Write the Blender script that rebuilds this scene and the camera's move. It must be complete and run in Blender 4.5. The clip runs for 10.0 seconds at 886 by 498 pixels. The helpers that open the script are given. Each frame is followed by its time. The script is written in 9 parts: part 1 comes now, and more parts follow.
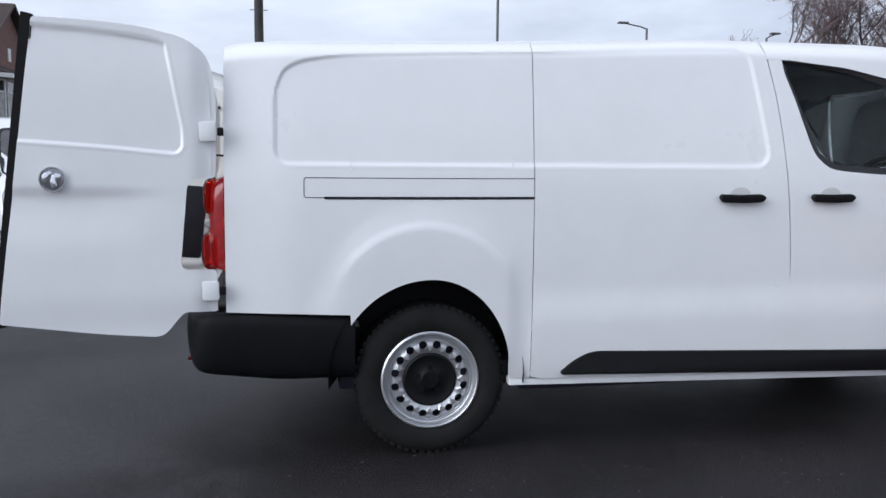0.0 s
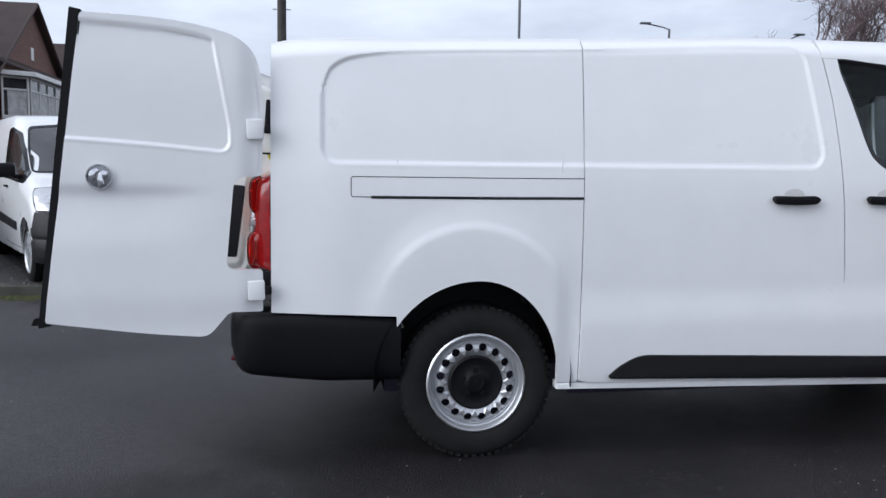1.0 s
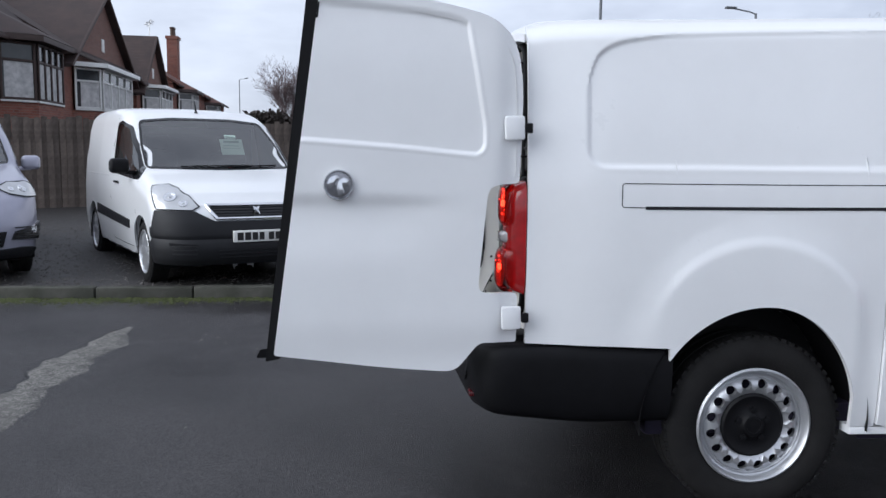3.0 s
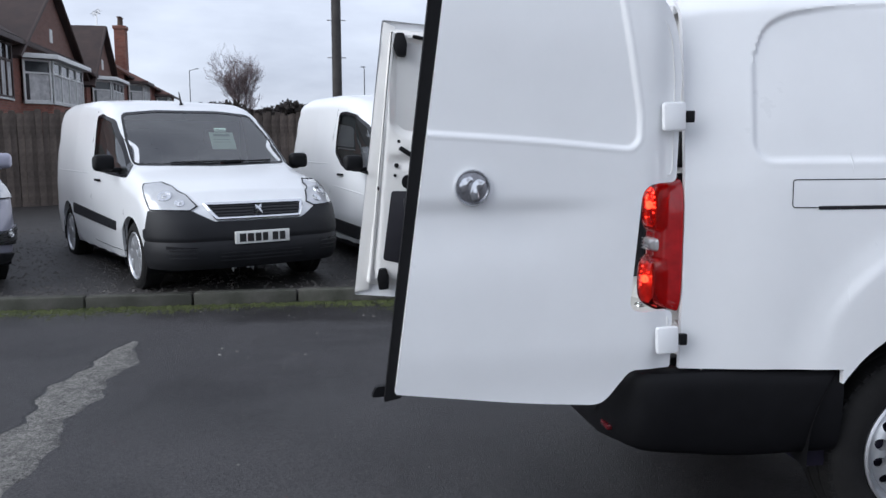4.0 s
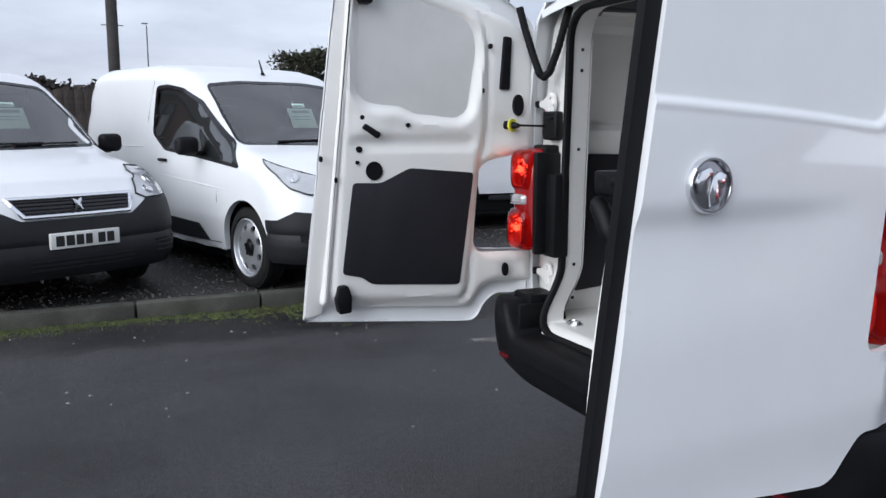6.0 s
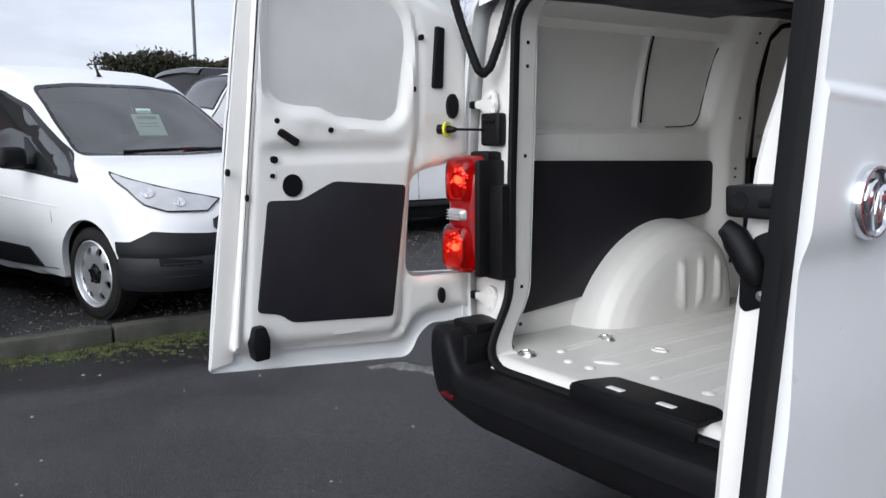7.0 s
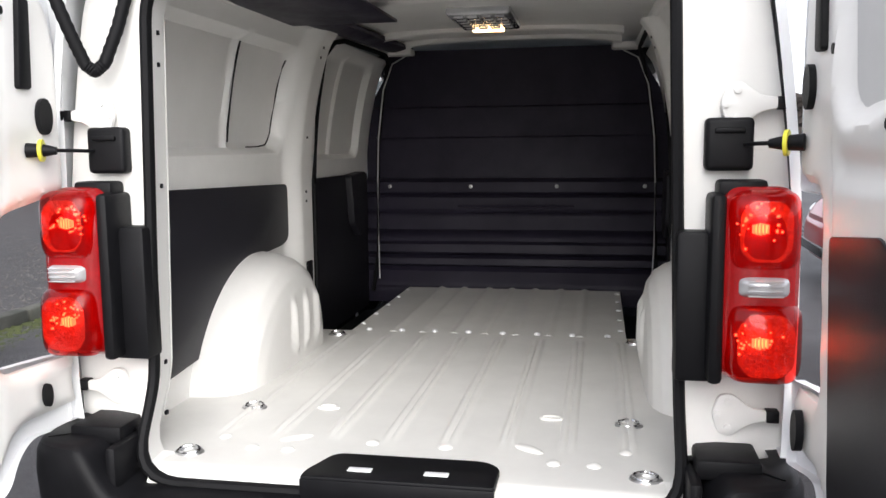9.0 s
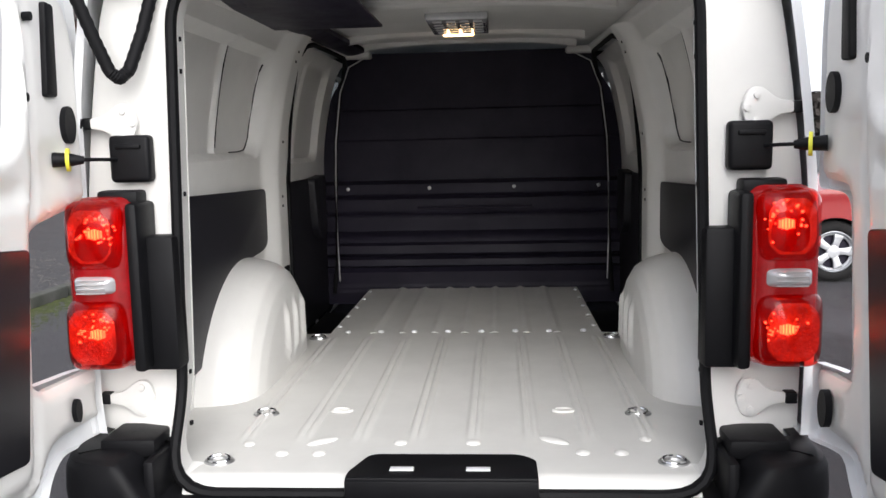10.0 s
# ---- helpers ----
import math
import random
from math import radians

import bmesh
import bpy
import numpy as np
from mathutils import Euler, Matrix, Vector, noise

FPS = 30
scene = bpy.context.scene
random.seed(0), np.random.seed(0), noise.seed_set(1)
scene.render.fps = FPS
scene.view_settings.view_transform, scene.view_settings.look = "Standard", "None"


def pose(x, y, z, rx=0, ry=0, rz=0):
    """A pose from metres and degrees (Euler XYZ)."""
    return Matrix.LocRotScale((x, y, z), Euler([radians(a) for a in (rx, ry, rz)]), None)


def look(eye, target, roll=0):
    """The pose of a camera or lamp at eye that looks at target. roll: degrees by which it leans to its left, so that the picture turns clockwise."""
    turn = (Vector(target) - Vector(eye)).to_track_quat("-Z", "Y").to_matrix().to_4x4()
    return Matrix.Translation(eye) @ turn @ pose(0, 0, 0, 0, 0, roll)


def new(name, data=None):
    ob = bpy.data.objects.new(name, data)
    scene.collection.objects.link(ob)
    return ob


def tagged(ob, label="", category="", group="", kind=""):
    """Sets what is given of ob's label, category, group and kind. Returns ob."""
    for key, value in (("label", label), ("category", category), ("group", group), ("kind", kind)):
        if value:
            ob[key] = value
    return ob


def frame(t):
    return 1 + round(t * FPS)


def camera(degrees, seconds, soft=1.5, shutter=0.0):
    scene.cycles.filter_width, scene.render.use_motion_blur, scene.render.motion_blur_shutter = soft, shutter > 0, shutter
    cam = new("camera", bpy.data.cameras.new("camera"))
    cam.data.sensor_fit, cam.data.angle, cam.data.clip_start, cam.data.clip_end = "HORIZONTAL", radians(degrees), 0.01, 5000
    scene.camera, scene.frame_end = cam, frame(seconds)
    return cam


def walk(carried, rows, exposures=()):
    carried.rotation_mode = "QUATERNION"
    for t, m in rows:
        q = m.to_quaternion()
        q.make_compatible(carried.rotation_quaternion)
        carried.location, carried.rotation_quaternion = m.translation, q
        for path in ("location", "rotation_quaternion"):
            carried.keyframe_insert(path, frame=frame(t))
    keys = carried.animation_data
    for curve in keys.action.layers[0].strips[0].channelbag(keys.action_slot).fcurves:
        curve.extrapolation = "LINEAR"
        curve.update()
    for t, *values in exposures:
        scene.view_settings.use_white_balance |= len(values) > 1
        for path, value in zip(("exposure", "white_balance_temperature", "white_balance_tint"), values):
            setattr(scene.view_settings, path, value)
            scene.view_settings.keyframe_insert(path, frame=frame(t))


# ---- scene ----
cam = camera(55.9, 10.0)
PATH = [
    (0, (0.364, -3.769, 1.363), (0.683, -1.805, 1.162), 0.5),
    (0.5, (0.286, -3.712, 1.407), (0.594, -1.749, 1.176), 0.9),
    (1, (0.227, -3.682, 1.355), (0.511, -1.712, 1.155), 0.8),
    (1.5, (0.121, -3.561, 1.358), (0.347, -1.587, 1.132), 0.9),
    (2, (-0.054, -3.367, 1.372), (0.073, -1.385, 1.131), 0.7),
    (2.5, (-0.264, -3.198, 1.38), (-0.178, -1.213, 1.157), 1.1),
    (3, (-0.583, -3.018, 1.402), (-0.408, -1.038, 1.175), 0.7),
    (3.2, (-0.706, -2.93, 1.401), (-0.509, -0.953, 1.173), 0.4),
    (4.3, (-1.271, -2.291, 1.423), (-0.908, -0.341, 1.167), 0.1),
    (4.5, (-1.357, -2.2, 1.422), (-0.927, -0.262, 1.18), 0.3),
    (5, (-1.542, -1.898, 1.42), (-0.989, 0.005, 1.152), -0.3),
    (5.5, (-1.672, -1.558, 1.416), (-1.012, 0.31, 1.142), -0.6),
    (5.7, (-1.727, -1.45, 1.41), (-1.009, 0.395, 1.126), -0.3),
    (6.8, (-1.905, -0.734, 1.389), (-0.798, 0.907, 1.1), -0.2),
    (7, (-1.885, -0.636, 1.393), (-0.717, 0.963, 1.112), -0.4),
    (7.5, (-1.929, -0.297, 1.384), (-0.486, 1.064, 1.124), 0.6),
    (8, (-1.934, -0.037, 1.398), (-0.244, 0.999, 1.135), -0.5),
    (8.5, (-1.88, 0.218, 1.401), (0.001, 0.847, 1.141), -1.6),
    (9, (-1.911, 0.459, 1.398), (0.04, 0.827, 1.153), -0.6),
    (9.5, (-1.996, 0.688, 1.411), (-0.019, 0.865, 1.161), -1.1),
    (10, (-2.006, 0.774, 1.413), (-0.026, 0.911, 1.165), -1.3),
]
walk(cam, [(t, look(eye, target, roll)) for t, eye, target, roll in PATH],
     [(0, 0.56, 5900, 9), (5.0, 0.55, 5900, 9), (6.5, 0.56, 6000, 9), (7.5, 0.86, 6250, 9), (8.5, 1.34, 6450, 10), (9.2, 1.50, 6450, 10), (10, 1.20, 6400, 10)])


# ---- world and light ----
world = bpy.data.worlds.new("world")
scene.world = world
world.use_nodes = True
wn, wl = world.node_tree.nodes, world.node_tree.links
wn.clear()
w_out = wn.new("ShaderNodeOutputWorld")
w_bg = wn.new("ShaderNodeBackground")
w_bg.inputs["Strength"].default_value = 1.0
sky = wn.new("ShaderNodeTexSky")
sky.sky_type = "NISHITA"
sky.sun_disc = False
sky.sun_elevation, sky.sun_rotation = radians(30), radians(253)
sky_dim = wn.new("ShaderNodeMix")
sky_dim.data_type, sky_dim.blend_type = "RGBA", "MULTIPLY"
sky_dim.inputs[0].default_value = 1.0
sky_dim.inputs[7].default_value = (0.08, 0.08, 0.08, 1)
wl.new(sky.outputs[0], sky_dim.inputs[6])
w_tc = wn.new("ShaderNodeTexCoord")
w_map = wn.new("ShaderNodeMapping")
w_map.inputs["Scale"].default_value = (1.2, 1.2, 4.0)
wl.new(w_tc.outputs["Generated"], w_map.inputs[0])
w_noise = wn.new("ShaderNodeTexNoise")
w_noise.inputs["Scale"].default_value = 2.2
w_noise.inputs["Detail"].default_value = 6.0
w_noise.inputs["Roughness"].default_value = 0.55
wl.new(w_map.outputs[0], w_noise.inputs["Vector"])
w_ramp = wn.new("ShaderNodeValToRGB")
w_ramp.color_ramp.elements[0].position, w_ramp.color_ramp.elements[0].color = 0.32, (0.42, 0.43, 0.485, 1)
w_ramp.color_ramp.elements[1].position, w_ramp.color_ramp.elements[1].color = 0.70, (0.73, 0.74, 0.79, 1)
wl.new(w_noise.outputs[0], w_ramp.inputs[0])
w_mix = wn.new("ShaderNodeMix")
w_mix.data_type = "RGBA"
w_mix.inputs[0].default_value = 0.88
wl.new(sky_dim.outputs[2], w_mix.inputs[6])
wl.new(w_ramp.outputs[0], w_mix.inputs[7])
wl.new(w_mix.outputs[2], w_bg.inputs[0])
wl.new(w_bg.outputs[0], w_out.inputs[0])

sun = new("sun", bpy.data.lights.new("sun", "SUN"))
sun.data.energy, sun.data.angle, sun.data.color = 2.0, radians(60), (1.0, 0.97, 0.93)
sun.matrix_world = look((-8, -2.5, 4.9), (0, 0, 0))


# ---- materials ----
def mat(name, base, rough=0.5, metal=0.0, var=0.0, scale=8.0, bump=0.0, bump_scale=60.0, coat=0.0, alt=None,
        spec=0.5, rough_var=0.0, rand=0.0, emit=None, emit_power=0.0, trans=0.0, ior=1.45, alpha=1.0, speck=0.0, speck_scale=160.0):
    """A surface: base colour, wandering towards alt over metres/scale, with fine relief."""
    m = bpy.data.materials.new(name)
    m.use_nodes = True
    n, l = m.node_tree.nodes, m.node_tree.links
    b = n["Principled BSDF"]
    b.inputs["Base Color"].default_value = (*base, 1)
    b.inputs["Roughness"].default_value = rough
    b.inputs["Metallic"].default_value = metal
    b.inputs["Specular IOR Level"].default_value = spec
    b.inputs["Coat Weight"].default_value = coat
    b.inputs["Coat Roughness"].default_value = 0.04
    b.inputs["Transmission Weight"].default_value = trans
    b.inputs["IOR"].default_value = ior
    b.inputs["Alpha"].default_value = alpha
    if emit:
        b.inputs["Emission Color"].default_value = (*emit, 1)
        b.inputs["Emission Strength"].default_value = emit_power
    tc = n.new("ShaderNodeTexCoord")
    if var or alt or rough_var or rand:
        big = n.new("ShaderNodeTexNoise")
        big.inputs["Scale"].default_value = scale
        big.inputs["Detail"].default_value = 8
        big.inputs["Roughness"].default_value = 0.62
        l.new(tc.outputs["Object"], big.inputs["Vector"])
        mix = n.new("ShaderNodeMix")
        mix.data_type = "RGBA"
        other = alt or tuple(c * (1 - var) for c in base)
        mix.inputs[6].default_value = (*base, 1)
        mix.inputs[7].default_value = (*other, 1)
        ramp = n.new("ShaderNodeMapRange")
        ramp.inputs[1].default_value, ramp.inputs[2].default_value = 0.35, 0.68
        l.new(big.outputs[0], ramp.inputs[0])
        l.new(ramp.outputs[0], mix.inputs[0])
        out = mix.outputs[2]
        if rand:
            info = n.new("ShaderNodeObjectInfo")
            hsv = n.new("ShaderNodeHueSaturation")
            val = n.new("ShaderNodeMapRange")
            val.inputs[3].default_value, val.inputs[4].default_value = 1 - rand, 1 + rand
            l.new(info.outputs["Random"], val.inputs[0])
            l.new(val.outputs[0], hsv.inputs["Value"])
            l.new(out, hsv.inputs["Color"])
            out = hsv.outputs[0]
        if speck:
            grain = n.new("ShaderNodeTexNoise")
            grain.inputs["Scale"].default_value = speck_scale
            grain.inputs["Detail"].default_value = 3
            grain.inputs["Roughness"].default_value = 0.8
            l.new(tc.outputs["Object"], grain.inputs["Vector"])
            gr = n.new("ShaderNodeMapRange")
            gr.inputs[1].default_value, gr.inputs[2].default_value = 0.32, 0.70
            gr.inputs[3].default_value, gr.inputs[4].default_value = 1 - speck, 1 + speck * 1.4
            l.new(grain.outputs[0], gr.inputs[0])
            gh = n.new("ShaderNodeHueSaturation")
            l.new(gr.outputs[0], gh.inputs["Value"])
            l.new(out, gh.inputs["Color"])
            out = gh.outputs[0]
        l.new(out, b.inputs["Base Color"])
        if rough_var:
            rr = n.new("ShaderNodeMapRange")
            rr.inputs[1].default_value, rr.inputs[2].default_value = 0.3, 0.7
            rr.inputs[3].default_value, rr.inputs[4].default_value = rough - rough_var, rough + rough_var
            l.new(big.outputs[0], rr.inputs[0])
            l.new(rr.outputs[0], b.inputs["Roughness"])
    if bump:
        fine = n.new("ShaderNodeTexNoise")
        fine.inputs["Scale"].default_value = bump_scale
        fine.inputs["Detail"].default_value = 5
        l.new(tc.outputs["Object"], fine.inputs["Vector"])
        bp = n.new("ShaderNodeBump")
        bp.inputs["Strength"].default_value = bump
        bp.inputs["Distance"].default_value = 0.01
        l.new(fine.outputs[0], bp.inputs["Height"])
        l.new(bp.outputs[0], b.inputs["Normal"])
    return m


WHITE = mat("white_paint", (0.80, 0.81, 0.82), 0.32, var=0.04, scale=3, coat=0.55, rough_var=0.06)
WHITE_IN = mat("white_primer_paint", (0.79, 0.78, 0.755), 0.42, var=0.06, scale=4, coat=0.2, rough_var=0.08)
FLOOR_PAINT = mat("floor_primer_paint", (0.72, 0.71, 0.68), 0.42, var=0.08, scale=4, coat=0.2, rough_var=0.08)
PANEL_GREY = mat("bare_outer_skin_paint", (0.60, 0.60, 0.59), 0.5, var=0.08, scale=5)
BLACK_PL = mat("black_grained_plastic", (0.0065, 0.0065, 0.0078), 0.5, spec=0.20, var=0.3, scale=14, bump=0.08, bump_scale=700)
BLACK_GL = mat("black_gloss_plastic", (0.012, 0.012, 0.014), 0.25)
BLACK_BOARD = mat("black_lining_board", (0.019, 0.0185, 0.0235), 0.42, spec=0.35, var=0.25, scale=6, bump=0.12, bump_scale=300)
BULK = mat("black_bulkhead_paint", (0.022, 0.019, 0.033), 0.48, spec=0.20, var=0.3, scale=5, rough_var=0.1)
RUBBER = mat("black_rubber", (0.006, 0.006, 0.007), 0.65, spec=0.22, var=0.2, scale=20)
TYRE = mat("tyre_rubber", (0.015, 0.0145, 0.0145), 0.8, spec=0.25, var=0.35, scale=10, bump=0.2, bump_scale=120)
SILVER = mat("silver_wheel_paint", (0.55, 0.56, 0.58), 0.35, 0.7, var=0.12, scale=10, rough_var=0.08)
CHROME = mat("chrome", (0.78, 0.79, 0.81), 0.1, 1.0)
STEEL = mat("bare_steel", (0.5, 0.5, 0.5), 0.35, 0.9, var=0.2, scale=30)
GLASS = mat("window_glass", (0.55, 0.62, 0.60), 0.02, trans=1.0, ior=1.2, var=0.0)
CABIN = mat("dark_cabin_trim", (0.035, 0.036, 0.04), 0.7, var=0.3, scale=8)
RED_REFLECTOR = mat("dark_red_reflector", (0.10, 0.004, 0.008), 0.2, var=0.3, scale=40, coat=0.4)
RED_PLAIN = mat("red_lamp_lens", (0.22, 0.005, 0.008), 0.14, var=0.45, scale=22, coat=0.5, emit=(1.0, 0.03, 0.025), emit_power=0.055)
LIT_LENS = mat("lit_lamp_facets", (0.9, 0.7, 0.4), 0.3, emit=(1.0, 0.75, 0.35), emit_power=5.0)
CLEAR_LENS = mat("clear_lamp_lens", (0.55, 0.55, 0.56), 0.12, 0.35, var=0.25, scale=9, coat=0.6)
YELLOW = mat("yellow_plastic", (0.75, 0.72, 0.06), 0.45)
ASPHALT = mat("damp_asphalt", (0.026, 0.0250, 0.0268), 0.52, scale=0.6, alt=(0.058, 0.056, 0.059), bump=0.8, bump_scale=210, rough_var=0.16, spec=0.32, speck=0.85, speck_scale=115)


def dark_areas(m, places):
    """Darkens a ground material's colour in areas with a ragged edge; places: (x, y, reach along x, reach along y)."""
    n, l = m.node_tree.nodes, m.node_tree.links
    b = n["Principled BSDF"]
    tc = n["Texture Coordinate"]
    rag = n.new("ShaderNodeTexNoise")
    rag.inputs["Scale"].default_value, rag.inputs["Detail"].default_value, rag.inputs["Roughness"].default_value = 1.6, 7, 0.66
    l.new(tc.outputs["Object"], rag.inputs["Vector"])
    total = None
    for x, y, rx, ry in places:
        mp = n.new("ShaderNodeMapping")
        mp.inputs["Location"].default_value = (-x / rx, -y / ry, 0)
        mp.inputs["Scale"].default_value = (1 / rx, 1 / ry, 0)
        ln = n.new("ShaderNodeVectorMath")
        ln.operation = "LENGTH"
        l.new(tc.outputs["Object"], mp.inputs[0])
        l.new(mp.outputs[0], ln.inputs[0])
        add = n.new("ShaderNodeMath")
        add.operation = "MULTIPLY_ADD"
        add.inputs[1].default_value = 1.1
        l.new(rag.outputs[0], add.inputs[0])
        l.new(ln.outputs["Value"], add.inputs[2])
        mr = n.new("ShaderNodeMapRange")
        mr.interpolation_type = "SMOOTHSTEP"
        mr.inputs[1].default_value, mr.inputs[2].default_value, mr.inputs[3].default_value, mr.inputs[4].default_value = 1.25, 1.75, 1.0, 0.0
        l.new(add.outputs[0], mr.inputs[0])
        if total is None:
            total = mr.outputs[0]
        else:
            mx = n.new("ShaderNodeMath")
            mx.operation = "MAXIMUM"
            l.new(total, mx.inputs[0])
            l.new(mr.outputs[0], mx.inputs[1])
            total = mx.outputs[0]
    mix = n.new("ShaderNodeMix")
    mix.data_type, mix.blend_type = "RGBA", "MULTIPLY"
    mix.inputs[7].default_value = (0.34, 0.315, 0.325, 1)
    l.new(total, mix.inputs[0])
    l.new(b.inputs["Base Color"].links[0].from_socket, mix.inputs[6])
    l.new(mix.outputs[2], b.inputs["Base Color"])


# darker ground beside and partly under the van, and before the kerb
dark_areas(ASPHALT, [(1.7, -0.9, 2.6, 1.8), (0.6, 4.6, 3.0, 0.5)])
GRAVEL = mat("dark_wet_gravel", (0.016, 0.015, 0.015), 0.6, scale=5, alt=(0.036, 0.033, 0.032), bump=0.8, bump_scale=45, speck=0.6, speck_scale=70)


def thin_glass(name, tint, ior=1.9):
    """A thin pane: clear and tinted straight on, mirroring by Fresnel's law."""
    m = bpy.data.materials.new(name)
    m.use_nodes = True
    n, l = m.node_tree.nodes, m.node_tree.links
    n.clear()
    o, mx, tr, gl, fr = n.new("ShaderNodeOutputMaterial"), n.new("ShaderNodeMixShader"), n.new("ShaderNodeBsdfTransparent"), n.new("ShaderNodeBsdfGlossy"), n.new("ShaderNodeFresnel")
    tr.inputs[0].default_value = (*tint, 1)
    gl.inputs["Roughness"].default_value = 0.02
    fr.inputs["IOR"].default_value = ior
    l.new(fr.outputs[0], mx.inputs[0])
    l.new(tr.outputs[0], mx.inputs[1])
    l.new(gl.outputs[0], mx.inputs[2])
    l.new(mx.outputs[0], o.inputs[0])
    return m


RED_GLASS = thin_glass("red_lens_plastic", (0.86, 0.030, 0.022), 1.40)
RED_GLASS.node_tree.nodes["Glossy BSDF"].inputs["Roughness"].default_value = 0.06
LAMP_INSIDE = mat("lit_lamp_bowl", (0.34, 0.25, 0.23), 0.35, 0.3, var=0.45, scale=38, bump=0.7, bump_scale=120, emit=(1.0, 0.16, 0.08), emit_power=0.07)


# ---- building helpers ----
def finish(name, bm, material, smooth=True):
    me = bpy.data.meshes.new(name)
    bm.to_mesh(me)
    bm.free()
    for mm in (material if isinstance(material, (list, tuple)) else [material]):
        me.materials.append(mm)
    if smooth:
        me.polygons.foreach_set("use_smooth", [True] * len(me.polygons))
        me.set_sharp_from_angle(angle=radians(38))
    return me


def part(name, bm, material, parent, label="", smooth=True):
    ob = new(name, finish(name, bm, material, smooth))
    ob.parent = parent
    if label:
        ob["label"] = label
    return ob


def thing(name, label, category, bm=None, material=None, group="", kind="", at=None, smooth=True):
    ob = new(name, finish(name, bm, material, smooth) if bm else None)
    if at is not None:
        ob.matrix_world = at
    return tagged(ob, label, category, group, kind)


def box(bm, x0, x1, y0, y1, z0, z1, bevel=0.0, seg=2, m=None):
    r = bmesh.ops.create_cube(bm, size=1.0)
    vs = r["verts"]
    for v in vs:
        v.co = Vector(((x0 + x1) / 2 + v.co.x * (x1 - x0), (y0 + y1) / 2 + v.co.y * (y1 - y0), (z0 + z1) / 2 + v.co.z * (z1 - z0)))
    if m:
        for v in vs:
            v.co = m @ v.co
    if bevel:
        es = list({e for v in vs for e in v.link_edges})
        bmesh.ops.bevel(bm, geom=es, offset=bevel, segments=seg, affect="EDGES", profile=0.5)
    return bm


def lathe(bm, profile, m, steps=48):
    """Turns (radius, along) pairs round the local z axis of m."""
    rings = []
    for r, h in profile:
        rings.append([bm.verts.new(m @ Vector((r * math.cos(2 * math.pi * i / steps), r * math.sin(2 * math.pi * i / steps), h))) for i in range(steps)])
    for a, b in zip(rings, rings[1:]):
        for i in range(steps):
            bm.faces.new((a[i], a[(i + 1) % steps], b[(i + 1) % steps], b[i]))
    return rings


def tube(bm, points, radius, steps=10, radii=None):
    pts = [Vector(p) for p in points]
    rings = []
    up = Vector((0, 0, 1))
    for i, p in enumerate(pts):
        d = (pts[min(i + 1, len(pts) - 1)] - pts[max(i - 1, 0)]).normalized()
        a = d.cross(up)
        if a.length < 0.05:
            a = d.cross(Vector((1, 0, 0)))
        a.normalize()
        b = a.cross(d)
        r = radii[i] if radii else radius
        rings.append([bm.verts.new(p + r * (math.cos(t) * a + math.sin(t) * b)) for t in [2 * math.pi * k / steps for k in range(steps)]])
    for s, t in zip(rings, rings[1:]):
        for k in range(steps):
            bm.faces.new((s[k], s[(k + 1) % steps], t[(k + 1) % steps], t[k]))
    bm.faces.new(rings[0][::-1])
    bm.faces.new(rings[-1])
    return bm


def prism(bm, outline, m, depth, bevel=0.0, seg=2):
    """A plate: the outline (x, y pairs) in m's xy plane, drawn out by depth along m's z."""
    low = [bm.verts.new(m @ Vector((x, y, 0))) for x, y in outline]
    high = [bm.verts.new(m @ Vector((x, y, depth))) for x, y in outline]
    a, b = bm.faces.new(low[::-1]), bm.faces.new(high)
    n = len(outline)
    for i in range(n):
        bm.faces.new((low[i], low[(i + 1) % n], high[(i + 1) % n], high[i]))
    bmesh.ops.recalc_face_normals(bm, faces=list({f for v in low + high for f in v.link_faces}))
    if bevel:
        bmesh.ops.bevel(bm, geom=list(b.edges), offset=bevel, segments=seg, affect="EDGES", profile=0.5)
    return bm


def rounded(pts, radius, steps=5):
    """The polygon with its corners rounded; radius a number or one per corner."""
    out, n = [], len(pts)
    for i in range(n):
        p, a, b = Vector(pts[i]), Vector(pts[i - 1]), Vector(pts[(i + 1) % n])
        r = radius[i] if isinstance(radius, (list, tuple)) else radius
        da, db = (a - p), (b - p)
        r = min(r, da.length * 0.48, db.length * 0.48)
        if r < 1e-4:
            out.append(tuple(p))
            continue
        s, e = p + da.normalized() * r, p + db.normalized() * r
        for k in range(steps + 1):
            t = k / steps
            out.append(tuple((1 - t) ** 2 * s + 2 * t * (1 - t) * p + t * t * e))
    return out


def grid(bm, fn, nu, nv, thick=None):
    """A sheet of (nu+1) x (nv+1) points fn(u, v); thick: a vector function to draw it out to a second skin."""
    vs = [[bm.verts.new(fn(i / nu, j / nv)) for j in range(nv + 1)] for i in range(nu + 1)]
    for i in range(nu):
        for j in range(nv):
            bm.faces.new((vs[i][j], vs[i + 1][j], vs[i + 1][j + 1], vs[i][j + 1]))
    if thick is not None:
        off = Vector(thick)
        rim = [vs[i][0] for i in range(nu + 1)] + [vs[nu][j] for j in range(1, nv + 1)] + [vs[i][nv] for i in range(nu - 1, -1, -1)] + [vs[0][j] for j in range(nv - 1, 0, -1)]
        low = [bm.verts.new(v.co + off) for v in rim]
        for k in range(len(rim)):
            q = (k + 1) % len(rim)
            bm.faces.new((rim[k], low[k], low[q], rim[q]))
    return vs


def sm(a, b, x):
    t = min(1.0, max(0.0, (x - a) / (b - a)))
    return t * t * (3 - 2 * t)


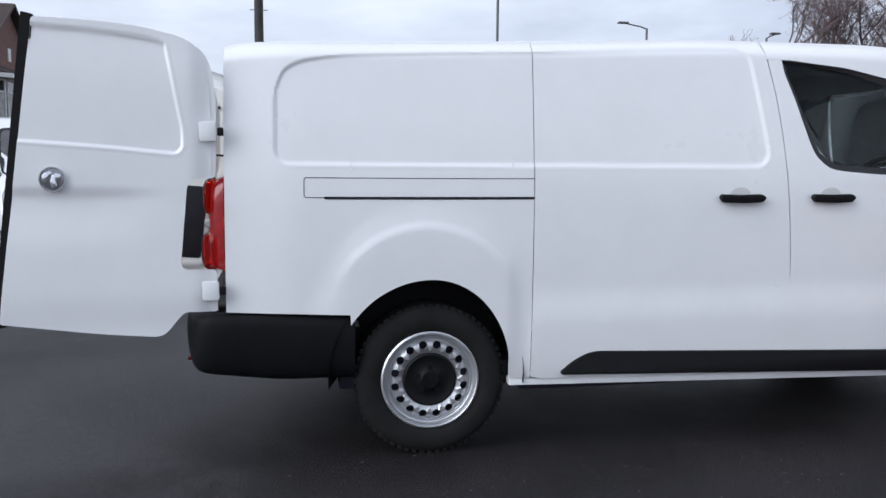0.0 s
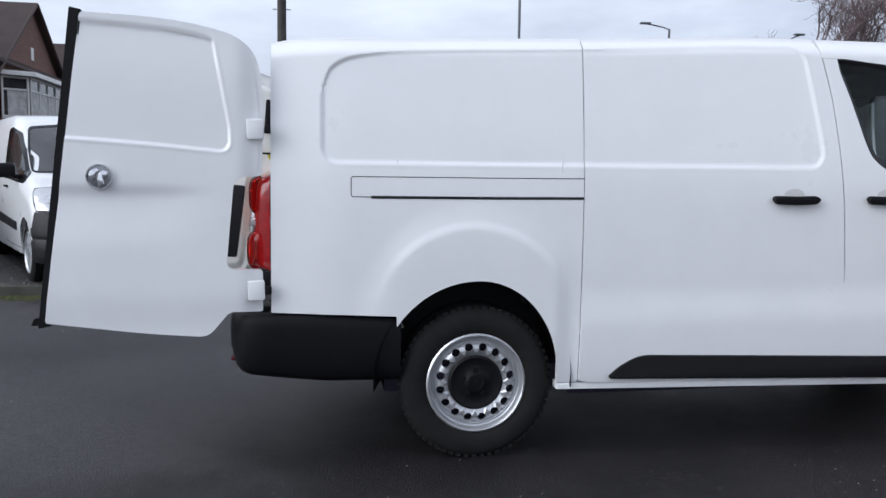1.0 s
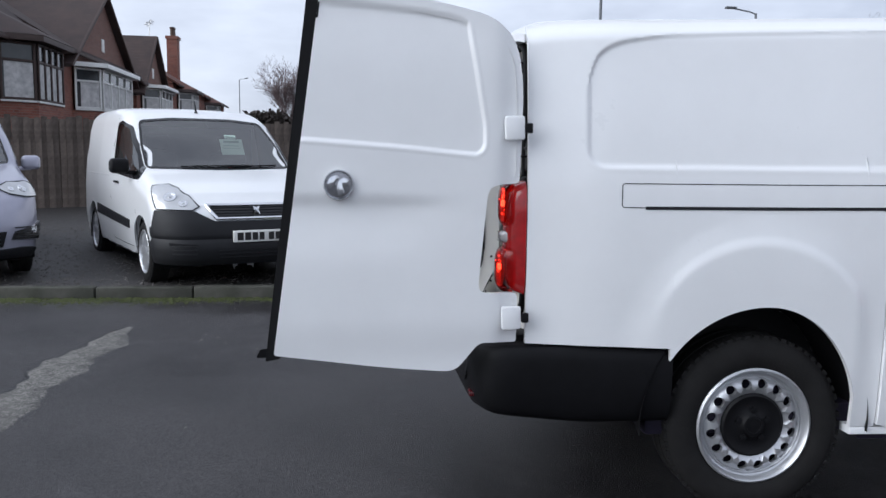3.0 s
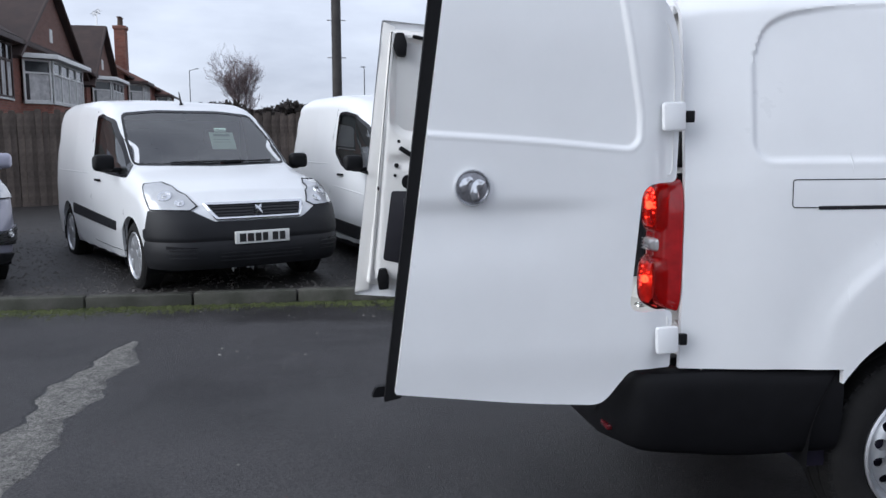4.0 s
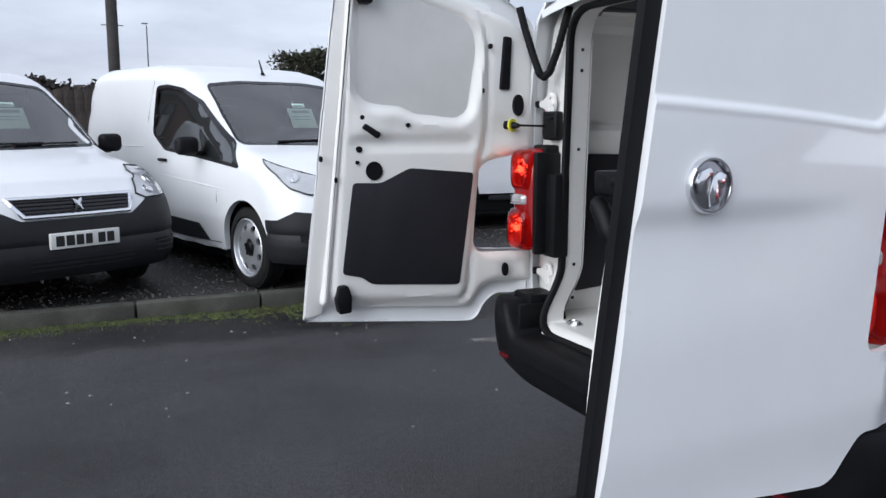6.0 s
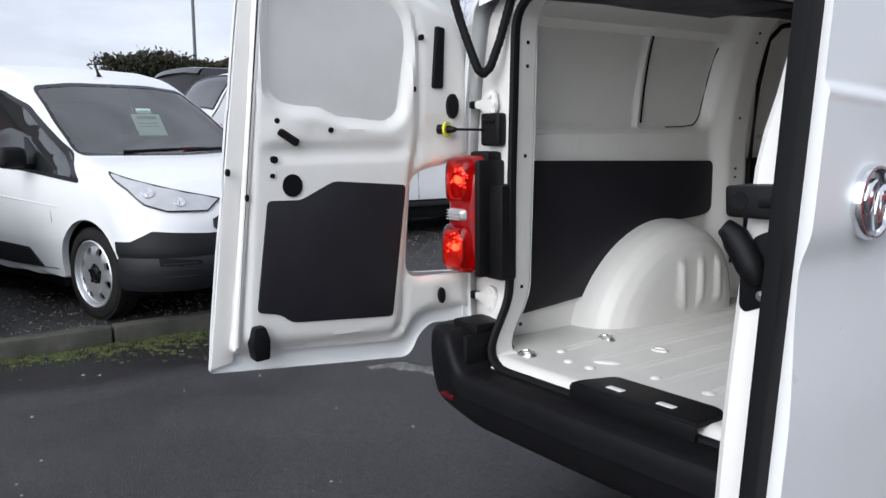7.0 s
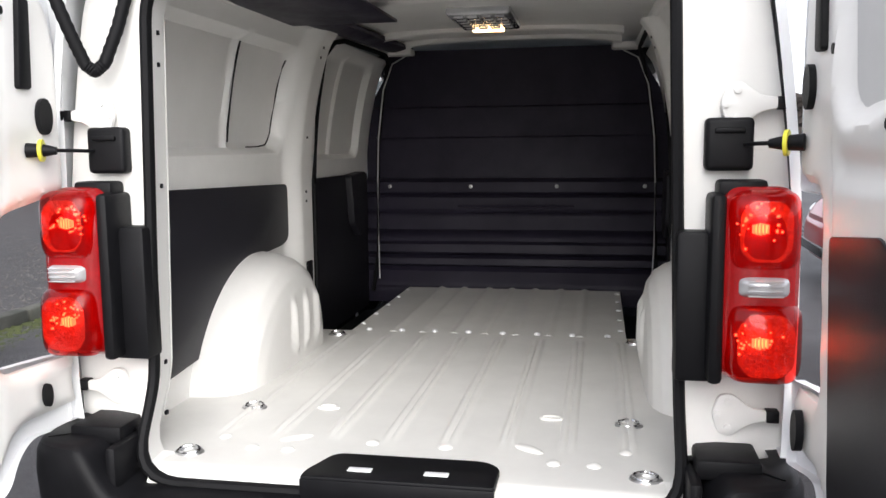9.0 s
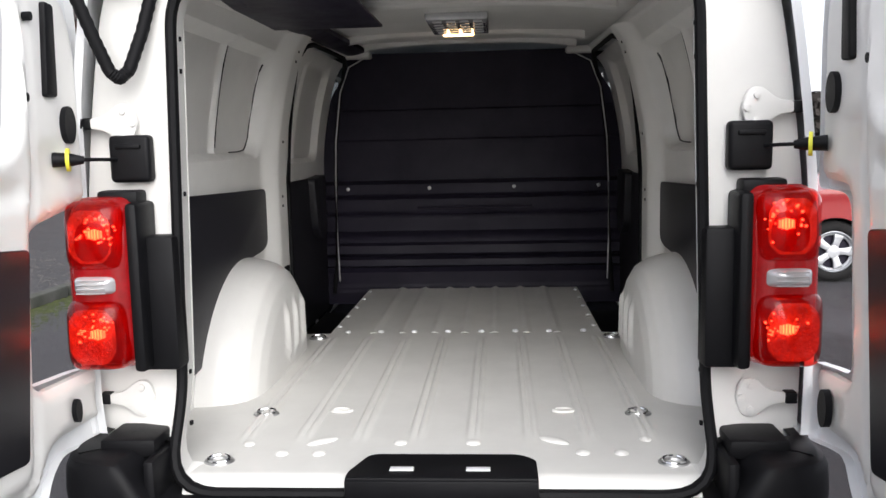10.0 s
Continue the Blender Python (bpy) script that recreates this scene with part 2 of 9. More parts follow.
def interp(x, table):
    if x <= table[0][0]:
        return table[0][1]
    for (a, p), (b, q) in zip(table, table[1:]):
        if x <= b:
            return p + (q - p) * (x - a) / (b - a)
    return table[-1][1]


def curve(x, table):
    """Like interp, eased (monotone cubic by finite slopes)."""
    n = len(table)
    if x <= table[0][0]:
        return table[0][1]
    if x >= table[-1][0]:
        return table[-1][1]
    for i in range(n - 1):
        if x <= table[i + 1][0]:
            break
    (x0, y0), (x1, y1) = table[i], table[i + 1]
    d = (y1 - y0) / (x1 - x0)

    def slope(j):
        if j <= 0 or j >= n - 1:
            return d
        a = (table[j][1] - table[j - 1][1]) / (table[j][0] - table[j - 1][0])
        b = (table[j + 1][1] - table[j][1]) / (table[j + 1][0] - table[j][0])
        return 0.0 if a * b <= 0 else 2 * a * b / (a + b)

    h, t = x1 - x0, (x - x0) / (x1 - x0)
    return (1 + 2 * t) * (1 - t) ** 2 * y0 + t * (1 - t) ** 2 * h * slope(i) + t * t * (3 - 2 * t) * y1 + t * t * (t - 1) * h * slope(i + 1)


def rrect_sd(x, z, x0, x1, z0, z1, r):
    """Signed distance to a rounded rectangle, inside negative."""
    dx, dz = abs(x - (x0 + x1) / 2) - (x1 - x0) / 2 + r, abs(z - (z0 + z1) / 2) - (z1 - z0) / 2 + r
    return math.hypot(max(dx, 0), max(dz, 0)) + min(max(dx, dz), 0) - r


# ---- ground ----
KERB_Y = 5.15


def ground_z(x, y):
    """The yard is level up to the kerb; the gravel behind it lies higher and rises gently."""
    if y < KERB_Y + 0.06:
        return -0.012
    return 0.055 + 0.02 * (min(y, 30.0) - KERB_Y)


bm = bmesh.new()
xs = [-900, -200, -60, -30] + [-20 + 0.5 * i for i in range(81)] + [30, 60, 200, 900]
ys = [-900, -200, -60, -20] + [-8 + 0.4 * i for i in range(32)] + [KERB_Y, KERB_Y + 0.05, KERB_Y + 0.08, KERB_Y + 0.3] + [5.6 + 0.5 * i for i in range(41)] + [30, 60, 200, 900]
gv = [[bm.verts.new((x, y, ground_z(x, y))) for y in ys] for x in xs]
for i in range(len(xs) - 1):
    for j in range(len(ys) - 1):
        f = bm.faces.new((gv[i][j], gv[i + 1][j], gv[i + 1][j + 1], gv[i][j + 1]))
        f.material_index = 1 if ys[j] >= KERB_Y + 0.05 else 0
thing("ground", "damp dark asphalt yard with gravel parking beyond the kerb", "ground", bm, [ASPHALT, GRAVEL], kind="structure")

# ---- the white panel van ----
# x: from the rear corner of the body to its nose; y: from its near side to its far side; the middle is y = C
C = 0.935
HUB_X, HUB_Z = 0.930, 0.348
ROOF_EDGE = [(-0.2, 1.86), (0.0, 1.882), (0.1, 1.90), (0.77, 1.923), (1.6, 1.951), (2.52, 1.982), (3.2, 1.983), (3.6, 1.965), (3.9, 1.91)]
RECESS_TOP = [(0.215, 1.64), (0.235, 1.72), (0.262, 1.775), (0.31, 1.808), (0.37, 1.828), (0.544, 1.852), (1.41, 1.889), (2.483, 1.934), (2.565, 1.925)]
BODY = [(0.26, 0.06), (0.32, 0.032), (0.45, 0.014), (0.7, 0.004), (1.0, 0.0), (1.27, 0.004), (1.42, 0.016), (1.62, 0.04), (1.82, 0.072), (1.98, 0.10)]


def roof_edge(x):
    return curve(x, ROOF_EDGE)


def side_y(x, z):
    """How far the near flank's skin lies in from its widest line."""
    y = curve(z, BODY) + 0.045 * sm(roof_edge(x) - 0.09, roof_edge(x), z) ** 1.5
    y += 0.028 * (1 - sm(-0.02, 0.40, x)) ** 1.6
    y += 0.05 * sm(3.2, 4.4, x) + 0.25 * max(0, x - 4.35) ** 1.6
    if x < 1.419:
        d = max(rrect_sd(x, z, 0.220, 3.0, 1.360, 3.0, 0.07), (z - curve(x, RECESS_TOP)))
    elif x < 2.74:
        lean = 2.668 - 0.20 * max(0, z - 1.44)
        d = rrect_sd(x, z, 1.0, lean, 1.360, curve(min(x, 2.48), RECESS_TOP), 0.07)
    else:
        d = 1
    y += 0.009 * (1 - sm(-0.011, 0.004, d))
    y -= 0.0012 * (1 - sm(0.0, 0.011, abs(d - 0.010)))
    a = math.hypot((x - 0.905) * 0.98, z - 0.637)
    if z > 0.3 and x < 1.419:
        swell = (1 - sm(0.425, 0.475, a)) * sm(0.60, 0.95, z) * sm(0.40, 0.62, x)
        y -= 0.015 * swell * (1 - sm(1.28, 1.40, x))
        y -= 0.012 * (1 - sm(0.38, 0.56, a)) * (1 - swell) * (1 - sm(1.28, 1.40, x))
    if x > 1.42:
        y -= 0.014 * (1 - sm(0.60, 0.80, z))
    return y


def arch_z(x, hub=HUB_X):
    a = 0.455 if x < hub else 0.390
    return 0.360 + 0.476 * math.sqrt(max(0.0, 1 - ((x - hub) / a) ** 2))


def spaced(a, b, n, ease=0.0):
    """n+1 places from a to b, closer at both ends when ease is 1."""
    return [a + (b - a) * ((1 - ease) * i / n + ease * (0.5 - 0.5 * math.cos(math.pi * i / n))) for i in range(n + 1)]


def flank(bm, xs, zb, zt, nv, mirror, shift=None):
    """A piece of the flank's skin between the heights zb(x) and zt(x), with a turned-in rim."""
    cols = []
    for x in xs:
        lo, hi = zb(x), zt(x)
        col = []
        for j in range(nv + 1):
            z = lo + (hi - lo) * j / nv
            xx = x + (shift(x, z) if shift else 0)
            y = side_y(xx, z)
            col.append(bm.verts.new((xx, 2 * C - y if mirror else y, z)))
        cols.append(col)
    flip = mirror
    for a, b in zip(cols, cols[1:]):
        for j in range(nv):
            q = (a[j], b[j], b[j + 1], a[j + 1])
            bm.faces.new(q[::-1] if flip else q)
    rim = [c[0] for c in cols] + cols[-1][1:] + [c[-1] for c in cols[-2::-1]] + cols[0][-2:0:-1]
    dy = -0.022 if mirror else 0.022
    low = [bm.verts.new(v.co + Vector((0, dy, 0))) for v in rim]
    for k in range(len(rim)):
        q = (k + 1) % len(rim)
        f = (rim[k], low[k], low[q], rim[q])
        bm.faces.new(f[::-1] if flip else f)


van = thing("panel_van", "white long panel van with both rear doors swung open", "van")

# flanks
WINDOW_EDGE = [(2.80, 1.885), (2.806, 1.85), (2.834, 1.735), (2.866, 1.60), (2.90, 1.494), (2.948, 1.41), (3.041, 1.35), (3.156, 1.335), (3.395, 1.322), (3.55, 1.32), (4.4, 1.31)]
WINDOW_TOP = [(2.66, 1.888), (2.80, 1.888), (2.90, 1.878), (3.13, 1.857), (3.37, 1.812), (3.62, 1.75)]


def door_lean(x, z):
    """The seam between the sliding door and the front door leans back towards the roof."""
    return curve(z, [(0.3, 0.031), (0.46, 0.031), (1.08, 0.0), (1.654, -0.072), (1.97, -0.145)])


def door_shift(x, z):
    """How far the front door's skin and glass follow the leaning seam."""
    return door_lean(x, z) * (1 - 0.6 * min(1.0, max(0.0, (x - 2.801) / 0.005)) if x < 2.806 else 0.4 * (1 - sm(2.806, 2.90, x)))


def sill_z(x):
    """The doors' lower edge falls a little towards the nose."""
    return 0.347 - 0.018 * (x - 1.42)


for mirror in (False, True):
    b = bmesh.new()
    xs = spaced(0.0, 0.53, 60) + spaced(0.54, 1.310, 110, 0.9) + spaced(1.3145, 1.417, 14)
    flank(b, xs, lambda x: 0.695 - 0.03 * x if x < 0.552 else (max(arch_z(x), 0.347) if x < 1.311 else 0.347), roof_edge, 150, mirror)
    part("rear_quarter_panel", b, WHITE, van)
    b = bmesh.new()
    n = 150
    flank(b, [1.421 + 1.373 * i / n for i in range(n + 1)], lambda x: sill_z(x) + 0.010 * (1 - sm(1.421, 1.475, x)), roof_edge, 150, mirror,
          lambda x, z: (x - 1.421) / 1.373 * door_lean(x, z))
    sliding = part("sliding_door", b, WHITE, van)
    b = bmesh.new()
    low_x = [2.801, 2.8035, 2.806] + spaced(2.812, 3.2, 60) + spaced(3.22, 3.80, 20) + spaced(3.82, 4.58, 40, 0.9) + spaced(4.60, 5.0, 16)
    flank(b, [x for x in low_x if x <= 3.805], sill_z, lambda x: min(curve(x, WINDOW_EDGE), roof_edge(x)) if x > 2.8065 else 1.887, 90, mirror, door_shift)
    flank(b, spaced(2.668, 3.62, 30), lambda x: interp(x, WINDOW_TOP), roof_edge, 12, mirror)
    front_door = part("front_door", b, WHITE, van)
    b = bmesh.new()
    bonnet = lambda x: curve(x, [(3.78, 1.36), (4.4, 1.24), (4.8, 1.09), (5.0, 0.90)])
    flank(b, [x for x in low_x if x >= 3.815], lambda x: max(arch_z(x, 4.197), 0.31) if x < 4.586 else 0.40, bonnet, 40, mirror)
    part("front_wing", b, WHITE, van)
    sgn = lambda y: 2 * C - y if mirror else y
    # sill strip under the doors and black lower trim
    b = bmesh.new()
    m = Matrix(((1, 0, 0, 0), (0, 0, -1 if not mirror else 1, sgn(0.10)), (0, 1, 0, 0), (0, 0, 0, 1)))
    prism(b, [(1.318, 0.314), (3.82, 0.270), (3.82, 0.302), (1.318, 0.346)], m, 0.074, 0.006)
    part("sill", b, WHITE, van)
    b = bmesh.new()
    out = rounded([(1.568, 0.377), (1.63, 0.43), (1.725, 0.475), (3.80, 0.412), (3.80, 0.306), (1.575, 0.364)], [0.01, 0.04, 0.05, 0.01, 0.01, 0.01])
    m = Matrix(((1, 0, 0, 0), (0, 0, -1 if not mirror else 1, sgn(0.012)), (0, 1, 0, 0), (0, 0, 0, 1)))
    prism(b, out, m, 0.026, 0.008)
    trim = part("side_trim", b, BLACK_PL, van, "black plastic side protection strip")
    # seams, sliding rail
    b = bmesh.new()
    def strip(bm, pts, w, off=-0.0012, dep=0.004):
        prev = None
        for i, (x, z) in enumerate(pts):
            p, q = pts[max(i - 1, 0)], pts[min(i + 1, len(pts) - 1)]
            d = Vector((q[0] - p[0], q[1] - p[1])).normalized()
            nx, nz = -d.y * w / 2, d.x * w / 2
            a, c = bm.verts.new((x + nx, sgn(side_y(x, z) + off), z + nz)), bm.verts.new((x - nx, sgn(side_y(x, z) + off), z - nz))
            if prev:
                f = (prev[0], prev[1], c, a)
                bm.faces.new(f if mirror else f[::-1])
            prev = (a, c)
    strip(b, [(x, 1.300) for x in spaced(0.36, 1.419, 24)] , 0.0035)
    strip(b, [(0.348, z) for z in spaced(1.220, 1.292, 5)], 0.0035)
    strip(b, [(0.348, 1.292), (0.351, 1.298), (0.36, 1.300)], 0.0035)
    strip(b, [(0.348, 1.220), (0.353, 1.212), (0.44, 1.211)], 0.0035)
    part("rail_cover_seam", b, BLACK_PL, van)
    b = bmesh.new()
    strip(b, [(x, 1.210) for x in spaced(0.437, 1.419, 24)], 0.0125, -0.002)
    part("sliding_rail", b, BLACK_GL, van, "black slot of the sliding door rail")
    # handles, each before a grey disc for its bowl
    for hx, owner in ((2.508, sliding), (3.032, front_door)):
        b = bmesh.new()
        out = rounded([(-0.130, 0.006), (-0.118, 0.022), (0.0, 0.019), (0.105, 0.022), (0.130, 0.004), (0.105, -0.018), (0.0, -0.022), (-0.110, -0.018)], 0.012)
        m = Matrix(((1, 0, 0, hx), (0, 0, -1 if not mirror else 1, sgn(side_y(hx, 1.205) - 0.012)), (0, 1, 0, 1.205), (0, 0, 0, 1)))
        prism(b, out, m, 0.028, 0.008, 3)
        box(b, hx - 0.10, hx - 0.07, *sorted((sgn(side_y(hx, 1.205) - 0.016), sgn(0.02))), 1.195, 1.215)
        box(b, hx + 0.07, hx + 0.10, *sorted((sgn(side_y(hx, 1.205) - 0.016), sgn(0.02))), 1.195, 1.215)
        h = part("door_handle", b, BLACK_PL, owner, "black plastic pull handle")
        # nearly flat disc; the bowl's shade is put into its grey
        b = bmesh.new()
        r = bmesh.ops.create_uvsphere(b, u_segments=24, v_segments=12, radius=1.0)
        for v in b.verts:
            v.co = Vector((hx + v.co.x * 0.066, sgn(side_y(hx, 1.22) + 0.001 + 0.006 * max(0, v.co.y) - 0.0022 * max(0, -v.co.y)), 1.215 + v.co.z * 0.046))
        part("handle_bowl", b, PANEL_GREY, owner, "grey disc behind the handle, standing in for a shaded grip hollow")
    # side window glass with black frame
    b = bmesh.new()
    gl = [(x + door_shift(max(x, 2.806), z), z) for x, z in WINDOW_EDGE[:-1]] + [(3.80, 1.318), (4.12, 1.345), (3.66, 1.74)] + WINDOW_TOP[4:1:-1]
    for inset, bmx, material, nm, yo in ((0.0, b, GLASS, "side_window", 0.020),):
        vs = [bmx.verts.new((x, sgn(curve(z, BODY) + 0.012 + yo), z)) for x, z in gl]
        f = bmx.faces.new(vs)
        bmesh.ops.solidify(bmx, geom=[f], thickness=0.004)
        w = part("side_window", bmx, GLASS, front_door, "clear side window glass")
        w.visible_shadow = False
    b = bmesh.new()
    ring = [Vector((x, 0, z)) for x, z in gl]
    mid = Vector((3.35, 0, 1.64))
    prev = None
    for p in ring + ring[:1]:
        q = p + (mid - p).normalized() * 0.035
        a, c = b.verts.new((p.x, sgn(curve(p.z, BODY) + 0.016), p.z)), b.verts.new((q.x, sgn(curve(q.z, BODY) + 0.022), q.z))
        if prev:
            b.faces.new((prev[0], prev[1], c, a))
        prev = (a, c)
    part("window_frame", b, BLACK_GL, front_door, "black window surround")

# roof skin, windscreen, bonnet, nose
b = bmesh.new()


def roof_pt(u, v):
    x = -0.005 + 3.66 * u
    e = side_y(x, roof_edge(x))
    s = 2 * v - 1
    z = roof_edge(x) + 0.055 * (1 - abs(s) ** 2.6)
    drop = 0.03 * (1 - sm(-0.01, 0.06, x))
    return (x, C + s * (C - e), z - drop)


grid(b, roof_pt, 90, 40, (0, 0, -0.03))
bmesh.ops.recalc_face_normals(b, faces=b.faces)
part("roof", b, WHITE, van)
b = bmesh.new()
grid(b, lambda u, v: (3.655 + 0.77 * u, C + (2 * v - 1) * (C - 0.13 - 0.02 * u), roof_edge(3.655) + 0.05 - 0.65 * u - 0.05 * abs(2 * v - 1) ** 2.5 - 0.03 * u * u), 14, 20, (0, 0, -0.005))
w = part("windscreen", b, GLASS, van, "clear raked windscreen")
w.visible_shadow = False
for mirror in (False, True):
    b = bmesh.new()
    s = -1 if not mirror else 1
    tube(b, [(3.60, C + s * (C - 0.13), 1.945), (3.85, C + s * (C - 0.115), 1.75), (4.1, C + s * (C - 0.10), 1.53), (4.38, C + s * (C - 0.09), 1.28)], 0.035, 8)
    part("windscreen_pillar", b, WHITE, van)
b = bmesh.new()
grid(b, lambda u, v: (4.38 + 0.60 * u, C + (2 * v - 1) * (C - side_y(4.38 + 0.6 * u, 0.9)), curve(4.38 + 0.6 * u, [(4.38, 1.29), (4.7, 1.17), (4.9, 1.05), (5.0, 0.92)]) - 0.04 * abs(2 * v - 1) ** 3), 16, 20, (0, 0, -0.02))
part("bonnet", b, WHITE, van)
b = bmesh.new()
grid(b, lambda u, v: (5.06 - 0.16 * abs(2 * v - 1) ** 3 - 0.05 * abs(2 * u - 0.9) ** 2, C + (2 * v - 1) * (C - 0.02), 0.26 + 0.70 * u), 14, 28, (-0.06, 0, 0))
part("front_bumper", b, BLACK_PL, van, "dark plastic front bumper and grille")
for s in (-1, 1):
    b = bmesh.new()
    box(b, 4.84, 5.00, C + s * 0.72 - 0.13, C + s * 0.72 + 0.13, 0.86, 1.00, 0.03, 3)
    part("headlamp", b, CLEAR_LENS, van, "clear headlamp")
    b = bmesh.new()
    yy = C + s * (C + 0.13)
    box(b, 3.76, 3.86, yy - 0.10, yy + 0.10, 1.36, 1.62, 0.035, 3)
    box(b, 3.79, 3.84, min(yy, C + s * 0.86), max(yy, C + s * 0.86), 1.36, 1.40, 0.01)
    part("door_mirror", b, BLACK_PL, van, "black door mirror")

# underbody, so that no daylight shows through below
b = bmesh.new()
box(b, 0.50, 4.7, 0.10, 2 * C - 0.10, 0.30, 0.42, 0.02)
box(b, 1.38, 3.76, 0.06, 2 * C - 0.06, 0.28, 0.40, 0.01)
tube(b, [(0.10, 0.5, 0.36), (0.45, 0.5, 0.33), (1.6, 0.55, 0.33)], 0.035, 10)
part("underbody", b, BULK, van, "dark floor pan and exhaust underneath")
# wheel-arch liners
for hub in (HUB_X, 4.197):
    for mirror in (False, True):
        b = bmesh.new()
        sg = (lambda y: 2 * C - y) if mirror else (lambda y: y)

        def liner(u, v):
            a = math.pi * (-0.02 + 1.04 * u)
            rx = (0.480 if math.cos(a) < 0 else 0.455) - 0.055 * v
            return (hub + rx * math.cos(a), sg(0.012 + 0.245 * v), 0.360 + (0.505 - 0.04 * v) * math.sin(a))
        grid(b, liner, 32, 4)
        vs = [b.verts.new((hub + (0.425 if math.cos(a) < 0 else 0.40) * math.cos(a), sg(0.257), 0.360 + 0.465 * math.sin(a))) for a in [math.pi * (-0.02 + 1.04 * k / 24) for k in range(25)]]
        b.faces.new(vs)
        part("arch_liner", b, RUBBER, van, "black wheel-arch liner")


# the flank's lines gather and rise a little towards the nose
for ob in van.children_recursive:
    for v in (ob.data.vertices if ob.type == "MESH" else ()):
        x, z = v.co.x, v.co.z
        v.co.z += (1 - z / 1.95) * 0.012 * max(0.0, x - 1.0)
        v.co.x -= 0.0195 * max(0.0, x - 0.6) ** 2

# ---- wheels ----
def steel_wheel(parent, hub, out, radius=0.360, width=0.21, rim=0.230, holes=16, hole_r=0.019, ring=0.167, cap=0.128, style="steel"):
    """A wheel under a vehicle: hub its outer middle, out = -1 or 1 the side it faces along local y."""
    hx, hy, hz = hub
    # local z of m points outwards
    m = Matrix.Translation((hx, hy, hz)) @ Matrix(((1, 0, 0, 0), (0, 0, out, 0), (0, 1, 0, 0), (0, 0, 0, 1)))
    root = new("wheel")
    root.parent = parent
    b = bmesh.new()
    R, w = radius, width
    lathe(b, [(rim - 0.004, -0.015), (rim + 0.012, 0.002), (R - 0.075, 0.010), (R - 0.035, 0.006), (R - 0.016, -0.006), (R - 0.006, -0.022), (R, -0.04),
              (R, -0.075), (R - 0.008, -0.077), (R - 0.008, -0.085), (R, -0.087), (R, -w + 0.07), (R - 0.008, -w + 0.068), (R - 0.008, -w + 0.06), (R, -w + 0.058), (R, -w + 0.03), (R - 0.03, -w), (rim, -w + 0.02)], m, 72)
    # tread blocks at the shoulder
    for k in range(60):
        a = 2 * math.pi * k / 60
        mm = m @ Matrix.Rotation(a, 4, "Z") @ Matrix.Translation((R - 0.004, 0, -0.03))
        box(b, -0.014, 0.005, -0.011, 0.011, -0.02, 0.018, 0, 1, mm)
    part("tyre", b, TYRE, root)
    b = bmesh.new()
    lathe(b, [(rim, -0.012), (rim + 0.004, 0.002), (rim - 0.004, 0.008), (rim - 0.012, 0.0), (rim - 0.018, -0.022), (rim - 0.024, -0.026), (rim - 0.032, -0.02), (rim - 0.038, -0.028)], m, 72)
    if style == "steel":
        r0, r1 = cap - 0.004, rim - 0.038
        zf = lambda r: -0.028 + 0.022 * math.sin(math.pi * (r - r0) / (r1 - r0)) + (0.006 if r < cap + 0.012 else 0)
        sect = 2 * math.pi / holes
        for k in range(holes):
            a0 = k * sect
            inner, outer = [], []
            n = 24
            for q in range(n):
                t = 2 * math.pi * q / n
                dx, dy = math.cos(t), math.sin(t)
                hr = ring + hole_r * dx
                ha = a0 + sect / 2 + hole_r * 1.05 * dy / ring
                inner.append(b.verts.new(m @ Vector((hr * math.cos(ha), hr * math.sin(ha), zf(hr)))))
                sc = 1 / max(abs(dx), abs(dy))
                rr = (r0 + r1) / 2 + (r1 - r0) / 2 * dx * sc
                aa = a0 + sect / 2 + sect / 2 * dy * sc
                outer.append(b.verts.new(m @ Vector((rr * math.cos(aa), rr * math.sin(aa), zf(rr)))))
            back = [b.verts.new(m @ (m.inverted() @ v.co + Vector((0, 0, -0.02)))) for v in inner]
            for q in range(n):
                w2 = (q + 1) % n
                b.faces.new((inner[q], inner[w2], outer[w2], outer[q]))
                b.faces.new((back[q], back[w2], inner[w2], inner[q]))
    else:
        # spoked cover
        for k in range(holes):
            mm = m @ Matrix.Rotation(2 * math.pi * k / holes, 4, "Z")
            out2 = rounded([(0.03, -0.030), (0.12, -0.034), (rim - 0.03, -0.050), (rim - 0.03, 0.050), (0.12, 0.034), (0.03, 0.030)], 0.012)
            prism(b, out2, mm @ Matrix.Translation((0, 0, -0.035)), 0.03, 0.006)
        lathe(b, [(0.065, -0.02), (0.060, 0.0), (0.0005, 0.004)], m, 32)
    bmesh.ops.remove_doubles(b, verts=b.verts, dist=0.0004)
    bmesh.ops.recalc_face_normals(b, faces=b.faces)
    part("rim", b, SILVER, root, "silver-painted steel wheel" if style == "steel" else "silver wheel cover")
    b = bmesh.new()
    lathe(b, [(rim - 0.03, -0.06), (0.02, -0.06), (0.001, -0.058)], m, 40)
    part("brake_drum", b, BULK, root, "dark brake drum behind the wheel")
    if style == "steel":
        b = bmesh.new()
        lathe(b, [(cap, -0.03), (cap, -0.014), (cap - 0.01, -0.006), (cap - 0.025, -0.012), (0.07, -0.016), (0.045, -0.004), (0.04, 0.004), (0.030, 0.005), (0.028, -0.002), (0.001, 0.0)], m, 48)
        for k in range(5):
            mm = m @ Matrix.Rotation(2 * math.pi * (k + 0.25) / 5, 4, "Z") @ Matrix.Translation((0.062, 0, 0))
            lathe(b, [(0.014, -0.02), (0.013, -0.004), (0.001, -0.003)], mm, 12)
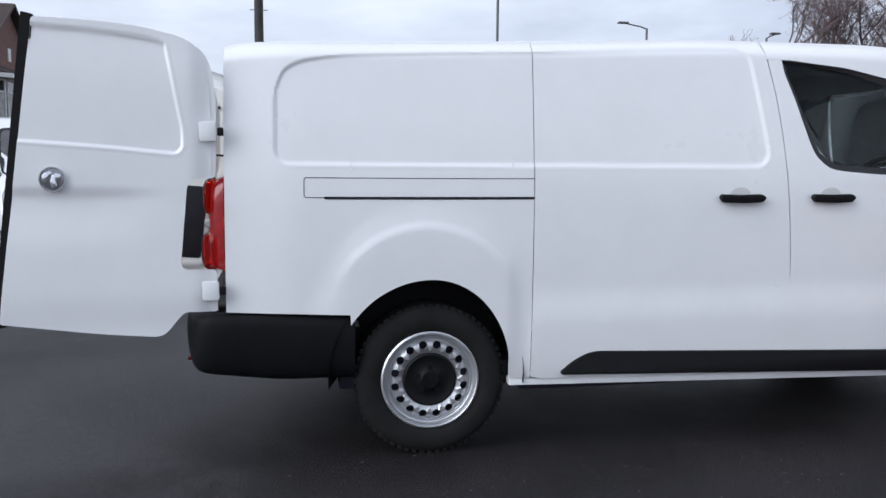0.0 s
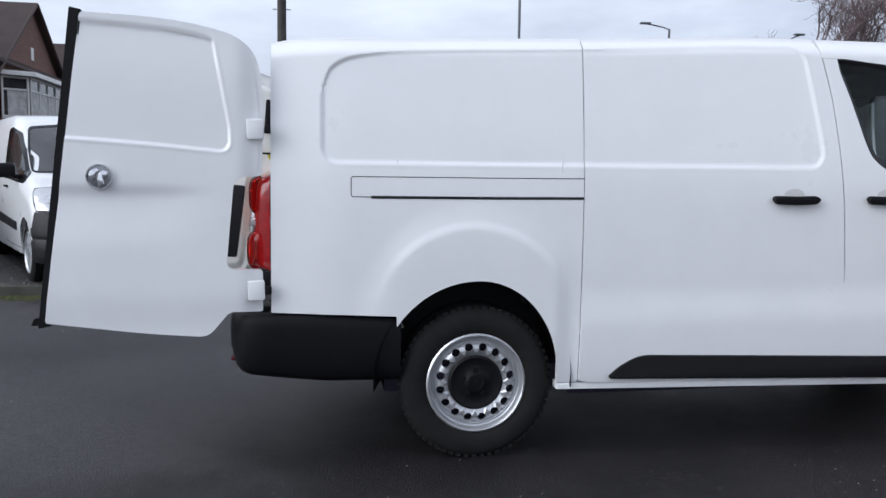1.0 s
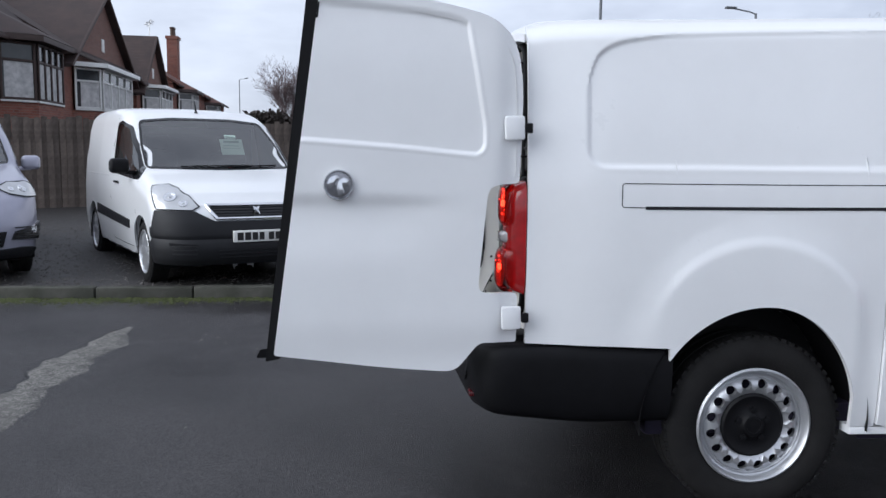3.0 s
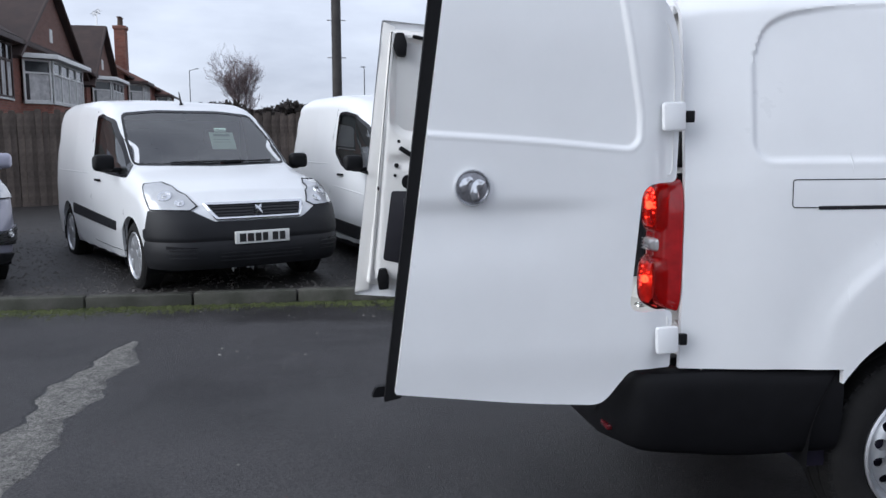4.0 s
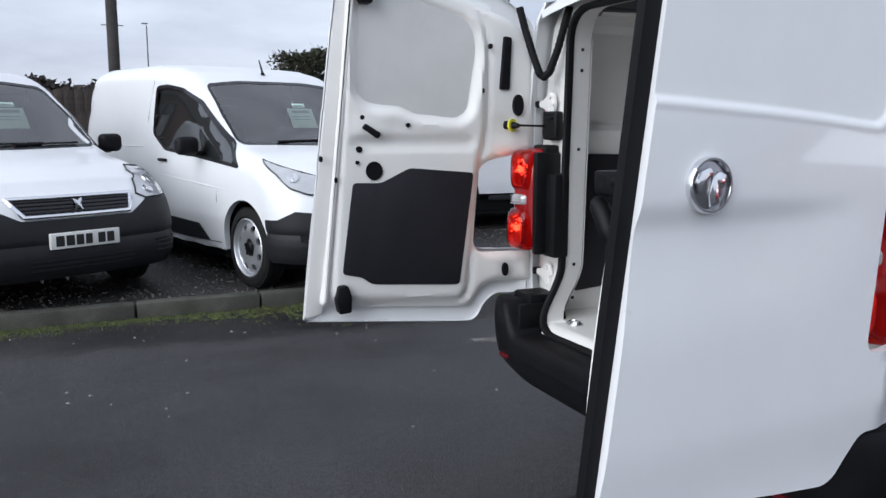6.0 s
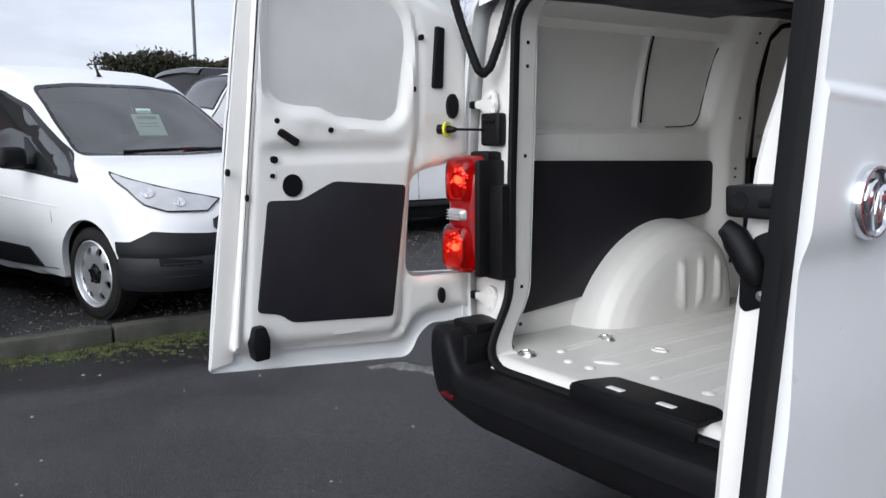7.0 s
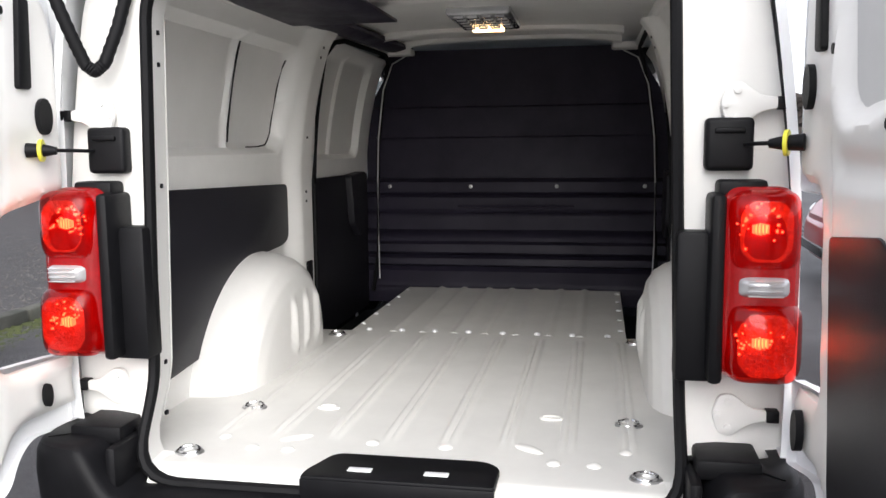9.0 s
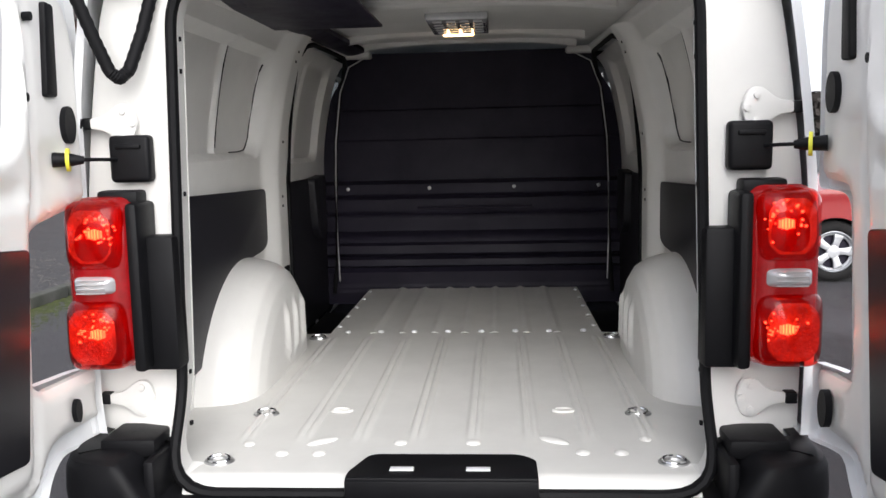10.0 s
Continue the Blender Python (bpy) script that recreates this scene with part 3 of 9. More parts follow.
        part("hub_cap", b, BLACK_PL, root, "dark plastic wheel centre")
    return root


for hx in (HUB_X, 3.94):
    for y, o in ((0.062, -1), (2 * C - 0.062, 1)):
        steel_wheel(van, (hx, y, HUB_Z), o)

# ---- the van's rear end ----
before = set(bpy.data.objects)


def frame_x(z):
    """The rear opening's plane: it runs out towards the sill."""
    return -0.032 - 0.10 * (1 - sm(0.57, 0.85, z))


OPEN = rounded([(-0.665, 0.578), (0.665, 0.578), (0.628, 1.845), (-0.628, 1.845)], [0.12, 0.12, 0.13, 0.13], 10)


def dense(pts, n):
    """n places evenly along a closed line."""
    P = [Vector(p) for p in pts]
    L = [0.0]
    for a, b_ in zip(P, P[1:] + P[:1]):
        L.append(L[-1] + (b_ - a).length)
    res = []
    for k in range(n):
        s = L[-1] * k / n
        i = max(j for j in range(len(P)) if L[j] <= s)
        a, b_ = P[i], P[(i + 1) % len(P)]
        res.append(a + (b_ - a) * ((s - L[i]) / max(1e-9, L[i + 1] - L[i])))
    return res


inner = dense(OPEN, 160)
b = bmesh.new()
ri, ro, rb = [], [], []
for p in inner:
    yy, z = p.x, p.y
    # outer edge of the rear frame: the body's outline
    ang = math.atan2(z - 1.2, yy)
    zo = min(max(z + (0.05 if z > 1.80 else (-0.03 if z < 0.62 else 0)), 0.55), 1.875)
    side = C - side_y(0.0, min(zo, 1.86)) - 0.004
    if z > 1.835:
        k = abs(yy) / 0.628
        yo, zo = yy * (side / 0.628) * 0.985, 1.905 - 0.028 * k ** 3
    elif z < 0.582:
        yo, zo = yy * 1.02, 0.55
    else:
        yo = math.copysign(side * sm(0.45, 0.66, abs(yy)) + abs(yy) * (1 - sm(0.45, 0.66, abs(yy))), yy)
        if z > 1.72:
            zo = z + (0.045 * sm(1.72, 1.84, z))
        if z < 0.70:
            zo = z
    xo = -0.004 if abs(yo) > 0.8 else frame_x(zo) + 0.012
    ri.append(b.verts.new((frame_x(z), C + yy, z)))
    ro.append(b.verts.new((xo, C + yo, zo)))
    rb.append(b.verts.new((frame_x(z) + 0.09, C + yy * 1.02, z + (0.012 if z > 1.8 else 0) + (-0.0 if z > 0.6 else 0.02))))
n = len(ri)
for k in range(n):
    q = (k + 1) % n
    b.faces.new((ri[k], ri[q], ro[q], ro[k]))
    b.faces.new((rb[k], rb[q], ri[q], ri[k]))
bmesh.ops.recalc_face_normals(b, faces=b.faces)
rear_frame = part("rear_frame", b, WHITE_IN, van, "white painted rear door frame")
b = bmesh.new()
seal = []
for p in inner:
    seal.append(Vector((frame_x(p.y) - 0.012, C + p.x * 1.006, p.y + (0.004 if p.y > 1.2 else -0.004))))
rings = []
for i, p in enumerate(seal):
    d = (seal[(i + 1) % n] - seal[i - 1]).normalized()
    a = Vector((1, 0, 0))
    c = d.cross(a).normalized()
    rings.append([b.verts.new(p + 0.018 * math.cos(t) * a + 0.014 * math.sin(t) * c) for t in [2 * math.pi * k / 8 for k in range(8)]])
for i in range(n):
    s, t = rings[i], rings[(i + 1) % n]
    for k in range(8):
        b.faces.new((s[k], s[(k + 1) % 8], t[(k + 1) % 8], t[k]))
part("door_seal", b, RUBBER, van, "black rubber door seal round the rear opening")

# small plugs down the jambs
for s in (-1, 1):
    for z in (0.70, 0.84, 1.31, 1.62, 1.70):
        b = bmesh.new()
        half = 0.665 - (z - 0.578) * 0.029
        box(b, 0.010, 0.022, C + s * (half + 0.006) - 0.004, C + s * (half + 0.006) + 0.004, z - 0.006, z + 0.006, 0.002)
        part("plug", b, BLACK_PL, rear_frame)

# bumper
PATH_B = [(0.575, 0.022), (0.30, 0.018), (0.10, 0.016), (0.0, 0.014), (-0.08, 0.020), (-0.140, 0.048), (-0.175, 0.11), (-0.190, 0.20), (-0.195, 0.30), (-0.197, 0.45), (-0.204, 0.70), (-0.207, C)]
PATH_B = PATH_B + [(x, 2 * C - y) for x, y in PATH_B[-2::-1]]


def bumper_pt(u, v):
    s = u * (len(PATH_B) - 1)
    i = min(int(s), len(PATH_B) - 2)
    t = s - i
    P = [Vector(PATH_B[max(0, min(len(PATH_B) - 1, i + k))]) for k in (-1, 0, 1, 2)]
    p = 0.5 * ((2 * P[1]) + (P[2] - P[0]) * t + (2 * P[0] - 5 * P[1] + 4 * P[2] - P[3]) * t * t + (-P[0] + 3 * P[1] - 3 * P[2] + P[3]) * t ** 3)
    d = 0.5 * ((P[2] - P[0]) + 2 * (2 * P[0] - 5 * P[1] + 4 * P[2] - P[3]) * t + 3 * (-P[0] + 3 * P[1] - 3 * P[2] + P[3]) * t * t)
    nrm = Vector((-d.y, d.x)).normalized()  # inwards
    if nrm.dot(Vector((0.4 - p.x, C - p.y))) < 0:
        nrm = -nrm
    edge = min(p.y, 2 * C - p.y)
    top = 0.688 - 0.015 * sm(0.1, 0.5, p.x) - 0.125 * sm(0.17, 0.29, edge)
    bot = 0.370 + 0.035 * sm(0.30, -0.15, p.x) * (1 - sm(0.1, 0.4, edge))
    deep = 0.27 if p.x < -0.06 else 0.06 + 0.21 * sm(0.02, -0.06, p.x)
    prof = [(deep, top), (0.028, top), (0.010, top - 0.008), (0.0, top - 0.028), (-0.004, top - 0.08), (0.0, bot + 0.14), (0.006, bot + 0.09), (0.018, bot + 0.04), (0.036, bot + 0.012), (0.06, bot), (deep + 0.05, bot + 0.01)]
    k = v * (len(prof) - 1)
    j = min(int(k), len(prof) - 2)
    f = k - j
    o, z = prof[j][0] * (1 - f) + prof[j + 1][0] * f, prof[j][1] * (1 - f) + prof[j + 1][1] * f
    q = p + nrm * o
    return (q.x, q.y, z)


b = bmesh.new()
grid(b, bumper_pt, 132, 20)
bmesh.ops.recalc_face_normals(b, faces=b.faces)
bumper = part("rear_bumper", b, BLACK_PL, van, "black plastic wrap-round rear bumper")
for s in (-1, 1):
    b = bmesh.new()
    # moulded corner step on the bumper, with a raised inner pad
    y0, y1 = sorted((C + s * 0.69, C + s * 0.83))
    box(b, -0.09, 0.045, y0, y1, 0.665, 0.712, 0.010, 2)
    y0, y1 = sorted((C + s * 0.67, C + s * 0.70))
    box(b, -0.15, 0.03, y0, y1, 0.55, 0.680, 0.012, 2)
    part("corner_step", b, BLACK_PL, bumper)
    b = bmesh.new()
    y0, y1 = sorted((C + s * 0.70, C + s * 0.77))
    box(b, -0.190, -0.16, y0, y1, 0.452, 0.470, 0.004, 2, None)
    part("reflector", b, RED_REFLECTOR, bumper, "small red reflector")


# ---- tail lamps ----
def lens_block(b, y_out, y_in, z0, z1, face, root, bulge, slant, taper=0.034):
    """A domed lens: its face lies furthest back at the flank and runs forward by slant towards the opening."""
    def fn(u, v):
        p, q = 2 * u - 1, 2 * v - 1
        a, c = abs(p), abs(q)
        e = max(0, (1 - a ** 4) * (1 - c ** 4)) ** 0.40
        z = (z0 + z1) / 2 + (z1 - z0) / 2 * q * (1 - 0.13 * a ** 6)
        yo = y_out + math.copysign(taper, y_in - y_out) * e
        y = (yo + y_in) / 2 + (y_in - yo) / 2 * p * (1 - 0.13 * c ** 6)
        return (root + (face + slant * u - root) * e - bulge * (1 - a * a) * (1 - c * c), y, z)
    grid(b, fn, 20, 26, None)


for s, nm in ((-1, "near"), (1, "far")):
    def Y(y):
        return y if s < 0 else 2 * C - y
    lamp = new("tail_lamp")
    lamp.parent = van
    for z0, z1, face, out in ((0.880, 1.060, -0.108, 0.030), (1.126, 1.298, -0.098, 0.040)):
        b = bmesh.new()
        lens_block(b, Y(out), Y(0.188), z0, z1, face, -0.050, 0.006, 0.010, 0.014)
        bmesh.ops.recalc_face_normals(b, faces=b.faces)
        lens = part("red_lens", b, RED_GLASS, lamp, "glossy red lamp lens")
        lens.visible_shadow = False
        # bowl with pressed facets behind the lens, and the lit bulb in it
        zc, yc = (z0 + z1) / 2 + 0.006, Y((out + 0.190) / 2 + 0.012)
        b = bmesh.new()
        hw, hz = (0.190 - out) / 2 - 0.022, (z1 - z0) / 2 - 0.022

        def bowl(u, v):
            p, q = 2 * u - 1, 2 * v - 1
            d = max(0.0, 1 - (abs(p) ** 3.2 + abs(q) ** 3.2)) ** 0.5
            p, q = p * (1 - 0.2 * abs(q) ** 5), q * (1 - 0.2 * abs(p) ** 5)
            return (face + 0.016 + 0.018 * d, Y((out + 0.190) / 2) + hw * p, (z0 + z1) / 2 + hz * q)
        grid(b, bowl, 22, 22)
        part("bulb_bowl", b, LAMP_INSIDE, lens, "red-glowing reflector bowl")
        b = bmesh.new()
        r = random.Random(int(z0 * 1000) + s)
        for i in range(30):
            t, rad = r.uniform(0, 6.28), 0.020 + 0.034 * r.random() ** 0.7
            dy, dz = 0.95 * rad * math.cos(t), rad * math.sin(t)
            if dz < -0.012 and r.random() < 0.75:
                continue
            g = r.uniform(0.0012, 0.0026)
            box(b, face + 0.020, face + 0.024, yc + dy - g, yc + dy + g, zc + dz - g, zc + dz + g)
        tagged(part("lit_facet", b, LIT_LENS, lens, "facets glowing orange"), kind="stuff")
        b = bmesh.new()
        box(b, face + 0.022, face + 0.026, yc - 0.016, yc + 0.016, zc - 0.008, zc + 0.008)
        for i in range(-2, 3):
            h = 0.013 - 0.002 * abs(i)
            box(b, face + 0.014, face + 0.024, yc + 0.0070 * i - 0.0021, yc + 0.0070 * i + 0.0021, zc - h, zc + h)
        part("lit_bulb", b, LIT_LENS, lens, "ribbed bulb glowing orange")
    # red body that carries the lenses
    b = bmesh.new()
    lens_block(b, Y(0.030), Y(0.206), 0.874, 1.304, -0.078, -0.004, 0.0, 0.008, 0.010)
    part("lamp_body", b, RED_PLAIN, lamp, "red lamp moulding")
    b = bmesh.new()
    lens_block(b, Y(0.048), Y(0.176), 1.066, 1.120, -0.097, -0.01, 0.002, 0.010, 0.012)
    clear = part("clear_lens", b, CLEAR_LENS, lamp, "clear reversing lamp lens")
    b = bmesh.new()
    for i in range(4):
        z = 1.077 + 0.0105 * i
        tube(b, [(-0.0955, Y(0.080), z), (-0.0965, Y(0.110), z), (-0.0915, Y(0.150), z)], 0.0018, 5)
    part("clear_ribs", b, CLEAR_LENS, clear)
    # lamp housing, its stepped inner flank
    b = bmesh.new()
    lo, hi = sorted((Y(0.192), Y(0.224)))
    box(b, -0.060, 0.06, lo, hi, 0.872, 1.290, 0.012, 2)
    lo, hi = sorted((Y(0.195), Y(0.290)))
    box(b, -0.012, 0.06, lo, hi, 0.865, 1.204, 0.010, 2)
    lo, hi = sorted((Y(0.10), Y(0.205)))
    box(b, -0.005, 0.06, lo, hi, 1.275, 1.318, 0.010, 2)
    part("lamp_housing", b, BLACK_PL, lamp, "black plastic lamp housing")

    # door check: plate on the frame, rod and yellow clip
    check = new("door_check")
    check.parent = van
    b = bmesh.new()
    lo, hi = sorted((Y(0.128), Y(0.232)))
    box(b, -0.062, -0.02, lo, hi, 1.345, 1.462, 0.012, 3)
    box(b, -0.070, -0.055, lo + 0.02, hi - 0.02, 1.428, 1.440, 0.004, 2)
    part("check_plate", b, BLACK_PL, check, "black door check housing")
    b = bmesh.new()
    tube(b, [(-0.055, Y(0.150), 1.402), (-0.12, Y(0.135), 1.404), (-0.172, Y(0.112), 1.405)], 0.0045, 8)
    part("check_rod", b, BLACK_PL, check, "thin black check rod")
    b = bmesh.new()
    tube(b, [(-0.165, Y(0.118), 1.404), (-0.176, Y(0.092), 1.405), (-0.192, Y(0.055), 1.406)], 0.02, 12, [0.009, 0.015, 0.018])
    part("rod_boot", b, BLACK_PL, check)
    b = bmesh.new()
    mm = Matrix.Translation((-0.178, Y(0.086), 1.405)) @ Vector((-0.012, Y(0.060) - Y(0.090), 0.0)).to_track_quat("Z", "Y").to_matrix().to_4x4()
    lathe(b, [(0.010, -0.004), (0.027, -0.004), (0.027, 0.004), (0.010, 0.004)], mm, 20)
    part("clip", b, YELLOW, check, "yellow plastic clip")

    # hinge leaves on the frame
    for z in (1.492, 0.785):
        b = bmesh.new()
        out = rounded([(0.075, 0.012), (0.115, 0.018), (0.155, 0.05), (0.185, 0.046), (0.200, 0.0), (0.185, -0.046), (0.155, -0.05), (0.115, -0.018), (0.075, -0.012)], 0.014)
        m = Matrix(((0, 0, -1, -0.034), (1 if s < 0 else -1, 0, 0, Y(0)), (0, 1, 0, z), (0, 0, 0, 1)))
        prism(b, out, m, 0.012, 0.003)
        for (yy, zz) in ((0.165, 0.030), (0.165, -0.030), (0.188, 0.0)):
            lathe(b, [(0.009, 0.010), (0.009, 0.018), (0.001, 0.019)], m @ Matrix.Translation((yy, zz, 0)), 10)
        part("hinge", b, WHITE_IN, van)
        b = bmesh.new()
        lo, hi = sorted((Y(0.052), Y(0.080)))
        box(b, -0.052, -0.020, lo, hi, z - 0.014, z + 0.014, 0.003)
        part("hinge_pin", b, BLACK_PL, van)

# the frame and all that is fixed to it stand a little in from the corner of the flank
for ob in set(bpy.data.objects) - before:
    if ob.type == "MESH" and ob.name.split(".")[0] in ("rear_frame", "door_seal", "plug", "check_plate", "check_rod", "rod_boot", "clip", "hinge", "hinge_pin"):
        ob.data.transform(Matrix.Translation((0.082, 0, -0.008)))


# ---- rear doors ----
# a door is drawn flat: w from the hinge to the free edge, z up, its outer skin at n = 0 and its inside at n > 0
def door_outline(width, top, far):
    """The door's edge; it narrows towards the roof, with hollows for the tail lamp and the bumper."""
    if far:
        return rounded([(width, 0.633), (0.480, 0.592), (0.275, 0.578), (0.235, 0.655), (0.180, 0.692), (0.012, 0.678),
                        (0.012, 0.872), (0.285, 0.886), (0.258, 1.245), (0.012, 1.292),
                        (0.004, 1.62), (0.010, 1.73), (0.034, 1.815), (0.120, 1.89), (0.30, 1.955), (0.49, top - 0.036), (width - 0.160, top)],
                       [0.012, 0.2, 0.05, 0.03, 0.03, 0.012, 0.02, 0.04, 0.05, 0.02, 0.05, 0.05, 0.06, 0.10, 0.12, 0.1, 0.015], 6)
    return rounded([(width, 0.672), (0.484, 0.616), (0.236, 0.596), (0.180, 0.665), (0.146, 0.706), (0.004, 0.702),
                    (0.004, 0.890), (0.158, 0.893), (0.122, 1.290), (0.004, 1.297),
                    (-0.004, 1.63), (0.011, 1.76), (0.040, 1.833), (0.120, 1.893), (0.30, 1.936), (0.515, top - 0.004), (width - 0.168, top)],
                   [0.012, 0.2, 0.05, 0.03, 0.03, 0.012, 0.02, 0.04, 0.05, 0.02, 0.05, 0.05, 0.06, 0.10, 0.12, 0.1, 0.015], 6)


RECESS_LOW = [(0.10, 1.396), (0.19, 1.402), (0.42, 1.423), (0.80, 1.448), (1.0, 1.458)]
RECESS_HIGH = [(0.15, 1.81), (0.186, 1.848), (0.234, 1.878), (0.32, 1.895), (0.452, 1.908), (0.733, 1.926), (1.0, 1.94)]


def rear_door(mirror, width, angle, hinge, top):
    """A swung-open rear door; angle: degrees that it stands past square, away from the van."""
    Y = (lambda y: 2 * C - y) if mirror else (lambda y: y)
    a = radians(angle)
    dx, dy = -math.cos(a), -math.sin(a)          # along the door, to the free edge
    nx, ny = math.sin(a) * -1, math.cos(a)       # inwards

    def P(w, n, z):
        x, y = hinge[0] + dx * w + nx * n, hinge[1] + dy * w + ny * n
        return Vector((x, Y(y), z))
    door = new("rear_door")
    door.parent = van
    outl = door_outline(width, top, mirror)
    # outer skin with its pressings: a fine sheet, cut to the outline by moving its rows on to the edge
    def skin_n(w, z):
        right = 0.138 + 0.18 * max(0, z - 1.50)
        dz, dw = z - curve(w, RECESS_LOW), w - right
        corner = 0.045
        if dz < corner and dw < corner:
            d = math.hypot(corner - dz, corner - dw) - corner
        else:
            d = -min(dz, dw)
        d = max(d, z - curve(w, RECESS_HIGH))
        n = 0.008 * (1 - sm(-0.010, 0.004, d)) - 0.0013 * (1 - sm(0, 0.010, abs(d - 0.009)))
        n += 0.012 * (sm(1.262, 1.202, z)) * (1 - sm(1.202, 0.97, z)) * sm(0.15, 0.5, w)
        n += 0.014 * sm(1.60, 1.92, z) ** 2
        n += 0.012 * sm(0.80, 0.62, z)
        n += 0.02 * (1 - sm(0.02, 0.14, w)) ** 2
        return n
    b = bmesh.new()
    vs = [b.verts.new((w, 0, z)) for w, z in outl]
    f = b.faces.new(vs)
    # slice the sheet finely so that it can take the pressings
    for w in sorted({round(0.012 + 0.012 * i, 4) for i in range(int((width - 0.012) / 0.012))} | {round(0.118 + 0.004 * i, 4) for i in range(24)}):
        bmesh.ops.bisect_plane(b, geom=b.verts[:] + b.edges[:] + b.faces[:], plane_co=(w, 0, 0), plane_no=(1, 0, 0))
    for z in sorted({round(0.60 + 0.012 * i, 4) for i in range(120)} | {round(1.388 + 0.004 * i, 4) for i in range(20)}):
        bmesh.ops.bisect_plane(b, geom=b.verts[:] + b.edges[:] + b.faces[:], plane_co=(0, 0, z), plane_no=(0, 0, 1))
    edge = [e for e in b.edges if len(e.link_faces) == 1]
    for v in b.verts:
        v.co.y = skin_n(v.co.x, v.co.z)
    ext = bmesh.ops.extrude_edge_only(b, edges=edge)["geom"]
    for v in [g for g in ext if isinstance(g, bmesh.types.BMVert)]:
        v.co.y += 0.022
    for v in b.verts:
        v.co = P(v.co.x, v.co.y, v.co.z)
    bmesh.ops.recalc_face_normals(b, faces=b.faces)
    part("outer_skin", b, WHITE, door, "smooth white pressed door skin")
    return door, P, outl, Y


def solid(b, P, outline, n0, n1, bevel=0.0):
    low = [b.verts.new(P(w, n0, z)) for w, z in outline]
    high = [b.verts.new(P(w, n1, z)) for w, z in outline]
    fs = [b.faces.new(low[::-1]), b.faces.new(high)]
    k = len(outline)
    for i in range(k):
        fs.append(b.faces.new((low[i], low[(i + 1) % k], high[(i + 1) % k], high[i])))
    bmesh.ops.recalc_face_normals(b, faces=fs)
    if bevel:
        bmesh.ops.bevel(b, geom=list(fs[1].edges), offset=bevel, segments=2, affect="EDGES", profile=0.5)


def outline_dist(u, v, pts):
    """Distance to a closed outline, below nought inside, for arrays."""
    d = np.full(np.shape(u), 9.0)
    for (x0, y0), (x1, y1) in zip(pts, pts[1:] + pts[:1]):
        ex, ey = x1 - x0, y1 - y0
        t = np.clip(((u - x0) * ex + (v - y0) * ey) / max(1e-12, ex * ex + ey * ey), 0, 1)
        d = np.minimum(d, np.hypot(u - x0 - t * ex, v - y0 - t * ey))
    return np.where(inside_poly(u, v, pts), -d, d)


def inside_poly(u, v, pts):
    """Which of the places (u, v) lie in the outline."""
    res = np.zeros(np.shape(u), bool)
    for (x0, y0), (x1, y1) in zip(pts, pts[1:] + pts[:1]):
        if y0 != y1:
            res ^= ((y0 > v) != (y1 > v)) & (u < (x1 - x0) * (v - y0) / (y1 - y0) + x0)
    return res


def ease(a, b, x):
    t = np.clip((x - a) / (b - a), 0, 1)
    return t * t * (3 - 2 * t)


def press_sheet(b, P, edge, window, field, k):
    """The pressed inner sheet of a door: a flange, a rolled field, the sunk window and soft hollows, as one skin."""
    b.faces.new([b.verts.new((w, z, 0)) for w, z in edge])
    for c, step, no in (([p[0] for p in edge], 0.013, (1, 0, 0)), ([p[1] for p in edge], 0.015, (0, 1, 0))):
        n = int((max(c) - min(c)) / step)
        for i in range(1, n):
            h = min(c) + (max(c) - min(c)) * i / n
            bmesh.ops.bisect_plane(b, geom=b.verts[:] + b.edges[:] + b.faces[:], plane_co=[h * q for q in no], plane_no=no)
    verts = b.verts[:]
    w, z = np.array([v.co.x for v in verts]), np.array([v.co.y for v in verts])
    rim = [e for e in b.edges if len(e.link_faces) == 1]
    de, dw, df = outline_dist(w, z, edge), outline_dist(w, z, window), outline_dist(w, z, field)
    n = 0.034 + 0.018 * ease(0.0, -0.022, de)
    n = n + 0.014 * ease(0.012, -0.014, df) - 0.010 * np.exp(-((df - 0.020) / 0.012) ** 2)
    n = n - 0.028 * ease(0.030, -0.014, dw) + 0.004 * np.exp(-((dw - 0.034) / 0.014) ** 2)
    inner = ease(0.0, -0.05, df)
    wide = ease(k(0.26), k(0.33), w) * ease(k(0.86), k(0.76), w)
    n = n - 0.013 * np.exp(-((z - 1.345) / 0.026) ** 4) * wide * inner
    n = n + 0.008 * np.exp(-((w - k(0.735)) / 0.075) ** 4 - ((z - 1.41) / 0.045) ** 4) * inner
    n = n - 0.008 * np.exp(-((z - 1.405) / 0.05) ** 4 - ((w - 0.17) / 0.05) ** 4)
    n = n - 0.010 * ease(0.745, 0.70, z) * ease(k(0.42), k(0.50), w) * inner
    n = n - 0.009 * np.exp(-((z - 0.80) / 0.045) ** 4) * ease(0.19, 0.13, w)
    for v, h in zip(verts, n):
        v.co = P(v.co.x, h, v.co.y)
    flat = {v: (a, c) for v, a, c in zip(verts, w, z)}
    low = {}
    for e in rim:
        for v in e.verts:
            if v not in low:
                low[v] = b.verts.new(P(flat[v][0], 0.016, flat[v][1]))
        b.faces.new((e.verts[0], e.verts[1], low[e.verts[1]], low[e.verts[0]]))
    bmesh.ops.recalc_face_normals(b, faces=b.faces)


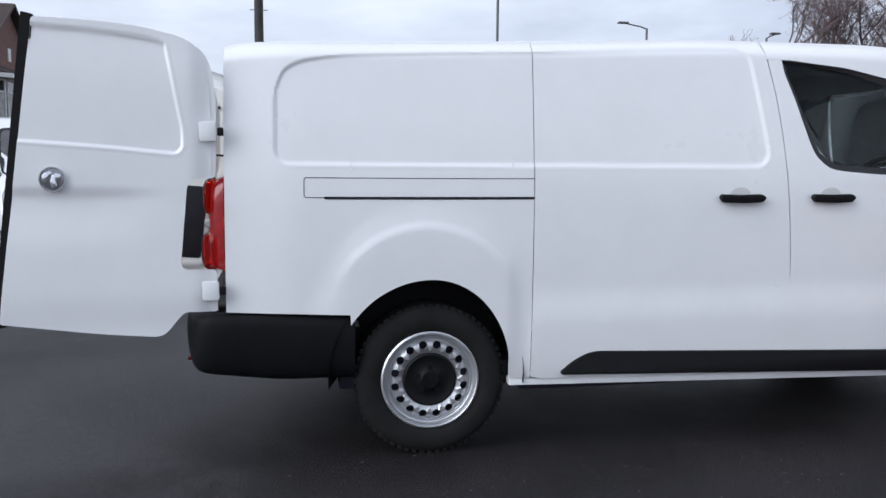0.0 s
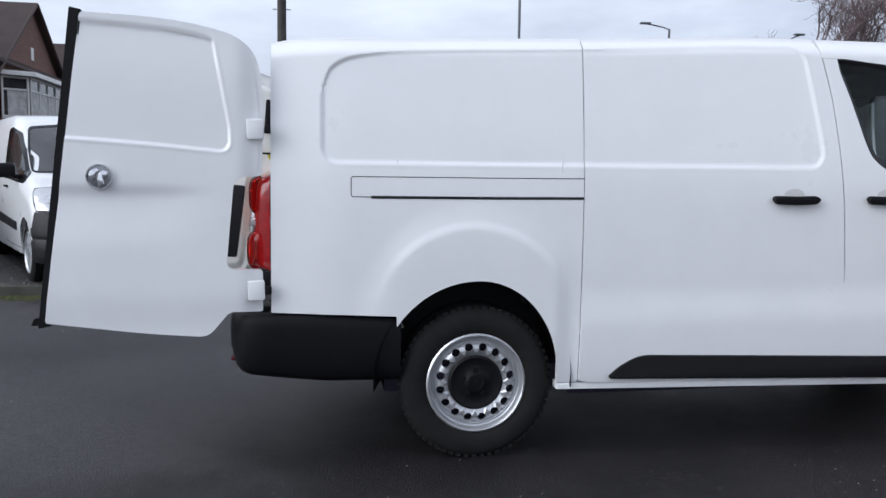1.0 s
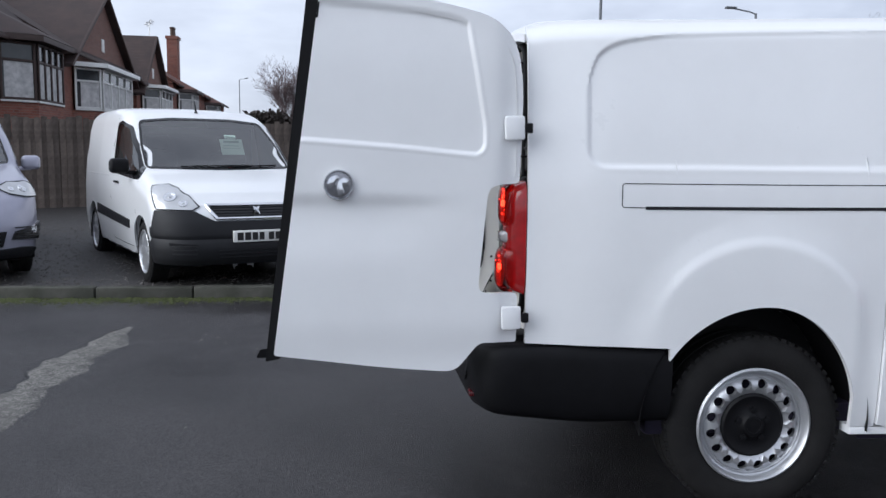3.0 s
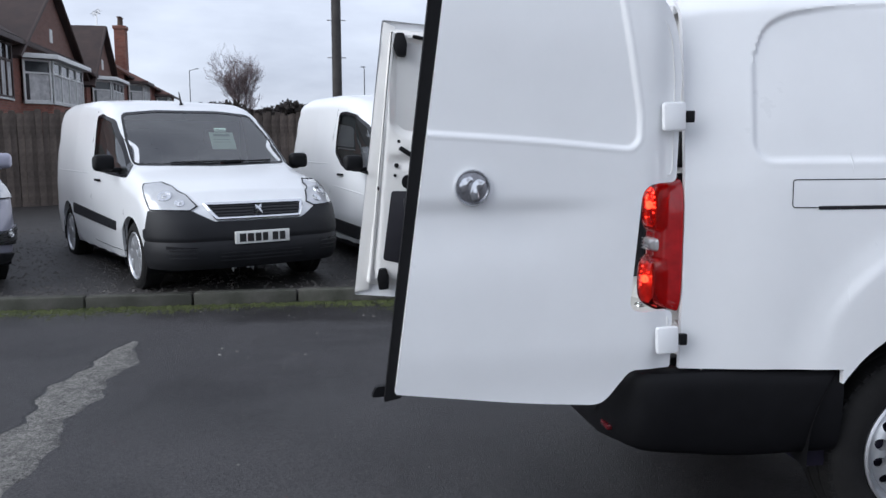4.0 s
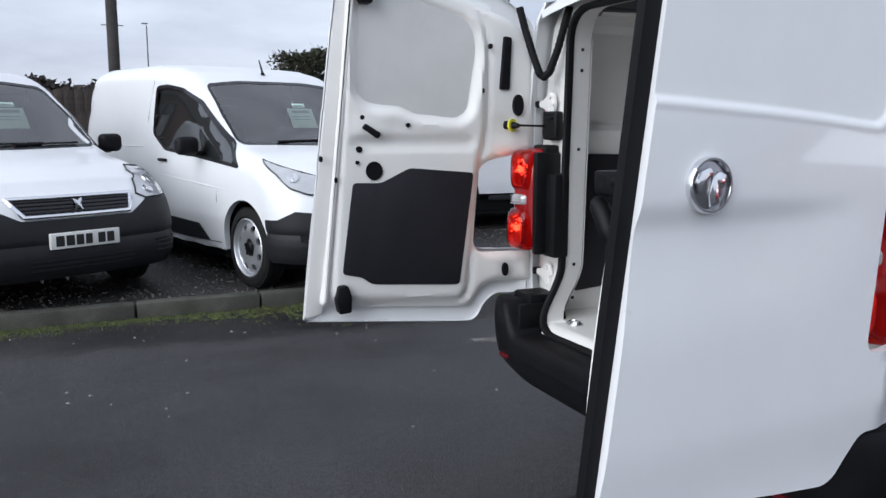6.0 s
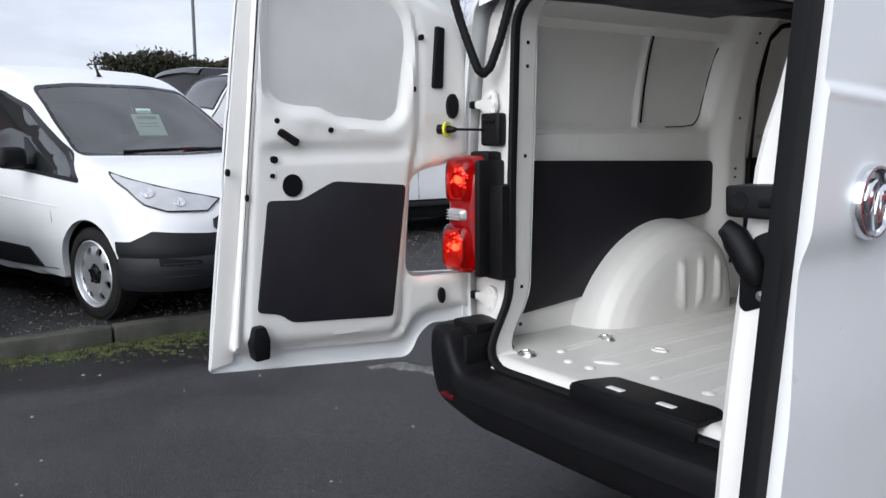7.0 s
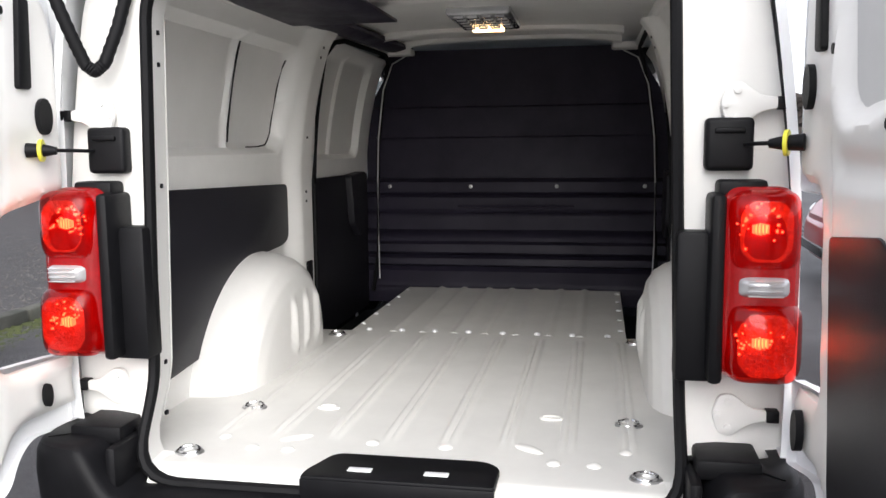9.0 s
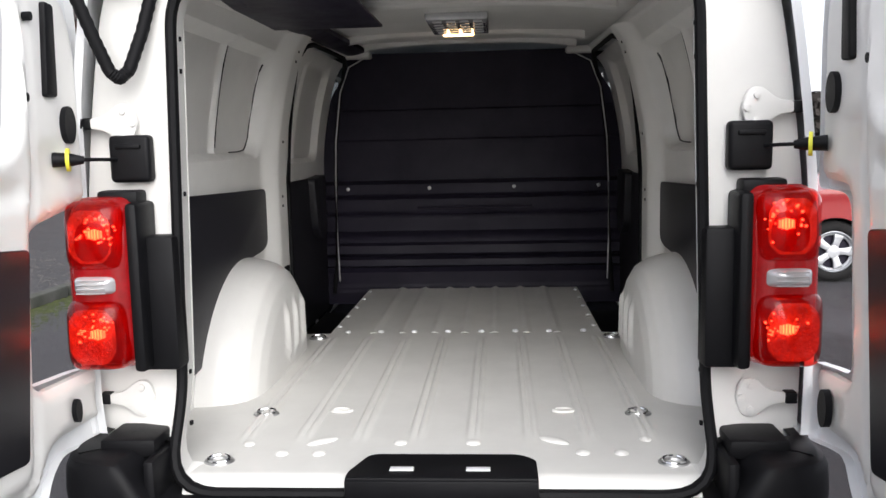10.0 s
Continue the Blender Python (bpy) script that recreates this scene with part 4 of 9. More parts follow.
def dress_door(door, P, width, far, top):
    """The inside of a door: the pressed white frame, lining board, holes, locks."""
    W = width
    def k(w):
        """Places are those of the wide door; the narrow one is drawn in towards its hinge."""
        return w if w < 0.25 else 0.25 + (w - 0.25) * (W - 0.25) / (1.015 - 0.25)
    def K(pts):
        return [(k(w), z) for w, z in pts]
    t = top - 2.02
    inner_edge = rounded(K([(0.955, 0.688), (0.335, 0.646), (0.300, 0.650), (0.250, 0.722), (0.205, 0.742), (0.020, 0.742),
                          (0.020, 0.868), (0.290 if far else 0.205, 0.872), (0.262 if far else 0.168, 1.262 if far else 1.302), (0.020, 1.310),
                          (0.020, 1.60), (0.034, 1.735), (0.07, 1.80), (0.145, 1.850), (0.32, 1.893 + t * 0.3), (0.52, 1.955 + t), (0.82, 1.982 + t)]),
                         [0.02, 0.2, 0.05, 0.03, 0.03, 0.012, 0.02, 0.06, 0.06, 0.02, 0.05, 0.05, 0.06, 0.08, 0.1, 0.1, 0.03], 6)
    window = rounded(K([(0.80, 1.535), (0.745, 1.492), (0.615, 1.485), (0.55, 1.452), (0.36, 1.438), (0.315, 1.47), (0.275, 1.72), (0.29, 1.80), (0.33, 1.845), (0.68, 1.915 + t), (0.785, 1.93 + t)]),
                     [0.05, 0.05, 0.04, 0.04, 0.04, 0.05, 0.1, 0.04, 0.05, 0.05, 0.06], 6)
    b = bmesh.new()
    press_sheet(b, P, inner_edge, window, rounded(K([(0.905, 0.715), (0.36, 0.690), (0.335, 0.72), (0.285, 1.26), (0.252, 1.40), (0.252, 1.74), (0.275, 1.835), (0.36, 1.868), (0.68, 1.937 + t), (0.805, 1.955 + t)]), 0.05, 5), k)
    part("inner_pressing", b, WHITE_IN, door, "white pressed inner door panel")
    b = bmesh.new()
    solid(b, P, [((w - 0.55) * 0.965 + 0.55, (z - 1.68) * 0.97 + 1.68) for w, z in window], 0.038, 0.0405)
    part("window_blank", b, PANEL_GREY, door, "plain grey blanked window panel")
    b = bmesh.new()
    solid(b, P, rounded(K([(0.945, 0.70), (0.925, 0.70), (0.785, 1.96 + t), (0.81, 1.97 + t)]), 0.005), 0.04, 0.066, 0.010)
    part("edge_roll", b, WHITE_IN, door)
    b = bmesh.new()
    board = rounded(K([(0.815, 1.190), (0.70, 1.187), (0.58, 1.246), (0.302, 1.222), (0.363, 0.746), (0.743, 0.771), (0.784, 0.803), (0.863, 0.819)]), 0.018, 4)
    solid(b, P, board, 0.066, 0.071, 0.002)
    part("lining_board", b, BLACK_BOARD, door, "black hardboard door lining")
    b = bmesh.new()
    if far:
        solid(b, P, [(W - 0.002, 0.645), (W - 0.075, 0.66), (W - 0.225, top - 0.03), (W - 0.165, top - 0.004)], 0.022, 0.036, 0.004)
        part("edge_flange", b, WHITE_IN, door)
    else:
        solid(b, P, rounded([(W + 0.030, 0.640), (W - 0.022, 0.65), (W - 0.175, top - 0.01), (W - 0.128, top)], 0.006), 0.020, 0.046, 0.006)
        part("edge_seal", b, RUBBER, door, "black rubber sealing strip on the door edge")
        b = bmesh.new()
        solid(b, P, rounded([(W + 0.065, 0.648), (W - 0.05, 0.650), (W - 0.05, 0.685), (W + 0.050, 0.680)], 0.008), 0.046, 0.075, 0.004)
        part("bottom_catch", b, BLACK_PL, door, "black catch at the foot of the door")
    def hole(w, z, rw, rz, name="hole", depth=0.0690, label=""):
        b2 = bmesh.new()
        solid(b2, P, [(k(w) + rw * math.cos(a), z + rz * math.sin(a)) for a in [2 * math.pi * i / 16 for i in range(16)]], 0.05, depth)
        part(name, b2, BLACK_PL, door, label)
    def block(pts, n1, name, label, n0=0.05, scale=True):
        b2 = bmesh.new()
        solid(b2, P, rounded(K(pts) if scale else pts, 0.010), n0, n1, 0.006)
        part(name, b2, BLACK_PL, door, label)
    for w, z, r in ((0.775, 1.446, 0.009), (0.702, 1.429, 0.009), (0.587, 1.416, 0.009), (0.788, 1.323, 0.012), (0.796, 1.271, 0.008)):
        hole(w, z, r, r, "hole", 0.0725)
    block([(0.780, 1.405), (0.712, 1.362), (0.700, 1.385), (0.765, 1.425)], 0.083, "inner_latch", "small black latch cover")
    hole(0.728, 1.237, 0.034, 0.038, "grommet", 0.071, "round black grommet")
    hole(0.228, 1.732, 0.007, 0.010)
    hole(0.262, 1.555, 0.007, 0.010)
    hole(0.939, 1.286, 0.006, 0.012)
    hole(0.883, 1.203, 0.006, 0.012, "hole", 0.0725)
    block([(0.140, 1.560), (0.184, 1.560), (0.168, 1.775), (0.132, 1.770)], 0.066, "vent_slot", "tall black vent in the door edge")
    hole(0.100, 1.498, 0.024, 0.044, "grommet", 0.066, "oval black grommet")
    if far:
        hole(0.149, 0.795, 0.014, 0.030, "grommet", 0.062, "oval grommet beside the lower hinge")
        block([(0.778, 1.870), (0.735, 1.870), (0.728, 1.93), (0.745, 1.985), (0.785, 1.985), (0.800, 1.92)], 0.10, "upper_latch", "black upper door latch")
        block([(0.70, 1.962), (0.64, 1.950), (0.64, 1.966), (0.70, 1.978)], 0.085, "stop_buffer", "")
        block([(0.885, 0.664), (0.835, 0.668), (0.832, 0.735), (0.848, 0.778), (0.885, 0.775), (0.895, 0.72)], 0.10, "lower_latch", "black lower door latch")
    else:
        hole(0.110, 0.800, 0.022, 0.044, "grommet", 0.066, "oval black grommet")
        b = bmesh.new()
        for i in range(24):
            z0, z1 = 0.70 + 0.0525 * i, 0.70 + 0.0525 * (i + 1)
            q = [(zz, 0.085 + 0.026 * (1 - sm(1.33, 1.50, zz)), 0.150 * sm(0.7, 1.96, zz) + 0.035) for zz in (z0, z1)]
            ring = [[b.verts.new(P(W - e - dw, n, zz)) for dw, n in ((0.0, 0.046), (0.0, nn - 0.012), (0.010, nn), (0.070, nn), (0.095, 0.055))] for zz, nn, e in q]
            for j in range(4):
                b.faces.new((ring[0][j], ring[1][j], ring[1][j + 1], ring[0][j + 1]))
        bmesh.ops.remove_doubles(b, verts=b.verts, dist=1e-5)
        bmesh.ops.recalc_face_normals(b, faces=b.faces)
        part("door_edge", b, WHITE_IN, door, "white folded inner edge of the door")
        def edge_solid(line, w0, w1, r, name, label, parent=door):
            """A piece on the door's folded edge: its outline over depth n and height z."""
            b2 = bmesh.new()
            pts = rounded(line, r, 4)
            lo, hi = [b2.verts.new(P(w0, n, z)) for n, z in pts], [b2.verts.new(P(w1, n, z)) for n, z in pts]
            top_f = b2.faces.new(hi)
            b2.faces.new(lo[::-1])
            for i in range(len(pts)):
                q = (i + 1) % len(pts)
                b2.faces.new((lo[i], lo[q], hi[q], hi[i]))
            bmesh.ops.recalc_face_normals(b2, faces=b2.faces)
            bmesh.ops.bevel(b2, geom=list(top_f.edges), offset=0.004, segments=2, affect="EDGES", profile=0.5)
            return part(name, b2, BLACK_PL, parent, label)
        case = edge_solid([(0.046, 1.262), (0.119, 1.262), (0.122, 1.306), (0.046, 1.309)], W - 0.150, W - 0.060, 0.007, "lock_case", "black door lock case")
        b = bmesh.new()
        c0, c1 = P(W - 0.0615, 0.098, 1.286), P(W - 0.0585, 0.098, 1.286)
        lathe(b, [(0.014, 0.0), (0.013, 0.0022), (0.001, 0.0018)], Matrix.Translation(c0) @ (c1 - c0).normalized().to_track_quat("Z", "Y").to_matrix().to_4x4(), 20)
        part("lock_hole", b, RUBBER, case, "round lock hole")
        plate = edge_solid([(0.046, 1.251), (0.079, 1.237), (0.101, 1.209), (0.101, 1.135), (0.092, 1.126), (0.046, 1.146)], W - 0.120, W - 0.072, 0.006, "handle_plate", "black plastic handle plate")
        b = bmesh.new()
        tube(b, [P(W - 0.066, n, z) for n, z in ((0.124, 1.234), (0.117, 1.240), (0.105, 1.232), (0.092, 1.215), (0.080, 1.196), (0.072, 1.182), (0.068, 1.170))], 0.015, 12, [0.010, 0.018, 0.020, 0.0205, 0.0205, 0.018, 0.011])
        part("pull_handle", b, BLACK_PL, plate, "black moulded inner pull handle")
        b = bmesh.new()
        c0, c1 = P(W - 0.074, 0.066, 1.154), P(W - 0.068, 0.066, 1.154)
        lathe(b, [(0.008, 0.0), (0.007, 0.004), (0.001, 0.005)], Matrix.Translation(c0) @ (c1 - c0).normalized().to_track_quat("Z", "Y").to_matrix().to_4x4(), 12)
        part("screw", b, STEEL, plate)


near_door, P1, o1, _ = rear_door(False, 0.897, 3.1, (-0.030, 0.002), 1.958)
dress_door(near_door, lambda w, n, z: P1(w, n, z + 0.008), 0.897, False, 1.97)
far_door, P2, o2, _ = rear_door(True, 1.008, 3.5, (0.040, 0.022), 2.035)
dress_door(far_door, lambda w, n, z: P2(w, n, z - 0.019 * sm(0.7, 1.4, z)), 1.008, True, 2.05)
# hinge covers outside
for P, door in ((P1, near_door), (P2, far_door)):
    for z in (1.497, 0.800):
        b = bmesh.new()
        solid(b, P, rounded([(-0.006, z - 0.042), (0.066, z - 0.045), (0.070, z + 0.042), (-0.004, z + 0.045)], 0.012), 0.0, -0.016, 0.006)
        part("hinge_cover", b, WHITE, door, "white rounded hinge cover")
        b = bmesh.new()
        solid(b, P, rounded([(-0.034, z - 0.018), (-0.008, z - 0.018), (-0.008, z + 0.018), (-0.034, z + 0.018)], 0.005), 0.0, -0.016, 0.003)
        part("hinge_knuckle", b, BLACK_PL, door)
# round badge: a plain chrome disc with a raised ring and bars
b = bmesh.new()
c0, c1 = P1(0.664, -0.002, 1.288), P1(0.664, -0.010, 1.288)
axis = (c1 - c0).normalized()
mb = Matrix.Translation(c0) @ axis.to_track_quat("Z", "Y").to_matrix().to_4x4()
lathe(b, [(0.047, -0.004), (0.046, 0.004), (0.025, 0.007), (0.001, 0.008)], mb, 48)
badge = part("badge", b, mat("dark_chrome", (0.34, 0.34, 0.36), 0.25, 0.9), near_door, "round chrome badge with a dark ground")
b = bmesh.new()
lathe(b, [(0.054, -0.004), (0.055, 0.006), (0.052, 0.012), (0.048, 0.012), (0.045, 0.005)], mb, 48)
part("badge_ring", b, CHROME, badge, "bright chrome ring")
b = bmesh.new()
for line in ([(-0.040, 0.004), (-0.030, 0.026), (-0.006, 0.034), (0.004, 0.020), (-0.012, 0.010), (-0.016, -0.010), (-0.030, -0.016)],
             [(0.000, 0.016), (0.016, 0.026), (0.036, 0.018), (0.030, -0.004), (0.016, -0.008), (0.020, -0.032), (-0.002, -0.040), (-0.008, -0.016)]):
    prism(b, rounded(line, 0.006), mb @ Matrix.Translation((0, 0, 0.006)) @ Matrix.Diagonal((1.05, 1.05, 1, 1)), 0.007, 0.003)
part("badge_emblem", b, CHROME, badge, "raised chrome emblem shape")
# wiring bellows between the far door and the body
b = bmesh.new()
pts = [Vector(p) for p in ((-0.075, 1.775, 1.868), (-0.055, 1.760, 1.78), (-0.035, 1.730, 1.68), (-0.018, 1.705, 1.605), (-0.006, 1.688, 1.588), (0.008, 1.668, 1.61), (0.026, 1.638, 1.70), (0.040, 1.612, 1.80), (0.048, 1.594, 1.858))]
fine = []
for i in range(len(pts) - 1):
    for k in range(8):
        fine.append(pts[i].lerp(pts[i + 1], k / 8))
fine.append(pts[-1])
tube(b, fine, 0.015, 12, [0.0165 if i % 2 else 0.0145 for i in range(len(fine))])
part("wiring_bellows", b, RUBBER, far_door, "ribbed black rubber wiring sleeve")

# ---- the van's load space ----
FLOOR = 0.612
before = set(bpy.data.objects)
RIBS = [C + d for d in (-0.56, -0.40, -0.24, -0.08, 0.08, 0.24, 0.40, 0.56)]


def floor_z(x, y):
    z = FLOOR
    for r in RIBS:
        z += 0.008 * (math.exp(-((y - r - 0.012) / 0.0095) ** 4) + math.exp(-((y - r + 0.012) / 0.0095) ** 4)) * sm(0.10, 0.20, x) * (1 - sm(1.28, 1.36, x))
    if x < -0.10:
        z -= 0.05 * sm(-0.10, -0.168, x) ** 2
    return z


b = bmesh.new()
fx = [-0.168, -0.165, -0.158, -0.145, -0.13, -0.115, -0.10, -0.05, 0.0, 0.05, 0.10, 0.12, 0.15, 0.18, 0.20] + [0.2 + 0.06 * i for i in range(1, 18)] + [1.27, 1.30, 1.33, 1.36, 1.42]
fy = [0.119 + 0.0049 * i for i in range(334)]
vv = [[b.verts.new((x, y, floor_z(x, y))) for y in fy] for x in fx]
for i in range(len(fx) - 1):
    for j in range(len(fy) - 1):
        if fx[i] < -0.06 and not (0.30 < fy[j] < 2 * C - 0.30):
            continue
        if 0.46 < fx[i] < 1.25 and not (0.258 < fy[j] < 2 * C - 0.262):
            continue
        b.faces.new((vv[i][j], vv[i + 1][j], vv[i + 1][j + 1], vv[i][j + 1]))
load_floor = part("load_floor", b, FLOOR_PAINT, van, "white painted ribbed steel load floor")
# forward floor plate
b = bmesh.new()


def plate_z(x, y):
    z = FLOOR - 0.004
    for r in [C + d for d in (-0.40, -0.27, -0.13, 0.0, 0.13, 0.27, 0.40)]:
        z += 0.008 * math.exp(-((y - r) / 0.016) ** 4)
    return z


grid(b, lambda u, v: (1.425 + 1.13 * u, 0.345 + 1.18 * v, plate_z(0, 0.345 + 1.18 * v)), 4, 110, (0, 0, -0.05))
part("front_floor_plate", b, FLOOR_PAINT, van, "separate ribbed floor plate before the bulkhead")
# bolts along the joint, dimples and rivets
for k in range(8):
    b = bmesh.new()
    y = 0.42 + 1.03 * k / 7
    mm = Matrix.Translation((1.455, y, plate_z(0, y)))
    lathe(b, [(0.014, 0.0), (0.013, 0.007), (0.008, 0.011), (0.001, 0.012)], mm, 14)
    part("floor_bolt", b, WHITE, load_floor)
for k in range(5):
    for y in (0.365, 2 * C - 0.365):
        b = bmesh.new()
        lathe(b, [(0.012, 0.0), (0.011, 0.006), (0.001, 0.009)], Matrix.Translation((1.55 + 0.22 * k, y, FLOOR)), 12)
        part("floor_bolt", b, WHITE, load_floor)
for x, y, a, w in ((0.02, C + 0.43, 0, 0.02), (0.02, C + 0.33, 0, 0.02), (0.10, C + 0.12, 0, 0.02), (0.10, C - 0.08, 0, 0.022), (0.03, C - 0.37, 0, 0.02), (0.03, C - 0.47, 0, 0.02),
                   (0.11, C + 0.34, 35, 0.05), (0.12, C - 0.30, -35, 0.05), (0.09, C + 0.54, 0, 0.018), (0.13, C - 0.55, 0, 0.018)):
    b = bmesh.new()
    mm = Matrix.Translation((x, y, FLOOR - 0.002)) @ Matrix.Rotation(radians(a), 4, "Z")
    r = bmesh.ops.create_uvsphere(b, u_segments=16, v_segments=8, radius=1.0, matrix=mm @ Matrix.Diagonal((0.020, w, 0.011, 1)))
    part("floor_dimple", b, FLOOR_PAINT, load_floor)
for x, y in ((0.372, C + 0.335), (0.372, C - 0.345)):
    b = bmesh.new()
    lathe(b, [(0.036, 0.0), (0.034, 0.006), (0.026, 0.007), (0.024, 0.002), (0.001, 0.001)], Matrix.Translation((x, y, FLOOR)) @ Matrix.Diagonal((0.55, 1, 1, 1)), 24)
    part("floor_plug", b, FLOOR_PAINT, load_floor, "oval floor plug")
# lashing rings in their cups
for x, y in ((0.343, 1.500), (-0.036, 1.517), (0.346, 0.370), (-0.034, 0.343), (1.33, 1.555), (1.33, 0.315)):
    b = bmesh.new()
    mm = Matrix.Translation((x, y, FLOOR))
    lathe(b, [(0.040, 0.0), (0.038, 0.005), (0.028, 0.005), (0.024, -0.001), (0.001, -0.002)], mm @ Matrix.Diagonal((0.75, 1, 1, 1)), 24)
    ring = part("lashing_ring", b, STEEL, load_floor, "steel lashing ring in a floor cup")
    b = bmesh.new()
    tube(b, [mm @ Vector((0.018 * math.cos(t), 0.028 * math.sin(t), 0.008 + 0.004 * math.cos(t))) for t in [2 * math.pi * k / 18 for k in range(18)]], 0.004, 8)
    part("ring", b, CHROME, ring)
# black sill plate with two latch slots
b = bmesh.new()
out = rounded([(C - 0.245, -0.172), (C + 0.225, -0.172), (C + 0.225, -0.13), (C + 0.185, -0.012), (C - 0.205, -0.012), (C - 0.245, -0.05)], [0.006, 0.006, 0.02, 0.03, 0.03, 0.02])
m = Matrix(((0, 1, 0, 0), (1, 0, 0, 0), (0, 0, 1, FLOOR - 0.002), (0, 0, 0, 1)))
prism(b, out, m, 0.016, 0.004)
box(b, -0.178, -0.165, C - 0.245, C + 0.225, 0.57, FLOOR + 0.008, 0.003)
sill_plate = part("sill_plate", b, BLACK_PL, van, "black plastic sill plate with two latch slots")
for y in (1.026, 0.836):
    b = bmesh.new()
    box(b, -0.128, -0.104, y - 0.030, y + 0.030, FLOOR + 0.012, FLOOR + 0.0165, 0.002)
    part("latch_slot", b, WHITE, sill_plate, "pale slot for the door latch")

# side walls
WALL = [(0.55, 1.752), (1.28, 1.752), (1.40, 1.745), (1.6, 1.715), (1.82, 1.655), (1.90, 1.60), (1.97, 1.52)]


def wall_y(x, z):
    """The far inner wall."""
    y = curve(z, WALL)
    if x < 1.36:
        top = 1.80
        d = rrect_sd(x, z, -0.2, 1.235 + 0.09 * (z - 1.4), 1.40, top, 0.06)
        y += 0.055 * (1 - sm(-0.016, 0.014, d))
        if d < 0:
            y -= 0.016 * math.exp(-((x - (0.80 + 0.05 * (1.6 - z))) / 0.014) ** 4)
    # the post before the sliding door, and the door's own hollow
    y -= 0.055 * sm(1.24, 1.34, x) * (1 - sm(1.46, 1.50, x))
    if x > 1.50:
        y += 0.03
        d = rrect_sd(x, z, 1.66, 2.42, 1.36, 1.84, 0.06)
        y += 0.035 * (1 - sm(-0.014, 0.012, d))
        if d < 0:
            y -= 0.014 * math.exp(-((x - 2.0) / 0.012) ** 4)
    return y


for mirror in (False, True):
    Y = (lambda y: 2 * C - y) if mirror else (lambda y: y)
    b = bmesh.new()
    wx = [0.055 + 0.0125 * i for i in range(206)]
    wz = [0.56 + 0.0125 * i for i in range(107)]
    vs = [[b.verts.new((x, Y(wall_y(x, z)), z)) for z in wz] for x in wx]
    for i in range(len(wx) - 1):
        for j in range(len(wz) - 1):
            rx, p, q = (0.36, 2.35, 2.5) if wx[i] > 0.92 else (0.50, 1.90, 1.56)
            if (abs(wx[i] - 0.92) / rx) ** p + (max(0.0, wz[j] - 0.60) / 0.405) ** q < 0.93:
                continue
            b.faces.new((vs[i][j], vs[i + 1][j], vs[i + 1][j + 1], vs[i][j + 1]))
    bmesh.ops.recalc_face_normals(b, faces=b.faces)
    wall = part("inner_side", b, WHITE_IN, van, "white pressed inner side wall")
    # jamb between the rear frame and the wall
    b = bmesh.new()
    jz = [0.60 + 0.02 * i for i in range(62)]
    prev = None
    for z in jz:
        half = 0.665 - (z - 0.578) * 0.029
        a, c = b.verts.new((frame_x(z) + 0.088, Y(C + half * 1.018), z)), b.verts.new((0.060, Y(wall_y(0.06, z)), z))
        if prev:
            b.faces.new((prev[0], prev[1], c, a))
        prev = (a, c)
    part("jamb", b, WHITE_IN, van)
    # black lining boards
    b = bmesh.new()
    m = Matrix(((1, 0, 0, 0), (0, 0, 1 if mirror else -1, Y(1.748)), (0, 1, 0, 0), (0, 0, 0, 1)))
    out = rounded([(0.075, 1.290), (1.270, 1.258), (1.270, 1.03), (1.20, 1.01), (0.98, 1.00), (0.80, 0.92), (0.56, 0.735), (0.10, 0.695)], [0.01, 0.03, 0.05, 0.06, 0.05, 0.1, 0.06, 0.02])
    prism(b, out, m, 0.012, 0.003)
    part("side_board", b, BLACK_BOARD, van, "black hardboard lining on the side wall")
    b = bmesh.new()
    m = Matrix(((1, 0, 0, 0), (0, 0, 1 if mirror else -1, Y(1.780)), (0, 1, 0, 0), (0, 0, 0, 1)))
    prism(b, rounded([(1.512, 0.50), (1.512, 1.262), (2.56, 1.262), (2.56, 0.50)], 0.02), m, 0.014, 0.003)
    prism(b, rounded([(2.15, 1.262), (2.42, 1.275), (2.42, 0.95), (2.30, 0.93), (2.20, 1.0)], 0.03), m, 0.05, 0.008)
    part("door_board", b, BLACK_BOARD, van, "black lining board on the sliding door")
    # black rubber round the sliding door opening
    b = bmesh.new()
    pts = [(1.495, 1.700, 0.58), (1.492, 1.700, 1.25), (1.495, 1.672, 1.60), (1.51, 1.640, 1.80), (1.56, 1.610, 1.862), (1.66, 1.596, 1.880), (2.40, 1.60, 1.895), (2.52, 1.62, 1.86), (2.56, 1.66, 1.70), (2.57, 1.70, 1.40), (2.57, 1.71, 0.8), (2.45, 1.71, 0.60)]
    tube(b, [(x, Y(y), z) for x, y, z in pts], 0.011, 8)
    part("door_rubber", b, RUBBER, van, "black sealing rubber round the sliding door")
    b = bmesh.new()
    pts = [(2.52, 1.50, 1.91), (2.535, 1.60, 1.86), (2.54, 1.655, 1.72), (2.545, 1.69, 1.45), (2.55, 1.70, 1.2), (2.55, 1.70, 0.85), (2.52, 1.69, 0.66)]
    tube(b, [(x, Y(y), z) for x, y, z in pts], 0.004, 8)
    part("pillar_edge", b, PANEL_GREY, van, "pale edge of the bulkhead pillar")
    # stepwell, black
    b = bmesh.new()
    y0, y1 = sorted((Y(1.53), Y(1.79)))
    box(b, 1.43, 2.57, y0, y1, 0.40, 0.47, 0.01)
    part("stepwell", b, BLACK_PL, van, "black plastic stepwell at the sliding door")
    # cantrail and its bracket
    b = bmesh.new()
    y0, y1 = sorted((Y(1.46), Y(1.62)))
